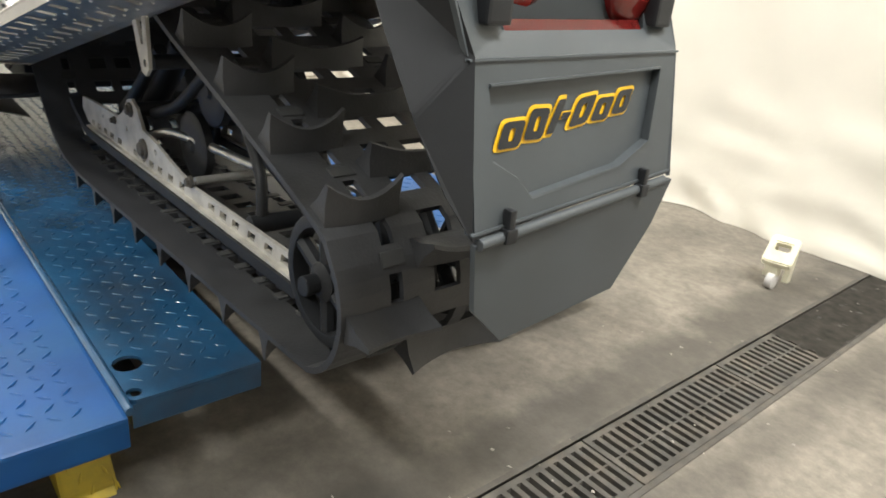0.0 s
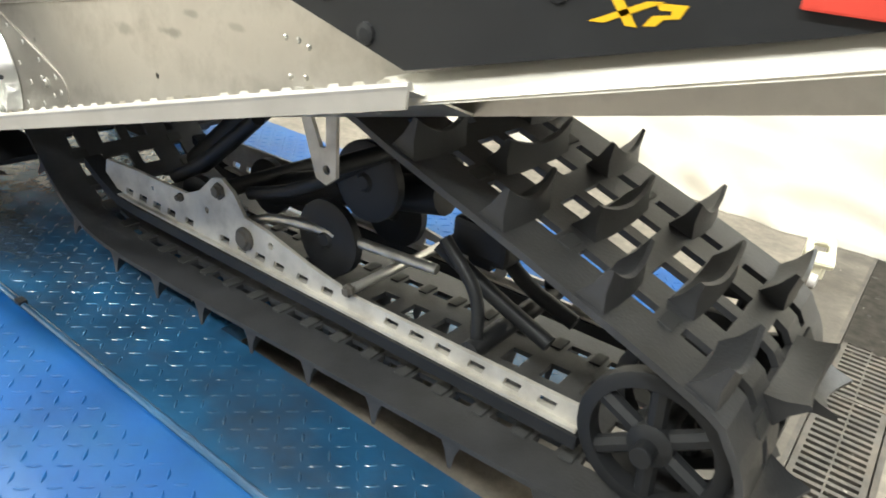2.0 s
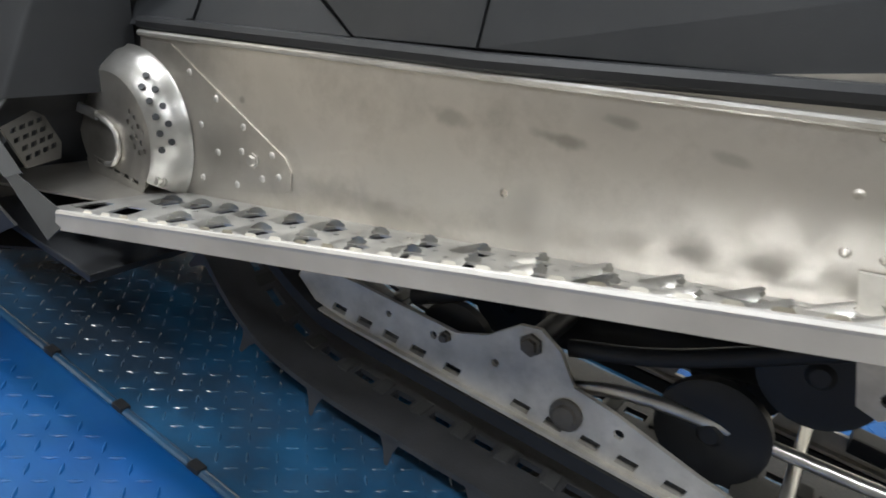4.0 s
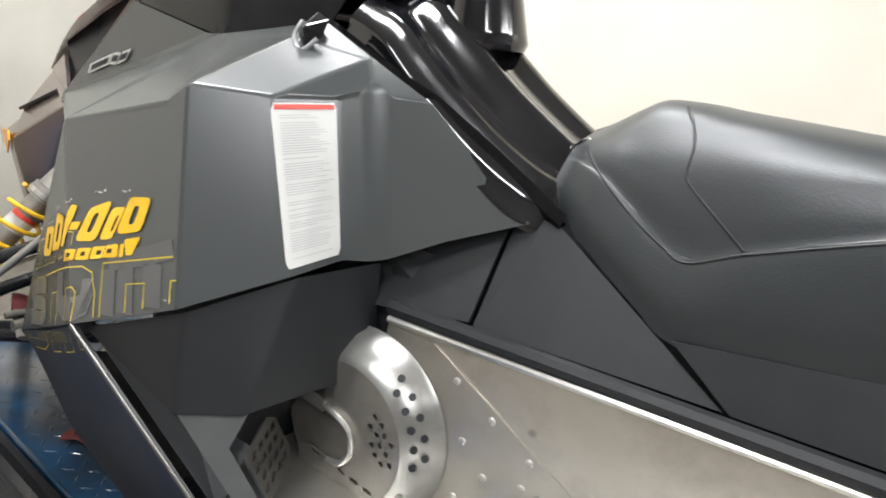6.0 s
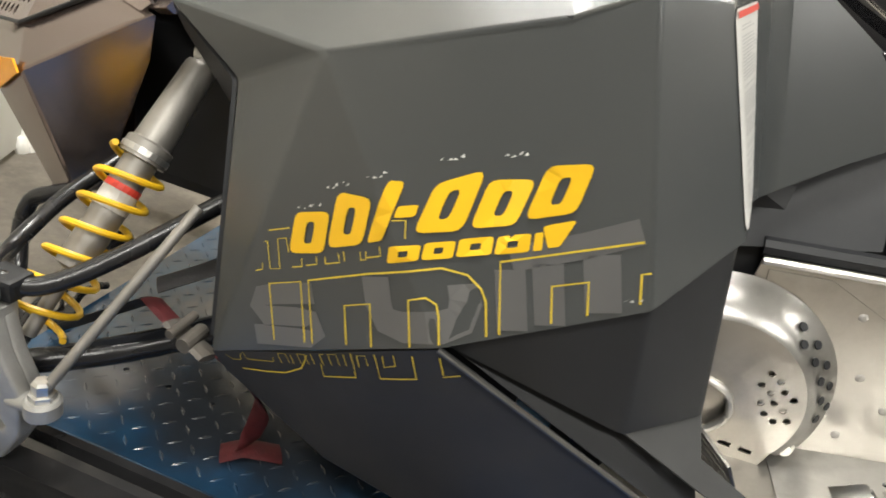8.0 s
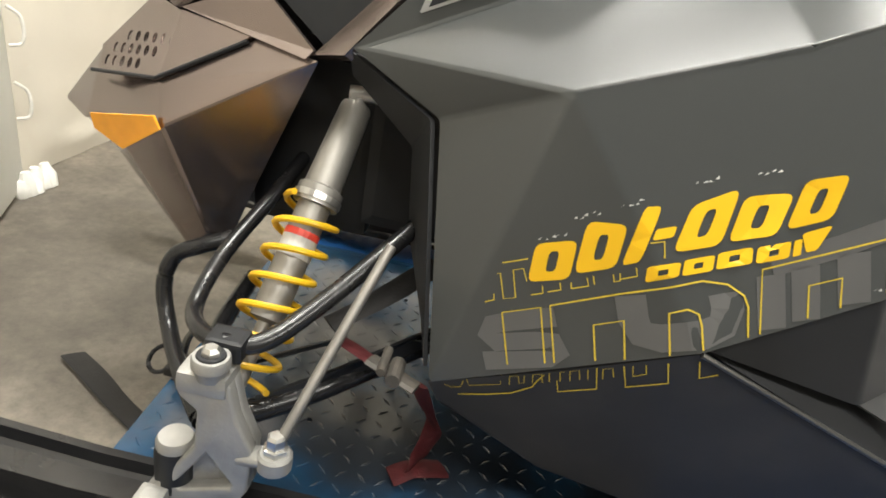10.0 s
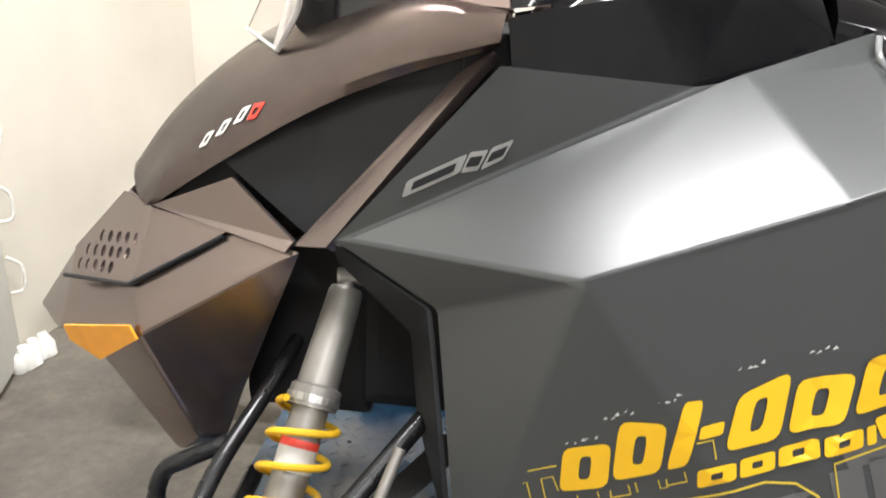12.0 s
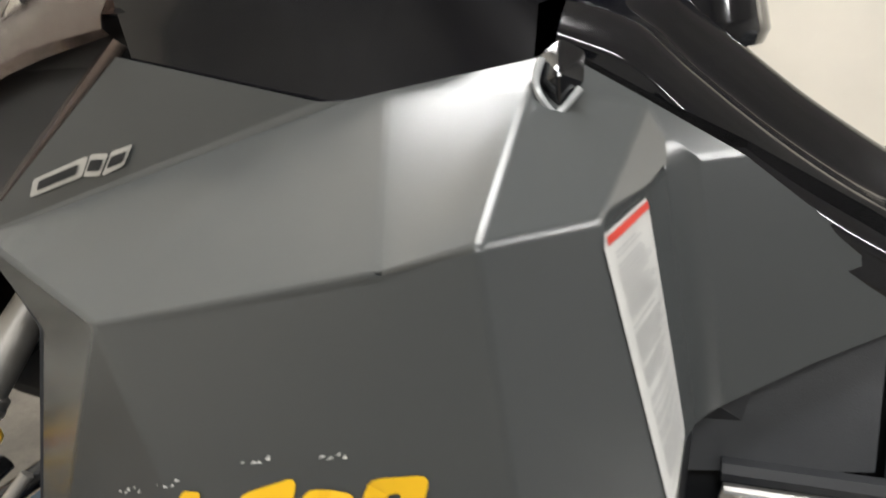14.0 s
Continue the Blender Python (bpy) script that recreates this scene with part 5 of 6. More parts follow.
# dash shroud
J = (0.207, -0.264, 0.837)
dash = part("dash_shroud", facets({"j": J, "a": (0.33, -0.235, 0.864), "b": (0.44, -0.205, 0.890), "m": (0.52, -0.140, 0.914), "c": (0.618, -0.057, 0.936), "d": (0.645, 0.0, 0.938), "e": (0.215, -0.252, 0.782), "f": (0.385, -0.240, 0.776), "g": (0.530, -0.190, 0.826), "n": (0.516, -0.153, 0.878), "o": (0.575, -0.080, 0.904), "k": (0.640, -0.030, 0.911), "i": (0.664, 0.0, 0.911)}, ["j a f e", "a b f", "b n g f", "b m n", "m c o n", "c k o", "c d i k"], 0.006, 0.006), M_GLOSS, sled, "glossy black dash shroud edge", smooth=40)
flip(dash)
bm = bmesh.new()
vs = [bm.verts.new(c) for c in (J, (0.33, -0.235, 0.864), (0.44, -0.205, 0.890), (0.52, -0.140, 0.914), (0.618, -0.057, 0.936), (0.645, 0.0, 0.938), (0.618, 0.057, 0.936), (0.52, 0.140, 0.914), (0.44, 0.205, 0.890), (0.33, 0.235, 0.864), (0.207, 0.264, 0.837))]
bm.faces.new(vs)
bmesh.ops.translate(bm, vec=(0, 0, -0.006), verts=bm.verts[:])
bmesh.ops.triangulate(bm, faces=bm.faces[:])
bmesh.ops.solidify(bm, geom=bm.faces[:], thickness=0.004)
part("dash_floor", bm, M_GLOSS, sled)
pod = []
for x, edge, low, top in ((0.232, -0.236, 0.836, 0.840), (0.250, -0.236, 0.840, 0.858), (0.275, -0.232, 0.846, 0.888), (0.308, -0.226, 0.853, 0.912), (0.345, -0.217, 0.862, 0.921), (0.385, -0.206, 0.872, 0.926), (0.415, -0.198, 0.878, 0.908), (0.440, -0.190, 0.882, 0.886)):
    half = [(edge, low - 0.004), (edge + 0.020, low + 0.30 * (top - low)), (edge + 0.050, low + 0.62 * (top - low)), (edge + 0.090, low + 0.86 * (top - low)), (-0.060, top)]
    pod.append([(x, y, z) for y, z in half] + [(x, 0, top + 0.004)] + [(x, -y, z) for y, z in half[::-1]])
part("gauge_pod", loft(pod, False, 4, 4), M_POD, sled, "smoky glossy gauge pod", smooth=True)
pad = [(0.09, 0.916), (0.02, 0.916)]
for k in range(6):
    pad += [(0.02 + 0.004 * k, 0.918 + 0.008 * k), (0.02 + 0.004 * k, 0.923 + 0.008 * k), (0.026 + 0.004 * k, 0.924 + 0.008 * k), (0.026 + 0.004 * k, 0.9255 + 0.008 * k)]
pad += [(0.09, 0.966)]
bm = sheet(pad, [], 0.125, Matrix(((0, 0, 1, 0.300), (1, 0, 0, 0), (0, 1, 0, 0), (0, 0, 0, 1))))
part("ribbed_pad", bm, M_DARK, sled)
bm = bmesh.new()
tube(bm, [(0.436, -0.125, 0.885), (0.440, -0.125, 0.925), (0.452, -0.120, 0.942), (0.470, -0.115, 0.938), (0.474, -0.115, 0.900)], 0.013, 10, 4)
part("switch_block", bm, M_GLOSS, sled, smooth=True)
bm = bmesh.new()
box(bm, 0.430, 0.480, -0.05, -0.02, 0.90, 0.99, 0.006)
part("handlebar_riser", bm, M_GLOSS, sled)

bm = bmesh.new()
box(bm, 0.165, 0.245, -0.232, 0.232, 0.73, 0.822, 0.004)
part("dash_support", bm, M_DARK, sled)

# hood
HT = [(0.207, -0.258, 0.842), (0.11, -0.205, 0.846), (0.0, -0.150, 0.808), (-0.10, -0.125, 0.755), (-0.20, -0.105, 0.675), (-0.27, -0.10, 0.59)]
HL = [(0.200, -0.262, 0.810), (0.09, -0.232, 0.770), (0.0, -0.214, 0.728), (-0.093, -0.204, 0.672), (-0.17, -0.180, 0.622), (-0.215, -0.163, 0.592)]
bm = bmesh.new()
prev = None
for t, l in zip(smooth_path(HT, 6), smooth_path(HL, 6)):
    half = [l, l.lerp(t, 0.16) + Vector((0, -0.010, 0.0)), l.lerp(t, 0.34) + Vector((0, -0.013, 0.004)), l.lerp(t, 0.7) + Vector((0, -0.008, 0.008)), t, Vector((t.x - 0.018, t.y * 0.72, t.z + 0.014)), Vector((t.x - 0.03, t.y * 0.45, t.z + 0.022)), Vector((t.x - 0.04, 0, t.z + 0.028))]
    row = [bm.verts.new(p) for p in half] + [bm.verts.new((p.x, -p.y, p.z)) for p in half[-2::-1]]
    if prev:
        for k in range(len(row) - 1):
            bm.faces.new((prev[k], row[k], row[k + 1], prev[k + 1]))
    prev = row
bmesh.ops.solidify(bm, geom=bm.faces[:], thickness=0.004)
hood = part("hood", bm, M_HOOD, sled, "satin charcoal hood", smooth=30)
# intake recess and the strut along the panel
rec = part("intake_recess", facets({"a": (-0.112, -0.192, 0.668), "b": (0.0, -0.188, 0.745), "c": (0.19, -0.232, 0.818), "d": (0.168, -0.226, 0.778), "e": (0.004, -0.218, 0.586)}, ["a b e", "b c d e"], 0.003, 0.002), M_DARK, sled)
flip(rec)
liner = part("hood_liner", facets({"a": (-0.21, -0.150, 0.585), "b": (-0.10, -0.168, 0.690), "c": (0.06, -0.175, 0.785), "d": (0.06, -0.175, 0.62), "e": (-0.1, -0.168, 0.575)}, ["a b c d e"], 0.003, 0.0), M_DARK, sled)
flip(liner)
strut = part("hood_strut", facets({"a": (0.195, -0.252, 0.806), "b": (0.165, -0.240, 0.785), "c": (-0.012, -0.236, 0.583), "d": (0.035, -0.272, 0.598)}, ["a b c d"], 0.012, 0.0), M_HOOD, sled)
flip(strut)
cheek = part("hood_cheek", facets({"a": (-0.213, -0.166, 0.594), "b": (-0.092, -0.206, 0.648), "c": (-0.012, -0.236, 0.588), "d": (-0.019, -0.245, 0.578)}, ["a b c d"], 0.006, 0.0), M_HOOD, sled)
flip(cheek)

# nose
H1, D5, D4, OR, OL, OT, D7, D6 = (-0.212, -0.158, 0.585), (-0.221, -0.214, 0.505), (-0.019, -0.243, 0.570), (-0.203, -0.242, 0.456), (-0.315, -0.203, 0.437), (-0.272, -0.211, 0.402), (-0.335, -0.195, 0.430), (-0.41, -0.13, 0.425)
nose = part("nose_shell", facets({"h": H1, "g": D5, "d": D4, "r": OR, "l": OL, "t": OT, "s": D7, "m": (-0.43, 0.0, 0.42), "k": D6, "n": (-0.375, -0.09, 0.495), "o": (-0.40, 0.0, 0.50), "p": (-0.285, -0.09, 0.588), "q": (-0.30, 0.0, 0.595), "u": (-0.183, -0.207, 0.268), "c": (-0.147, -0.220, 0.302), "v": (-0.13, -0.19, 0.285), "w": (-0.05, -0.185, 0.50), "x": (-0.36, -0.10, 0.36), "y": (-0.37, 0.0, 0.35), "z": (-0.20, 0.0, 0.25)}, ["h d g", "g d r", "g r l s n", "h g n p", "p n o q", "n s k", "n k m o", "s l t x k", "k x y m", "l r t", "r c u t", "r d w v c", "c v u", "t u x", "x u z y", "u v z"], 0.004, 0.004, 2), M_HOOD, sled, "faceted charcoal nose shell", smooth=9)
flip(nose)
GA, GB, GC = Vector((-0.222, -0.216, 0.507)), Vector((-0.355, -0.145, 0.480)), Vector((-0.105, -0.206, 0.577))
vm = basis(GA, GB - GA, Vector((-0.29, -0.095, 0.586)) - GA)
vent_holes = [hole(x0 + step * i, 0.018 + 0.0205 * j, 0.0088, 0.0050, 1.15, 12) for j, (x0, step, count) in enumerate(((0.056, 0.0185, 5), (0.033, 0.0185, 6), (0.009, 0.0195, 6))) for i in range(count)]
flat_of = lambda p: tuple((vm.inverted() @ Vector(p)).xy)
vent_edge = [flat_of(p) for p in ((-0.219, -0.214, 0.508), (-0.336, -0.158, 0.483), (-0.356, -0.120, 0.512), (-0.290, -0.095, 0.588), (-0.214, -0.160, 0.588))]
vent = part("nose_vent", sheet(vent_edge, vent_holes, 0.003, vm @ pose(0, 0, -0.0005)), M_HOOD, sled)
wing2 = part("vent_wing", facets({"a": (-0.219, -0.216, 0.509), "b": (-0.214, -0.163, 0.590), "c": (-0.100, -0.209, 0.584)}, ["a b c"], 0.003, 0.0), M_HOOD, sled)
flip(wing2)
flip(vent)
bm = bmesh.new()
tube(bm, [GB + Vector((0, -0.002, 0)), GA + Vector((0.0, -0.003, 0.002)), GC + Vector((0, -0.003, 0))], 0.003, 6, straight=True)
flip(part("nose_groove", bm, M_DARK, sled))
pil = part("body_pillar", facets({"a": (0.040, -0.268, 0.604), "b": (0.150, -0.312, 0.556), "c": (0.198, -0.392, 0.285), "d": (0.192, -0.330, 0.270), "e": (0.140, -0.270, 0.400), "f": (0.128, -0.265, 0.505), "g": (0.040, -0.240, 0.570)}, ["a b f g", "b c d e f"], 0.005, 0.004), M_DARK, sled, smooth=20)
flip(pil)
bm = bmesh.new()
box(bm, 0.05, 0.22, -0.150, 0.150, 0.33, 0.62, 0.02)
part("bulkhead", bm, M_DARK, sled)
bm = bmesh.new()
box(bm, -0.12, 0.06, -0.13, 0.13, 0.30, 0.56, 0.02)
part("bulkhead", bm, M_DARK, sled)
refl = part("side_reflector", facets({"r": (-0.202, -0.248, 0.451), "l": (-0.318, -0.207, 0.418), "t": (-0.271, -0.219, 0.401), "a": (-0.212, -0.245, 0.467), "b": (-0.322, -0.209, 0.439)}, ["r t l b a"], 0.003, 0.0), M_ORANGE, sled, "amber side reflector")
flip(refl)

# windshield and its cowl
ws = part("windshield", facets({"a": (-0.147, 0.0, 0.80), "b": (-0.06, -0.132, 0.784), "c": (-0.030, -0.153, 0.826), "d": (-0.005, -0.15, 0.93), "e": (-0.06, 0.0, 0.97)}, ["a b c d e"], 0.004, 0.0), M_GLASS, sled, "clear plastic windshield")
for pts, r in (([(-0.06, -0.133, 0.784), (-0.030, -0.154, 0.826), (-0.005, -0.151, 0.93)], 0.0036), ([(-0.147, 0.0, 0.80), (-0.06, -0.133, 0.784)], 0.0024)):
    bm = bmesh.new()
    tube(bm, pts, r, 8, straight=True)
    part("windshield_edge", bm, M_EDGE, ws, smooth=True)
# added band: the pane's whitish reflection painted along its edge
part("frosted_band", facets({"b": (-0.0605, -0.1335, 0.785), "c": (-0.0305, -0.1545, 0.826), "d": (-0.0055, -0.1515, 0.93), "e": (-0.0195, -0.1135, 0.939), "f": (-0.0705, -0.118, 0.787)}, ["b c d e f"], 0.002, 0.0), M_PANE_SHEEN, ws, "whitish band painted as the reflection on the windshield's edge")
flip(ws)
cowl = part("windshield_cowl", facets({"a": (-0.043, -0.118, 0.815), "m": (-0.030, -0.118, 0.797), "b": (0.105, -0.185, 0.847), "c": (0.115, -0.19, 0.95), "d": (0.02, -0.125, 0.97), "j": (0.205, -0.256, 0.840), "k": (0.11, -0.207, 0.836), "n": (0.0, -0.15, 0.796)}, ["a m b c d", "m n k j b"], 0.005, 0.003), M_GLOSS, sled, smooth=9)
tp = part("tinted_pane", facets({"b": (0.107, -0.187, 0.849), "e": (0.206, -0.250, 0.845), "f": (0.190, -0.215, 0.97), "c": (0.117, -0.192, 0.97)}, ["b e f c"], 0.004, 0.0), M_TINT, sled, "rose-tinted plastic windshield pane")
flip(tp)
inner = part("gauge_cowl", facets({"b": (0.209, -0.248, 0.845), "f": (0.193, -0.213, 0.96), "g": (0.275, -0.15, 0.955), "h": (0.30, -0.14, 0.893), "i": (0.262, -0.175, 0.852)}, ["b f g h i"], 0.005, 0.0), M_GLOSS, sled)
flip(inner)
flip(cowl)

# ---- front suspension ----
def front_leg():
    top, bot = Vector((0.043, -0.196, 0.532)), Vector((-0.012, -0.437, 0.222))
    ax = bot - top
    bm = bmesh.new()
    lathe(bm, top, top + ax * 0.385, [(0, 0.010), (0.07, 0.010), (0.08, 0.0185), (0.11, 0.0205), (0.84, 0.0240), (0.86, 0.029), (1, 0.029)], 26)
    sh = part("front_shock", bm, M_SHOCK, sled, "grey front shock with a yellow coil spring", smooth=True)
    bm = bmesh.new()
    lathe(bm, top + ax * 0.385, bot, [(0, 0.021), (0.62, 0.021), (0.64, 0.009), (1, 0.009)], 20)
    part("shock_body", bm, M_SHOCK, sh, smooth=True)
    bm = bmesh.new()
    lathe(bm, top + ax * 0.50, top + ax * 0.565, [(0, 0.0218), (1, 0.0218)], 20)
    part("sticker", bm, M_WHITE, sh)
    bm = bmesh.new()
    lathe(bm, top + ax * 0.478, top + ax * 0.50, [(0, 0.0219), (1, 0.0219)], 20)
    part("sticker", bm, M_RED, sh)
    for f, r in ((0.355, 0.0305), (0.367, 0.0285)):
        bm = bmesh.new()
        lathe(bm, top + ax * f, top + ax * (f + 0.02), [(0, r), (1, r)], 26)
        part("spring_collar", bm, M_STEEL, sh)
    w = ax.normalized()
    u = w.orthogonal().normalized()
    v = w.cross(u)
    turns, pts = 6.6, []
    for k in range(int(turns * 18) + 1):
        f = k / (turns * 18)
        a = 2 * math.pi * turns * f
        pts.append(top + ax * (0.38 + 0.60 * f) + (u * math.cos(a) + v * math.sin(a)) * 0.0365)
    bm = bmesh.new()
    tube(bm, pts, 0.0042, 8, straight=True)
    part("coil_spring", bm, M_SPRING, sh, smooth=True)
    bm = bmesh.new()
    cyl(bm, top + Vector((-0.014, -0.004, 0.004)), top + Vector((0.022, 0.006, 0.004)), 0.011)
    part("eyelet_bolt", bm, M_STEEL, sh)
    bm = bmesh.new()
    cyl(bm, (0.022, -0.246, 0.468), (0.015, -0.258, 0.465), 0.006, 10)
    part("valve", bm, M_SHOCK, sh)
    # spindle
    o = Vector((-0.018, -0.491, 0.305))
    body = [(-0.056, 0.264), (-0.045, 0.283), (-0.004, 0.287), (0.005, 0.279), (0.014, 0.237), (0.033, 0.194), (0.030, 0.132), (0.003, 0.084), (-0.080, 0.066), (-0.096, 0.099), (-0.079, 0.116), (-0.034, 0.184), (-0.031, 0.237), (-0.050, 0.252)]
    pocket = [(-0.019, 0.178), (0.011, 0.139), (0.008, 0.133), (-0.052, 0.112), (-0.059, 0.118)]

    def casting(name, holes, y, deep, parent, label=""):
        b2 = sheet(body, holes, deep, xz(y))
        bmesh.ops.dissolve_limit(b2, angle_limit=0.02, verts=b2.verts[:], edges=b2.edges[:])
        bmesh.ops.bevel(b2, geom=[e for e in b2.edges if e.calc_face_angle(0) > 0.6], offset=0.0042, segments=3, profile=0.5, affect="EDGES")
        return part(name, b2, M_CAST, parent, label, smooth=50)

    spn = casting("spindle", [], -0.462, 0.018, sled, "cast aluminium ski spindle")
    casting("casting_face", [pocket], -0.478, 0.020, spn)
    bm = bmesh.new()
    box(bm, -0.054, 0.004, -0.503, -0.458, 0.262, 0.290, 0.011)
    part("casting_head", bm, M_CAST, spn, smooth=True)
    bm = bmesh.new()
    lathe(bm, o + Vector((0, 0, -0.022)), o + Vector((0, 0, 0.007)), [(0, 0.015), (0.15, 0.0165), (0.45, 0.018), (0.55, 0.021), (0.9, 0.021), (1, 0.0195)], 28)
    part("ball_housing", bm, M_CAST, spn, smooth=True)
    bm = bmesh.new()
    lathe(bm, o + Vector((0, 0, 0.0062)), o + Vector((0, 0, 0.009)), [(0, 0.0165), (1, 0.0150)], 20)
    part("ball_seat", bm, M_DARK, spn)
    bm = bmesh.new()
    lathe(bm, o + Vector((0, 0, 0.009)), o + Vector((0, 0, 0.018)), [(0, 0.011), (0.5, 0.0105), (1, 0.007)], 6)
    part("nut", bm, M_STEEL, spn)
    bm = bmesh.new()
    lathe(bm, (-0.066, -0.475, 0.158), (-0.066, -0.475, 0.173), [(0, 0.0225), (0.6, 0.0225), (1, 0.0195)], 26)
    part("pivot_cap", bm, M_CAST, spn, smooth=True)
    bm = bmesh.new()
    lathe(bm, (-0.066, -0.475, 0.10), (-0.066, -0.475, 0.160), [(0, 0.024), (0.8, 0.0245), (1, 0.0225)], 26)
    part("rubber_bush", bm, M_DARK, spn, smooth=True)
    bm = bmesh.new()
    tube(bm, [(0.018, -0.484, 0.176), (0.040, -0.487, 0.182), (0.058, -0.489, 0.186)], 0.016, 14, 5, flat=0.72)
    lathe(bm, (0.058, -0.489, 0.172), (0.058, -0.489, 0.197), [(0, 0.016), (0.15, 0.020), (0.85, 0.020), (1, 0.017)], 22)
    part("steering_arm", bm, M_CAST, spn, smooth=True)
    bm = bmesh.new()
    lathe(bm, (0.058, -0.489, 0.197), (0.058, -0.489, 0.222), [(0, 0.0145), (0.3, 0.0145), (0.32, 0.011), (0.85, 0.011), (1, 0.008)], 6)
    part("rod_end_bolt", bm, M_STEEL, spn)
    bm = bmesh.new()
    box(bm, -0.096, -0.062, -0.542, -0.495, 0.072, 0.112, 0.008)
    part("spindle_foot", bm, M_CAST, spn)
    bm = bmesh.new()
    tube(bm, [(0.062, -0.487, 0.212), (0.0985, -0.40, 0.312), (0.130, -0.326, 0.398)], 0.0066, 12, straight=True)
    part("tie_rod", bm, M_SHOCK, sled, "grey steel tie rod", smooth=True)
    # arms
    for pts, r in (
        ([(-0.02, -0.462, 0.308), (0.02, -0.44, 0.305), (0.07, -0.375, 0.335), (0.15, -0.27, 0.405)], 0.0115),
        ([(-0.025, -0.460, 0.306), (-0.06, -0.43, 0.296), (-0.088, -0.385, 0.285), (-0.094, -0.34, 0.300), (-0.085, -0.29, 0.33), (-0.06, -0.20, 0.375), (-0.04, -0.10, 0.42)], 0.0105),
        ([(-0.10, -0.24, 0.315), (-0.144, -0.26, 0.30), (-0.176, -0.262, 0.278), (-0.186, -0.272, 0.235), (-0.165, -0.30, 0.188), (-0.12, -0.36, 0.172), (-0.06, -0.43, 0.165)], 0.0115),
        ([(-0.05, -0.44, 0.165), (0.05, -0.36, 0.175), (0.2, -0.22, 0.21)], 0.016),
        ([(-0.05, -0.44, 0.165), (-0.10, -0.30, 0.18), (-0.10, -0.16, 0.21)], 0.013),
    ):
        bm = bmesh.new()
        tube(bm, pts, r, 14, 8)
        part("control_arm", bm, M_ARM, sled, smooth=True)
    bm = bmesh.new()
    box(bm, -0.035, 0.008, -0.475, -0.44, 0.292, 0.318, 0.006)
    part("arm_knuckle", bm, M_DARK, sled)
    guard = facets({"a": (0.0, -0.40, 0.185), "b": (0.09, -0.335, 0.210), "c": (0.20, -0.255, 0.252), "d": (0.172, -0.268, 0.232), "e": (0.198, -0.252, 0.222), "f": (0.09, -0.338, 0.180), "g": (0.0, -0.405, 0.158)}, ["a b c d e f g"], 0.006, 0.0)
    part("arm_guard", guard, M_DARK, sled, "torn black plastic arm guard")
    # ski
    bm = bmesh.new()
    rows = []
    for x, z, w in ((0.52, 0.05, 0.05), (0.48, 0.022, 0.065), (0.3, 0.012, 0.07), (-0.2, 0.010, 0.072), (-0.42, 0.022, 0.072), (-0.56, 0.065, 0.068), (-0.66, 0.125, 0.055), (-0.70, 0.165, 0.03)):
        yc = -0.475
        rows.append([bm.verts.new((x, yc + y, z + dz)) for y, dz in ((-w, 0.030), (-w, 0.038), (-w + 0.012, 0.038), (-w + 0.018, 0.016), (-0.022, 0.014), (-0.017, 0.055), (0.017, 0.055), (0.022, 0.014), (w - 0.018, 0.016), (w - 0.012, 0.038), (w, 0.038), (w, 0.030), (0.012, 0.0), (-0.012, 0.0))])
    for a, b in zip(rows, rows[1:]):
        for k in range(14):
            bm.faces.new((a[k], b[k], b[(k + 1) % 14], a[(k + 1) % 14]))
    bm.faces.new(rows[0])
    bm.faces.new(rows[-1][::-1])
    bmesh.ops.bevel(bm, geom=[e for e in bm.edges if e.calc_face_angle(0) > 0.6], offset=0.002, segments=1, affect="EDGES")
    part("ski", bm, M_SKI, sled, "black plastic ski with raised ribs", smooth=True)


front_leg()
for o in [c for c in sled.children if c.name.split(".")[0] in ("front_shock", "spindle", "control_arm", "ski", "tie_rod")]:
    f2 = flip(o)
    for c in o.children:
        flip(c).parent = f2


# ---- graphics, labels and badges ----
def tree_of(ob):
    return BVHTree.FromPolygons([v.co for v in ob.data.vertices], [p.vertices for p in ob.data.polygons])


def lay_on(name, loops, lift, target, way, to3d, material, parent=None, label="", cuts=0):
    """Thin film cut from 2D loops (the first is the outline, the rest holes), laid on target along way."""
    bm = bmesh.new()
    edges = []
    for loop in loops:
        pts = []
        for (x0, y0), (x1, y1) in zip(loop, loop[1:] + loop[:1]):
            k = max(1, int(math.hypot(x1 - x0, y1 - y0) / 0.012))
            pts += [(x0 + (x1 - x0) * i / k, y0 + (y1 - y0) * i / k) for i in range(k)]
        vs = [bm.verts.new((x, y, 0)) for x, y in pts]
        edges += [bm.edges.new((a, b)) for a, b in zip(vs, vs[1:] + vs[:1])]
    bmesh.ops.triangle_fill(bm, use_beauty=True, use_dissolve=False, edges=edges)
    tree, way = tree_of(target), Vector(way).normalized()
    gone = []
    for v in bm.verts:
        o = Vector(to3d(v.co.x, v.co.y))
        hit = tree.ray_cast(o - way * 0.12, way, 0.3)
        if hit[0] is None:
            gone.append(v)
        else:
            v.co = hit[0] - way * lift
    bmesh.ops.delete(bm, geom=gone, context="VERTS")
    return part(name, bm, material, parent or target, label)


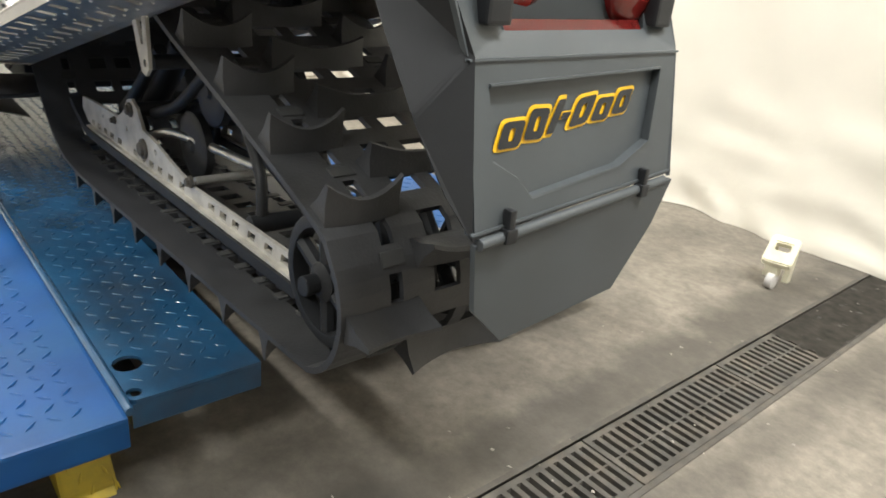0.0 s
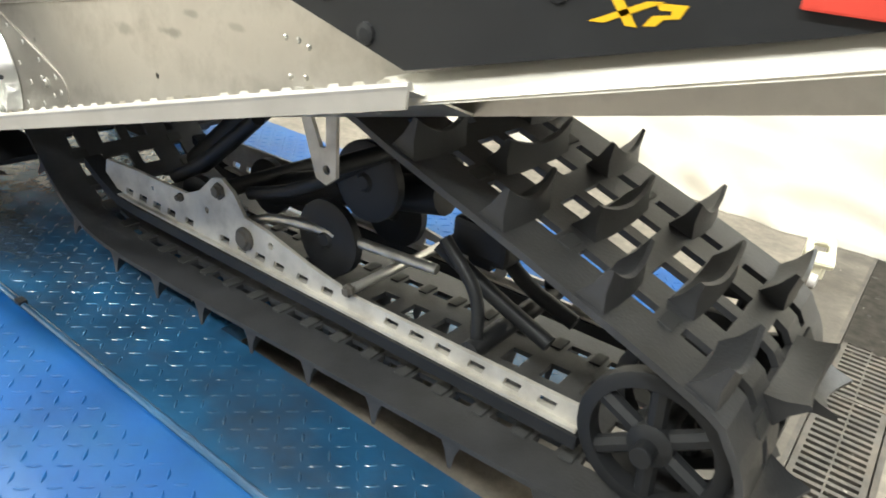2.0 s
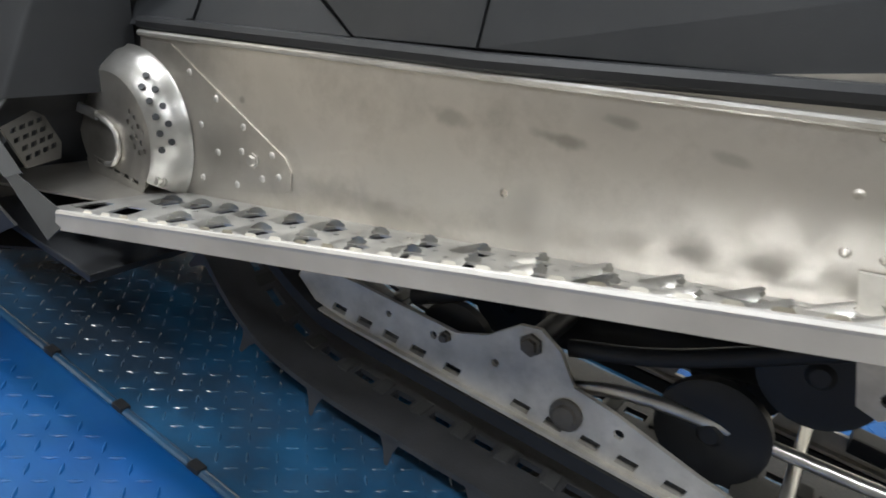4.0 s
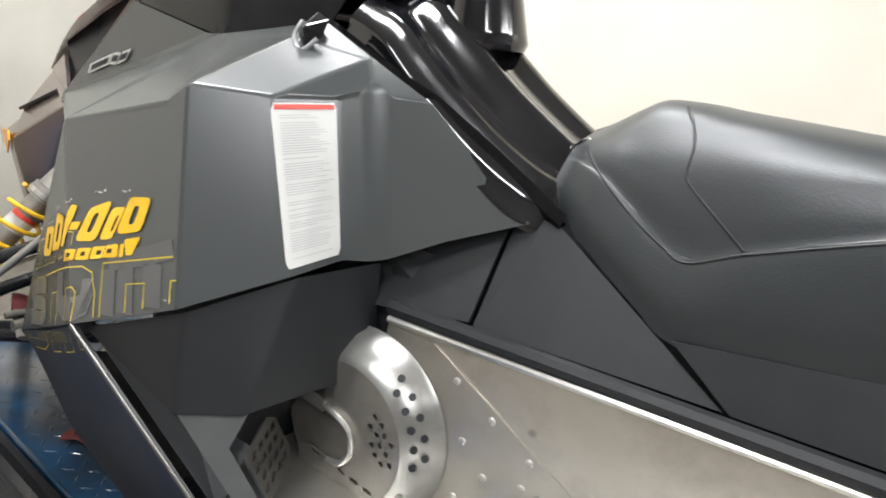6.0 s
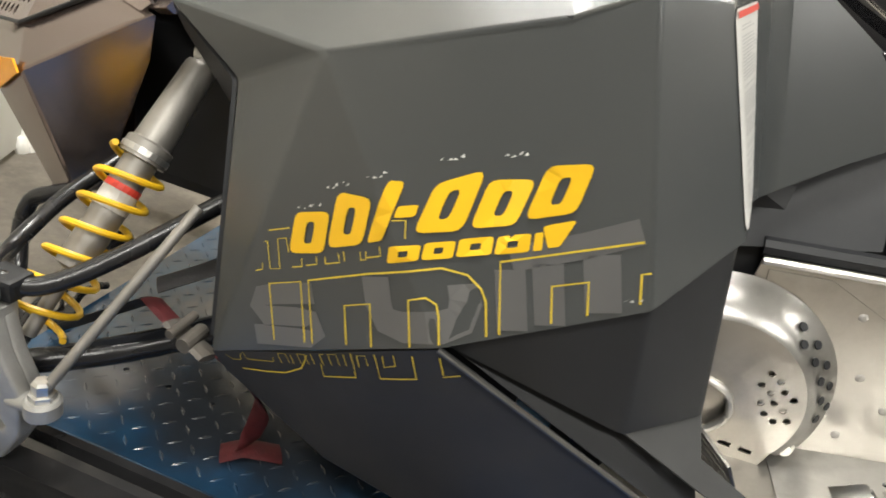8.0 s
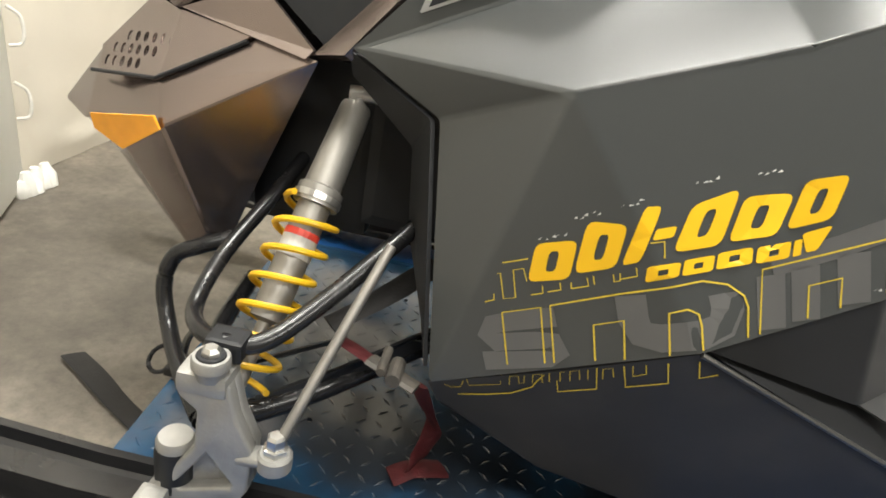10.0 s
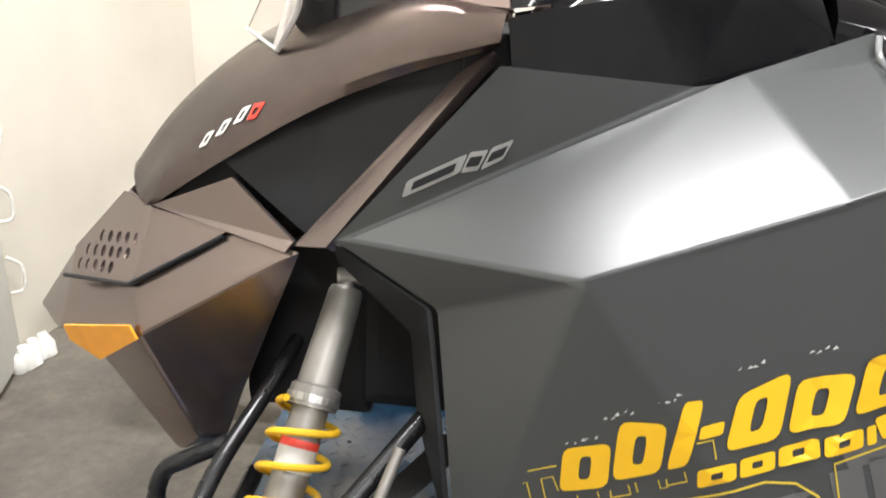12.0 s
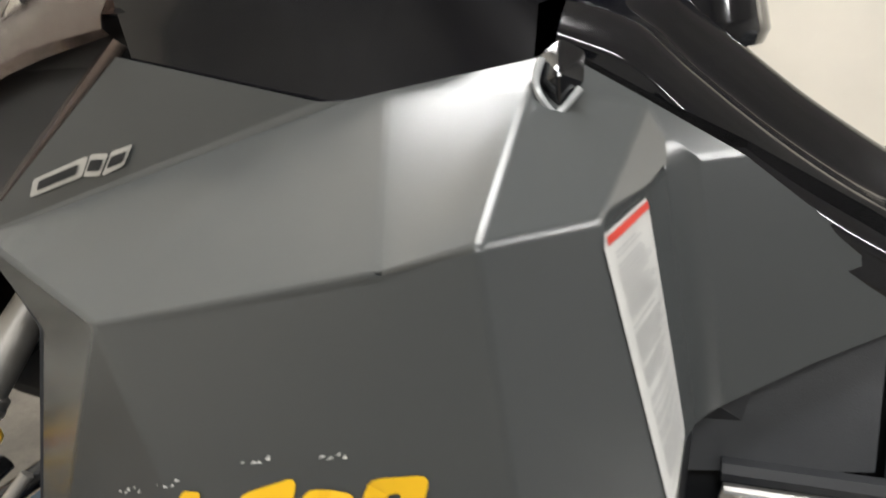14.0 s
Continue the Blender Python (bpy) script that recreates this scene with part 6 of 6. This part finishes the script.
def stroke(pts, w):
    """The outline of a thin line through pts."""
    a, b = [], []
    for i, p in enumerate(pts):
        q, r = pts[max(i - 1, 0)], pts[min(i + 1, len(pts) - 1)]
        dx, dy = r[0] - q[0], r[1] - q[1]
        d = math.hypot(dx, dy)
        nx, ny = -dy / d * w / 2, dx / d * w / 2
        a.append((p[0] + nx, p[1] + ny))
        b.append((p[0] - nx, p[1] - ny))
    return a + b[::-1]


def shrink(quad, fu, fv):
    cx, cy = sum(p[0] for p in quad) / 4, sum(p[1] for p in quad) / 4
    (ax, ay), (bx, by), (c_x, c_y), (dx, dy) = quad
    u = ((bx + c_x - ax - dx) / 2, (by + c_y - ay - dy) / 2)
    v = ((c_x + dx - ax - bx) / 2, (c_y + dy - ay - by) / 2)
    return [(cx + su * u[0] * fu / 2 + sv * v[0] * fv / 2, cy + su * u[1] * fu / 2 + sv * v[1] * fv / 2) for su, sv in ((-1, -1), (1, -1), (1, 1), (-1, 1))]


def rounded(quad, r=0.22):
    out = []
    for i in range(4):
        p, q, s = quad[i - 1], quad[i], quad[(i + 1) % 4]
        for k in range(4):
            t = k / 3
            a = (q[0] + (p[0] - q[0]) * r, q[1] + (p[1] - q[1]) * r)
            b = (q[0] + (s[0] - q[0]) * r, q[1] + (s[1] - q[1]) * r)
            out.append(((1 - t) ** 2 * a[0] + 2 * t * (1 - t) * q[0] + t * t * b[0], (1 - t) ** 2 * a[1] + 2 * t * (1 - t) * q[1] + t * t * b[1]))
    return out


DN = Vector((-0.118, -0.967, 0.226))
DX_, DY_ = Vector((0.920, -0.021, 0.390)), Vector((-0.373, 0.254, 0.892))
DO = Vector((0.290, -0.422, 0.439)) + DN * 0.012


def on_decal(u, v):
    return DO + DX_ * u + DY_ * v


MARK = {
    "s": [(-0.0018, -0.0004), (0.0424, -0.0008), (0.0572, 0.0390), (0.0143, 0.0400)],
    "k": [(0.0475, 0.0043), (0.0894, 0.0072), (0.1071, 0.0489), (0.0693, 0.0572)],
    "i": [(0.0945, 0.0086), (0.1129, 0.0109), (0.1406, 0.0618), (0.1244, 0.0640)],
    "h": [(0.1268, 0.0306), (0.1465, 0.0308), (0.1514, 0.0411), (0.1318, 0.0408)],
    "d": [(0.1438, 0.0162), (0.1878, 0.0161), (0.2127, 0.0670), (0.1674, 0.0581)],
    "o": [(0.1945, 0.0177), (0.2360, 0.0191), (0.2561, 0.0560), (0.2146, 0.0581)],
    "p": [(0.2439, 0.0232), (0.2857, 0.0264), (0.3045, 0.0649), (0.2663, 0.0663)],
}
for key, quad in MARK.items():
    holes = [rounded(shrink(quad, 0.24, 0.52), 0.3)] if key in "skdop" else []
    lay_on("yellow_mark", [rounded(quad, 0.2)] + holes, 0.0016, side, -DN, on_decal, M_YEL)
WORD = [
    [(0.1147, -0.0104), (0.1465, -0.0078), (0.1506, 0.0059), (0.1191, 0.0055)],
    [(0.1493, -0.0078), (0.1779, -0.0069), (0.1820, 0.0080), (0.1539, 0.0072)],
    [(0.1806, -0.0064), (0.2129, -0.0049), (0.2162, 0.0104), (0.1852, 0.0092)],
    [(0.2156, -0.0048), (0.2455, -0.0038), (0.2491, 0.0121), (0.2200, 0.0103)],
    [(0.2486, -0.0034), (0.2559, -0.0031), (0.2590, 0.0124), (0.2517, 0.0118)],
    [(0.2609, -0.0014), (0.2708, -0.0007), (0.2867, 0.0207), (0.2586, 0.0173)],
]
for k, quad in enumerate(WORD):
    holes = [rounded(shrink(quad, 0.3, 0.36), 0.2)] if k < 4 else []
    lay_on("yellow_mark", [rounded(quad, 0.16)] + holes, 0.0016, side, -DN, on_decal, M_YEL)
LINES = [
    [(-0.0403, -0.0931), (-0.0354, -0.0323), (0.0078, -0.0294), (0.0018, -0.0928)],
    [(0.0121, -0.0927), (0.0181, -0.0279), (0.0912, -0.0202), (0.1673, -0.0154), (0.1901, -0.0223), (0.2026, -0.0341), (0.2054, -0.0459), (0.2026, -0.0773)],
    [(0.0553, -0.0915), (0.0594, -0.0518), (0.0900, -0.0488), (0.0852, -0.0913)],
    [(0.1289, -0.0883), (0.1332, -0.0437), (0.1511, -0.0413), (0.1603, -0.0474), (0.1616, -0.0592), (0.1600, -0.0840)],
    [(0.2137, -0.0757), (0.2212, -0.0112), (0.3374, -0.0010)],
    [(0.2584, -0.0671), (0.2617, -0.0345), (0.2919, -0.0322), (0.2886, -0.0614)],
    [(0.3313, -0.0533), (0.3341, -0.0276), (0.3416, -0.0273)],
]
FINE = [
    [(-0.0523, -0.0189), (-0.0417, -0.0173), (-0.0406, -0.0107)],
    [(-0.0330, 0.0114), (-0.0291, 0.0121), (-0.0309, -0.0168), (-0.0174, -0.0164), (-0.0145, 0.0140), (-0.0032, 0.0147), (-0.0021, 0.0005)],
    [(-0.0249, 0.0229), (0.0034, 0.0247)],
    [(-0.0003, -0.0147), (0.0128, -0.0139), (0.0135, -0.0057)],
    [(0.0184, -0.0128), (0.0321, -0.0115), (0.0323, -0.0039)],
    [(0.0427, -0.0115), (0.0437, -0.0044)],
    [(0.0428, -0.0111), (0.0604, -0.0096), (0.0602, -0.0008)],
    [(0.0665, -0.0086), (0.0668, 0.0006)],
    [(0.0861, 0.0005), (0.0860, -0.0073), (0.0919, -0.0067), (0.0928, 0.0010)],
    [(0.0929, -0.0050), (0.1086, -0.0033), (0.1087, 0.0053)],
    [(0.1247, 0.0284), (0.1379, 0.0279), (0.1359, 0.0119)],
    [(0.0957, 0.0298), (0.0955, 0.0213)],
]
LOW = [
    [(-0.1117, -0.1364), (-0.0773, -0.1372), (-0.0459, -0.1356), (-0.0202, -0.1274), (-0.0017, -0.1080), (0.0017, -0.1006)],
    [(0.0120, -0.1029), (0.0085, -0.1343), (0.0511, -0.1309), (0.0559, -0.1014)],
    [(0.0835, -0.1011), (0.0819, -0.1288), (0.1248, -0.1246), (0.1269, -0.0992)],
    [(0.1563, -0.0984), (0.1550, -0.1195), (0.1727, -0.1162)],
    [(-0.1118, -0.1096), (-0.0431, -0.1067)],
]
LOW_FINE = [
    [(-0.1221, -0.1170), (-0.1159, -0.1232), (-0.1041, -0.1231), (-0.0970, -0.1132)],
    [(-0.0921, -0.1108), (-0.0929, -0.1212), (-0.0553, -0.1216), (-0.0503, -0.1073)],
    [(-0.0449, -0.1228), (-0.0406, -0.1085), (-0.0307, -0.1085), (-0.0332, -0.1215), (-0.0277, -0.1215), (-0.0239, -0.1085)],
    [(-0.0179, -0.1214), (-0.0140, -0.1074), (-0.0044, -0.1074), (-0.0063, -0.1214)],
    [(0.0016, -0.1202), (0.0043, -0.1063)],
    [(0.0135, -0.1201), (0.0163, -0.1052), (0.0214, -0.1052)],
    [(0.0244, -0.1195), (0.0270, -0.1046), (0.0371, -0.1041), (0.0352, -0.1183)],
    [(0.0440, -0.1177), (0.0462, -0.1036)],
    [(0.0598, -0.1176), (0.0617, -0.1042), (0.0720, -0.1032), (0.0712, -0.1154)],
    [(0.0924, -0.1017), (0.0909, -0.1148), (0.1045, -0.1120), (0.1057, -0.1001)],
]
GHOSTS = [
    ([(0.0212, -0.0409), (-0.0284, -0.0430), (-0.0504, -0.0459), (-0.0578, -0.0570), (-0.0495, -0.0669), (-0.0034, -0.0673), (0.0172, -0.0698), (0.0205, -0.0793), (0.0078, -0.0870), (-0.0667, -0.0882)], 0.022),
    ([(0.0992, -0.0227), (0.0992, -0.0481), (0.1050, -0.0638), (0.1227, -0.0697), (0.1623, -0.0684), (0.1805, -0.0623), (0.1871, -0.0457), (0.1862, -0.0300)], 0.03),
    ([(0.2283, -0.0182), (0.2252, -0.0726)], 0.026),
    ([(0.2599, -0.0149), (0.2571, -0.0690)], 0.026),
    ([(0.3036, -0.0097), (0.3016, -0.0597)], 0.03),
    ([(0.2298, -0.0095), (0.2911, -0.0013), (0.3365, 0.0078)], 0.022),
]
for lines, width, target in ((LINES, 0.0019, side), (FINE, 0.0013, side), (LOW, 0.0016, belly), (LOW_FINE, 0.0011, belly)):
    for ln in lines:
        lay_on("outline_mark", [stroke(ln, width)], 0.0012, target, -DN, on_decal, M_YLINE)
for ln, width in GHOSTS:
    lay_on("pale_graphic", [stroke(ln, width)], 0.0006, side, -DN, on_decal, M_GHOST)
for u, v, n in ((0.055, 0.060, 5), (0.103, 0.066, 4), (0.172, 0.076, 4), (0.226, 0.075, 4), (0.018, 0.043, 5), (0.242, 0.030, 3), (0.318, -0.052, 3)):
    for k in range(n):
        a, b = u + 0.006 * k + random.uniform(-0.002, 0.002), v + 0.0008 * k + random.uniform(-0.002, 0.002)
        lay_on("paint_scuff", [[(a, b), (a + random.uniform(0.002, 0.006), b + random.uniform(-0.001, 0.0015)), (a + random.uniform(0.001, 0.005), b + random.uniform(0.0015, 0.003))]], 0.0014, side, -DN, on_decal, M_WHITE)

# warning label on the side panel
QA, QB, QC, QD = Vector((0.608, -0.3335, 0.7490)), Vector((0.628, -0.2515, 0.7555)), Vector((0.6995, -0.2665, 0.5885)), Vector((0.6925, -0.3435, 0.5775))
LN = (QB - QA).cross(QD - QA).normalized()
LN = LN if LN.dot(Vector((1, -1, 0.3))) > 0 else -LN


def on_label(u, v):
    """u across, v down the label."""
    return (QA * (1 - u) + QB * u) * (1 - v) + (QD * (1 - u) + QC * u) * v


bm = bmesh.new()
side_tree = tree_of(side)
rows = []
for j in range(25):
    v = j / 24
    rows.append([])
    for i in range(11):
        u = i / 10
        if j in (0, 24):
            u = 0.04 + u * 0.92
        o = on_label(u, v)
        hit = side_tree.ray_cast(o + LN * 0.1, -LN, 0.3)
        rows[-1].append(bm.verts.new((hit[0] if hit[0] is not None else o) + LN * 0.0014))
for a, b in zip(rows, rows[1:]):
    for k in range(10):
        bm.faces.new((a[k], a[k + 1], b[k + 1], b[k]))
lab = part("warning_label", bm, M_WHITE, side, "white warning label with a red heading", smooth=True)


def label_bars(name, bars, material, lift):
    bm = bmesh.new()
    for u0, u1, v0, v1 in bars:
        n = 3
        lo = [bm.verts.new(on_label(u0 + (u1 - u0) * k / n, v0)) for k in range(n + 1)]
        hi = [bm.verts.new(on_label(u0 + (u1 - u0) * k / n, v1)) for k in range(n + 1)]
        for k in range(n):
            bm.faces.new((lo[k], lo[k + 1], hi[k + 1], hi[k]))
    tree = tree_of(lab)
    for v in bm.verts:
        hit = tree.ray_cast(v.co + LN * 0.1, -LN, 0.3)
        v.co = (hit[0] if hit[0] is not None else v.co) + LN * lift
    return part(name, bm, material, lab)


label_bars("red_heading", [(0.04, 0.96, 0.012, 0.042)], M_RED, 0.0012)
bars, v = [], 0.075
while v < 0.95:
    if random.random() > 0.16:
        bars.append((0.10, random.uniform(0.55, 0.92), v, v + 0.0055))
    v += 0.0155
tagged(label_bars("fine_print", bars, M_TEXTG, 0.0012), kind="stuff")

# silver badge
xzp = lambda x, z: (x, -0.28, z)
for q in ([(0.114, 0.659), (0.171, 0.689), (0.178, 0.709), (0.119, 0.677)], [(0.172, 0.689), (0.189, 0.693), (0.198, 0.714), (0.180, 0.710)], [(0.191, 0.693), (0.213, 0.706), (0.222, 0.726), (0.201, 0.716)]):
    bad = lay_on("silver_badge", [rounded(q, 0.12)], 0.0026, side, (0, 1, 0), xzp, M_SILV, sled, "silver badge on the side panel")
    lay_on("badge_bar", [rounded(shrink(q, 0.72, 0.5), 0.1)], 0.0036, side, (0, 1, 0), xzp, M_DARK, sled)
for k in range(3):
    x, z = -0.142 + 0.024 * k, 0.672 + 0.0165 * k
    lay_on("hood_mark", [rounded([(x, z), (x + 0.013, z + 0.006), (x + 0.022, z + 0.024), (x + 0.009, z + 0.018)], 0.15), rounded(shrink([(x, z), (x + 0.013, z + 0.006), (x + 0.022, z + 0.024), (x + 0.009, z + 0.018)], 0.3, 0.5), 0.2)], 0.0016, hood, (0, 1, 0), xzp, M_WHITE)
x, z = -0.075, 0.712
lay_on("hood_mark", [[(x, z), (x + 0.012, z + 0.004), (x + 0.022, z + 0.022), (x + 0.006, z + 0.018)], shrink([(x, z), (x + 0.012, z + 0.004), (x + 0.022, z + 0.022), (x + 0.006, z + 0.018)], 0.4, 0.4)], 0.0016, hood, (0, 1, 0), xzp, M_RED)

# yellow mark on the tunnel cover
for q in ([(2.190, 0.706), (2.204, 0.707), (2.250, 0.729), (2.236, 0.7275)], [(2.205, 0.727), (2.216, 0.727), (2.232, 0.708), (2.222, 0.7075)], [(2.236, 0.7095), (2.246, 0.711), (2.251, 0.7165), (2.263, 0.719), (2.268, 0.729), (2.243, 0.7275), (2.247, 0.7225), (2.256, 0.7235), (2.256, 0.7205), (2.242, 0.718)]):
    lay_on("yellow_mark", [q], 0.0012, cover, (0, 1, 0), xzp, M_YEL)

# raised outline mark on the flap
def on_badge(u, v):
    y, z = -0.122 + u * 0.80, 0.487 + v * 0.66 + u * 0.015
    return (flap_x(y, z) + 0.02, y, z)


for key, quad in MARK.items():
    holes = [rounded(shrink(quad, 0.22, 0.46), 0.3)] if key in "skdop" else []
    lay_on("yellow_outline", [rounded(shrink(quad, 1.22, 1.20), 0.2)], 0.0012, badge_plate, (-1, 0, 0), on_badge, M_YEL, flap)
    lay_on("dark_mark", [rounded(shrink(quad, 0.98, 0.98), 0.2)] + holes, 0.0032, badge_plate, (-1, 0, 0), on_badge, M_DARK, flap)


# ---- loose things round the machine ----
def ratchet_strap():
    st = thing("ratchet_strap", "red and black ratchet strap tying the machine to the deck", "strap")
    for pts, mt, w in (
        ([(0.085, -0.345, 0.262), (0.105, -0.357, 0.264), (0.13, -0.365, 0.258)], M_STRAP, 0.014),
        ([(0.195, -0.375, 0.245), (0.208, -0.315, 0.165), (0.224, -0.292, 0.11), (0.212, -0.285, 0.05), (0.200, -0.288, 0.014)], M_STRAP, 0.014),
        ([(0.176, -0.302, 0.010), (0.200, -0.288, 0.018), (0.222, -0.280, 0.020), (0.250, -0.262, 0.010)], M_STRAP, 0.022),
        ([(-0.20, -0.20, 0.012), (-0.08, -0.27, 0.12), (0.085, -0.345, 0.262)], M_STRAPB, 0.016),
        ([(0.06, -0.30, 0.25), (0.12, -0.25, 0.28), (0.18, -0.18, 0.31)], M_STRAPB, 0.022),
    ):
        bm = bmesh.new()
        tube(bm, pts, w, 10, 8, flat=0.22)
        part("webbing", bm, mt, st, smooth=True)
    bm = bmesh.new()
    tube(bm, [(0.13, -0.365, 0.258), (0.195, -0.385, 0.245)], 0.017, 8, straight=True, flat=0.3)
    cyl(bm, (0.165, -0.395, 0.255), (0.165, -0.355, 0.255), 0.010, 12)
    cyl(bm, (0.15, -0.40, 0.268), (0.15, -0.35, 0.268), 0.006, 12)
    part("ratchet", bm, M_IRON, st)


ratchet_strap()
hook = thing("tie_down_ring", "black steel tie-down ring and hook on the deck edge", "hook")
bm = bmesh.new()
ring_pts = [(-0.250 - 0.020 * math.cos(a), -0.165 + 0.022 * math.sin(a), 0.014 + 0.012 * math.sin(a)) for a in (2 * math.pi * k / 16 for k in range(17))]
tube(bm, ring_pts, 0.004, 8, straight=True)
part("ring", bm, M_ARM, hook, smooth=True)
bm = bmesh.new()
box(bm, -0.235, -0.205, -0.19, -0.14, 0.0005, 0.016, 0.004)
part("bracket", bm, M_ARM, hook)
bm = bmesh.new()
tube(bm, [(-0.225, -0.14, 0.012), (-0.232, -0.11, 0.020), (-0.236, -0.075, 0.016), (-0.228, -0.05, 0.010)], 0.007, 8, 5)
part("hook_arm", bm, M_ARM, hook, smooth=True)
belt2 = thing("loose_strap", "flat black strap lying off the front of the lift", "strap")
bm = bmesh.new()
tube(bm, [(-0.522, -0.005, FLOOR + 0.0035), (-0.45, -0.052, FLOOR + 0.005), (-0.37, -0.105, FLOOR + 0.0035), (-0.27, -0.165, FLOOR + 0.0035)], 0.028, 12, 6, flat=0.11)
part("webbing", bm, M_STRAPB, belt2)


def dolly():
    """A small tilted plastic frame on one clear caster, its back edge on two short legs."""
    d = thing("dolly", "small cream plastic dolly with a caster by the wall", "dolly")
    out = [(-0.036, -0.062), (0.036, -0.062), (0.042, -0.05), (0.042, 0.055), (0.034, 0.066), (-0.034, 0.066), (-0.042, 0.055), (-0.042, -0.05)]
    bm = sheet(out, [slot(0.0, 0.014, 0.044, 0.036)], 0.022, pose(2.277, 1.455, -0.070, 24, 0, 14))
    bmesh.ops.bevel(bm, geom=[e for e in bm.edges if e.calc_face_angle(0) > 0.6], offset=0.004, segments=2, affect="EDGES")
    part("dolly_body", bm, M_CREAM, d, smooth=True)
    bm = bmesh.new()
    box(bm, 2.276, 2.300, 1.402, 1.432, -0.125, -0.088, 0.004)
    part("caster_fork", bm, M_CREAM, d)
    bm = bmesh.new()
    lathe(bm, (2.276, 1.412, FLOOR + 0.0262), (2.300, 1.412, FLOOR + 0.0262), [(0, 0.018), (0.1, 0.026), (0.9, 0.026), (1, 0.018)], 20)
    part("caster_wheel", bm, M_EDGE, d, "pale clear plastic caster wheel", smooth=True)
    for x in (2.235, 2.296):
        bm = bmesh.new()
        box(bm, x - 0.009, x + 0.009, 1.492, 1.516, FLOOR, -0.052, 0.004)
        part("rear_leg", bm, M_CREAM, d)


dolly()


def tarp_screen():
    t = thing("tarp_screen", "white tarp screen with rope loops along its edge", "screen")
    a, b = Vector((-0.62, -0.45, 0)), Vector((-1.09, 0.63, 0))
    bm = bmesh.new()
    g = []
    d = (b - a).normalized()
    n = Vector((d.y, -d.x, 0))
    for i in range(31):
        row = []
        for j in range(31):
            u, v = i / 30, j / 30
            p = a.lerp(b, u) + n * (0.012 * noise.noise((u * 4, v * 3, 3.3)))
            row.append(bm.verts.new((p.x - 0.10 * v * 0.3, p.y, FLOOR + 0.02 + v * 1.9)))
        g.append(row)
    for i in range(30):
        for j in range(30):
            bm.faces.new((g[i][j], g[i + 1][j], g[i + 1][j + 1], g[i][j + 1]))
    bmesh.ops.solidify(bm, geom=bm.faces[:], thickness=0.006)
    part("tarp", bm, M_TARP, t, smooth=True)
    for z in (0.05, 0.25, 0.45, 0.65, 0.85):
        bm = bmesh.new()
        tube(bm, [(b.x + 0.01, b.y - 0.01, z), (b.x + 0.035, b.y + 0.01, z + 0.01), (b.x + 0.03, b.y + 0.02, z + 0.07), (b.x + 0.005, b.y, z + 0.1)], 0.005, 8, 6)
        part("rope_loop", bm, M_ROPE, t, smooth=True)
    for k in range(6):
        bm = bmesh.new()
        lathe(bm, (b.x + 0.03 + 0.01 * (k % 3), b.y - 0.05 + 0.02 * k, FLOOR), (b.x + 0.03, b.y - 0.05 + 0.02 * k, FLOOR + 0.05 + 0.02 * (k % 2)), [(0, 0.018), (0.5, 0.024), (1, 0.012)], 9)
        part("gathered_hem", bm, M_TARP, t, smooth=True)


tarp_screen()
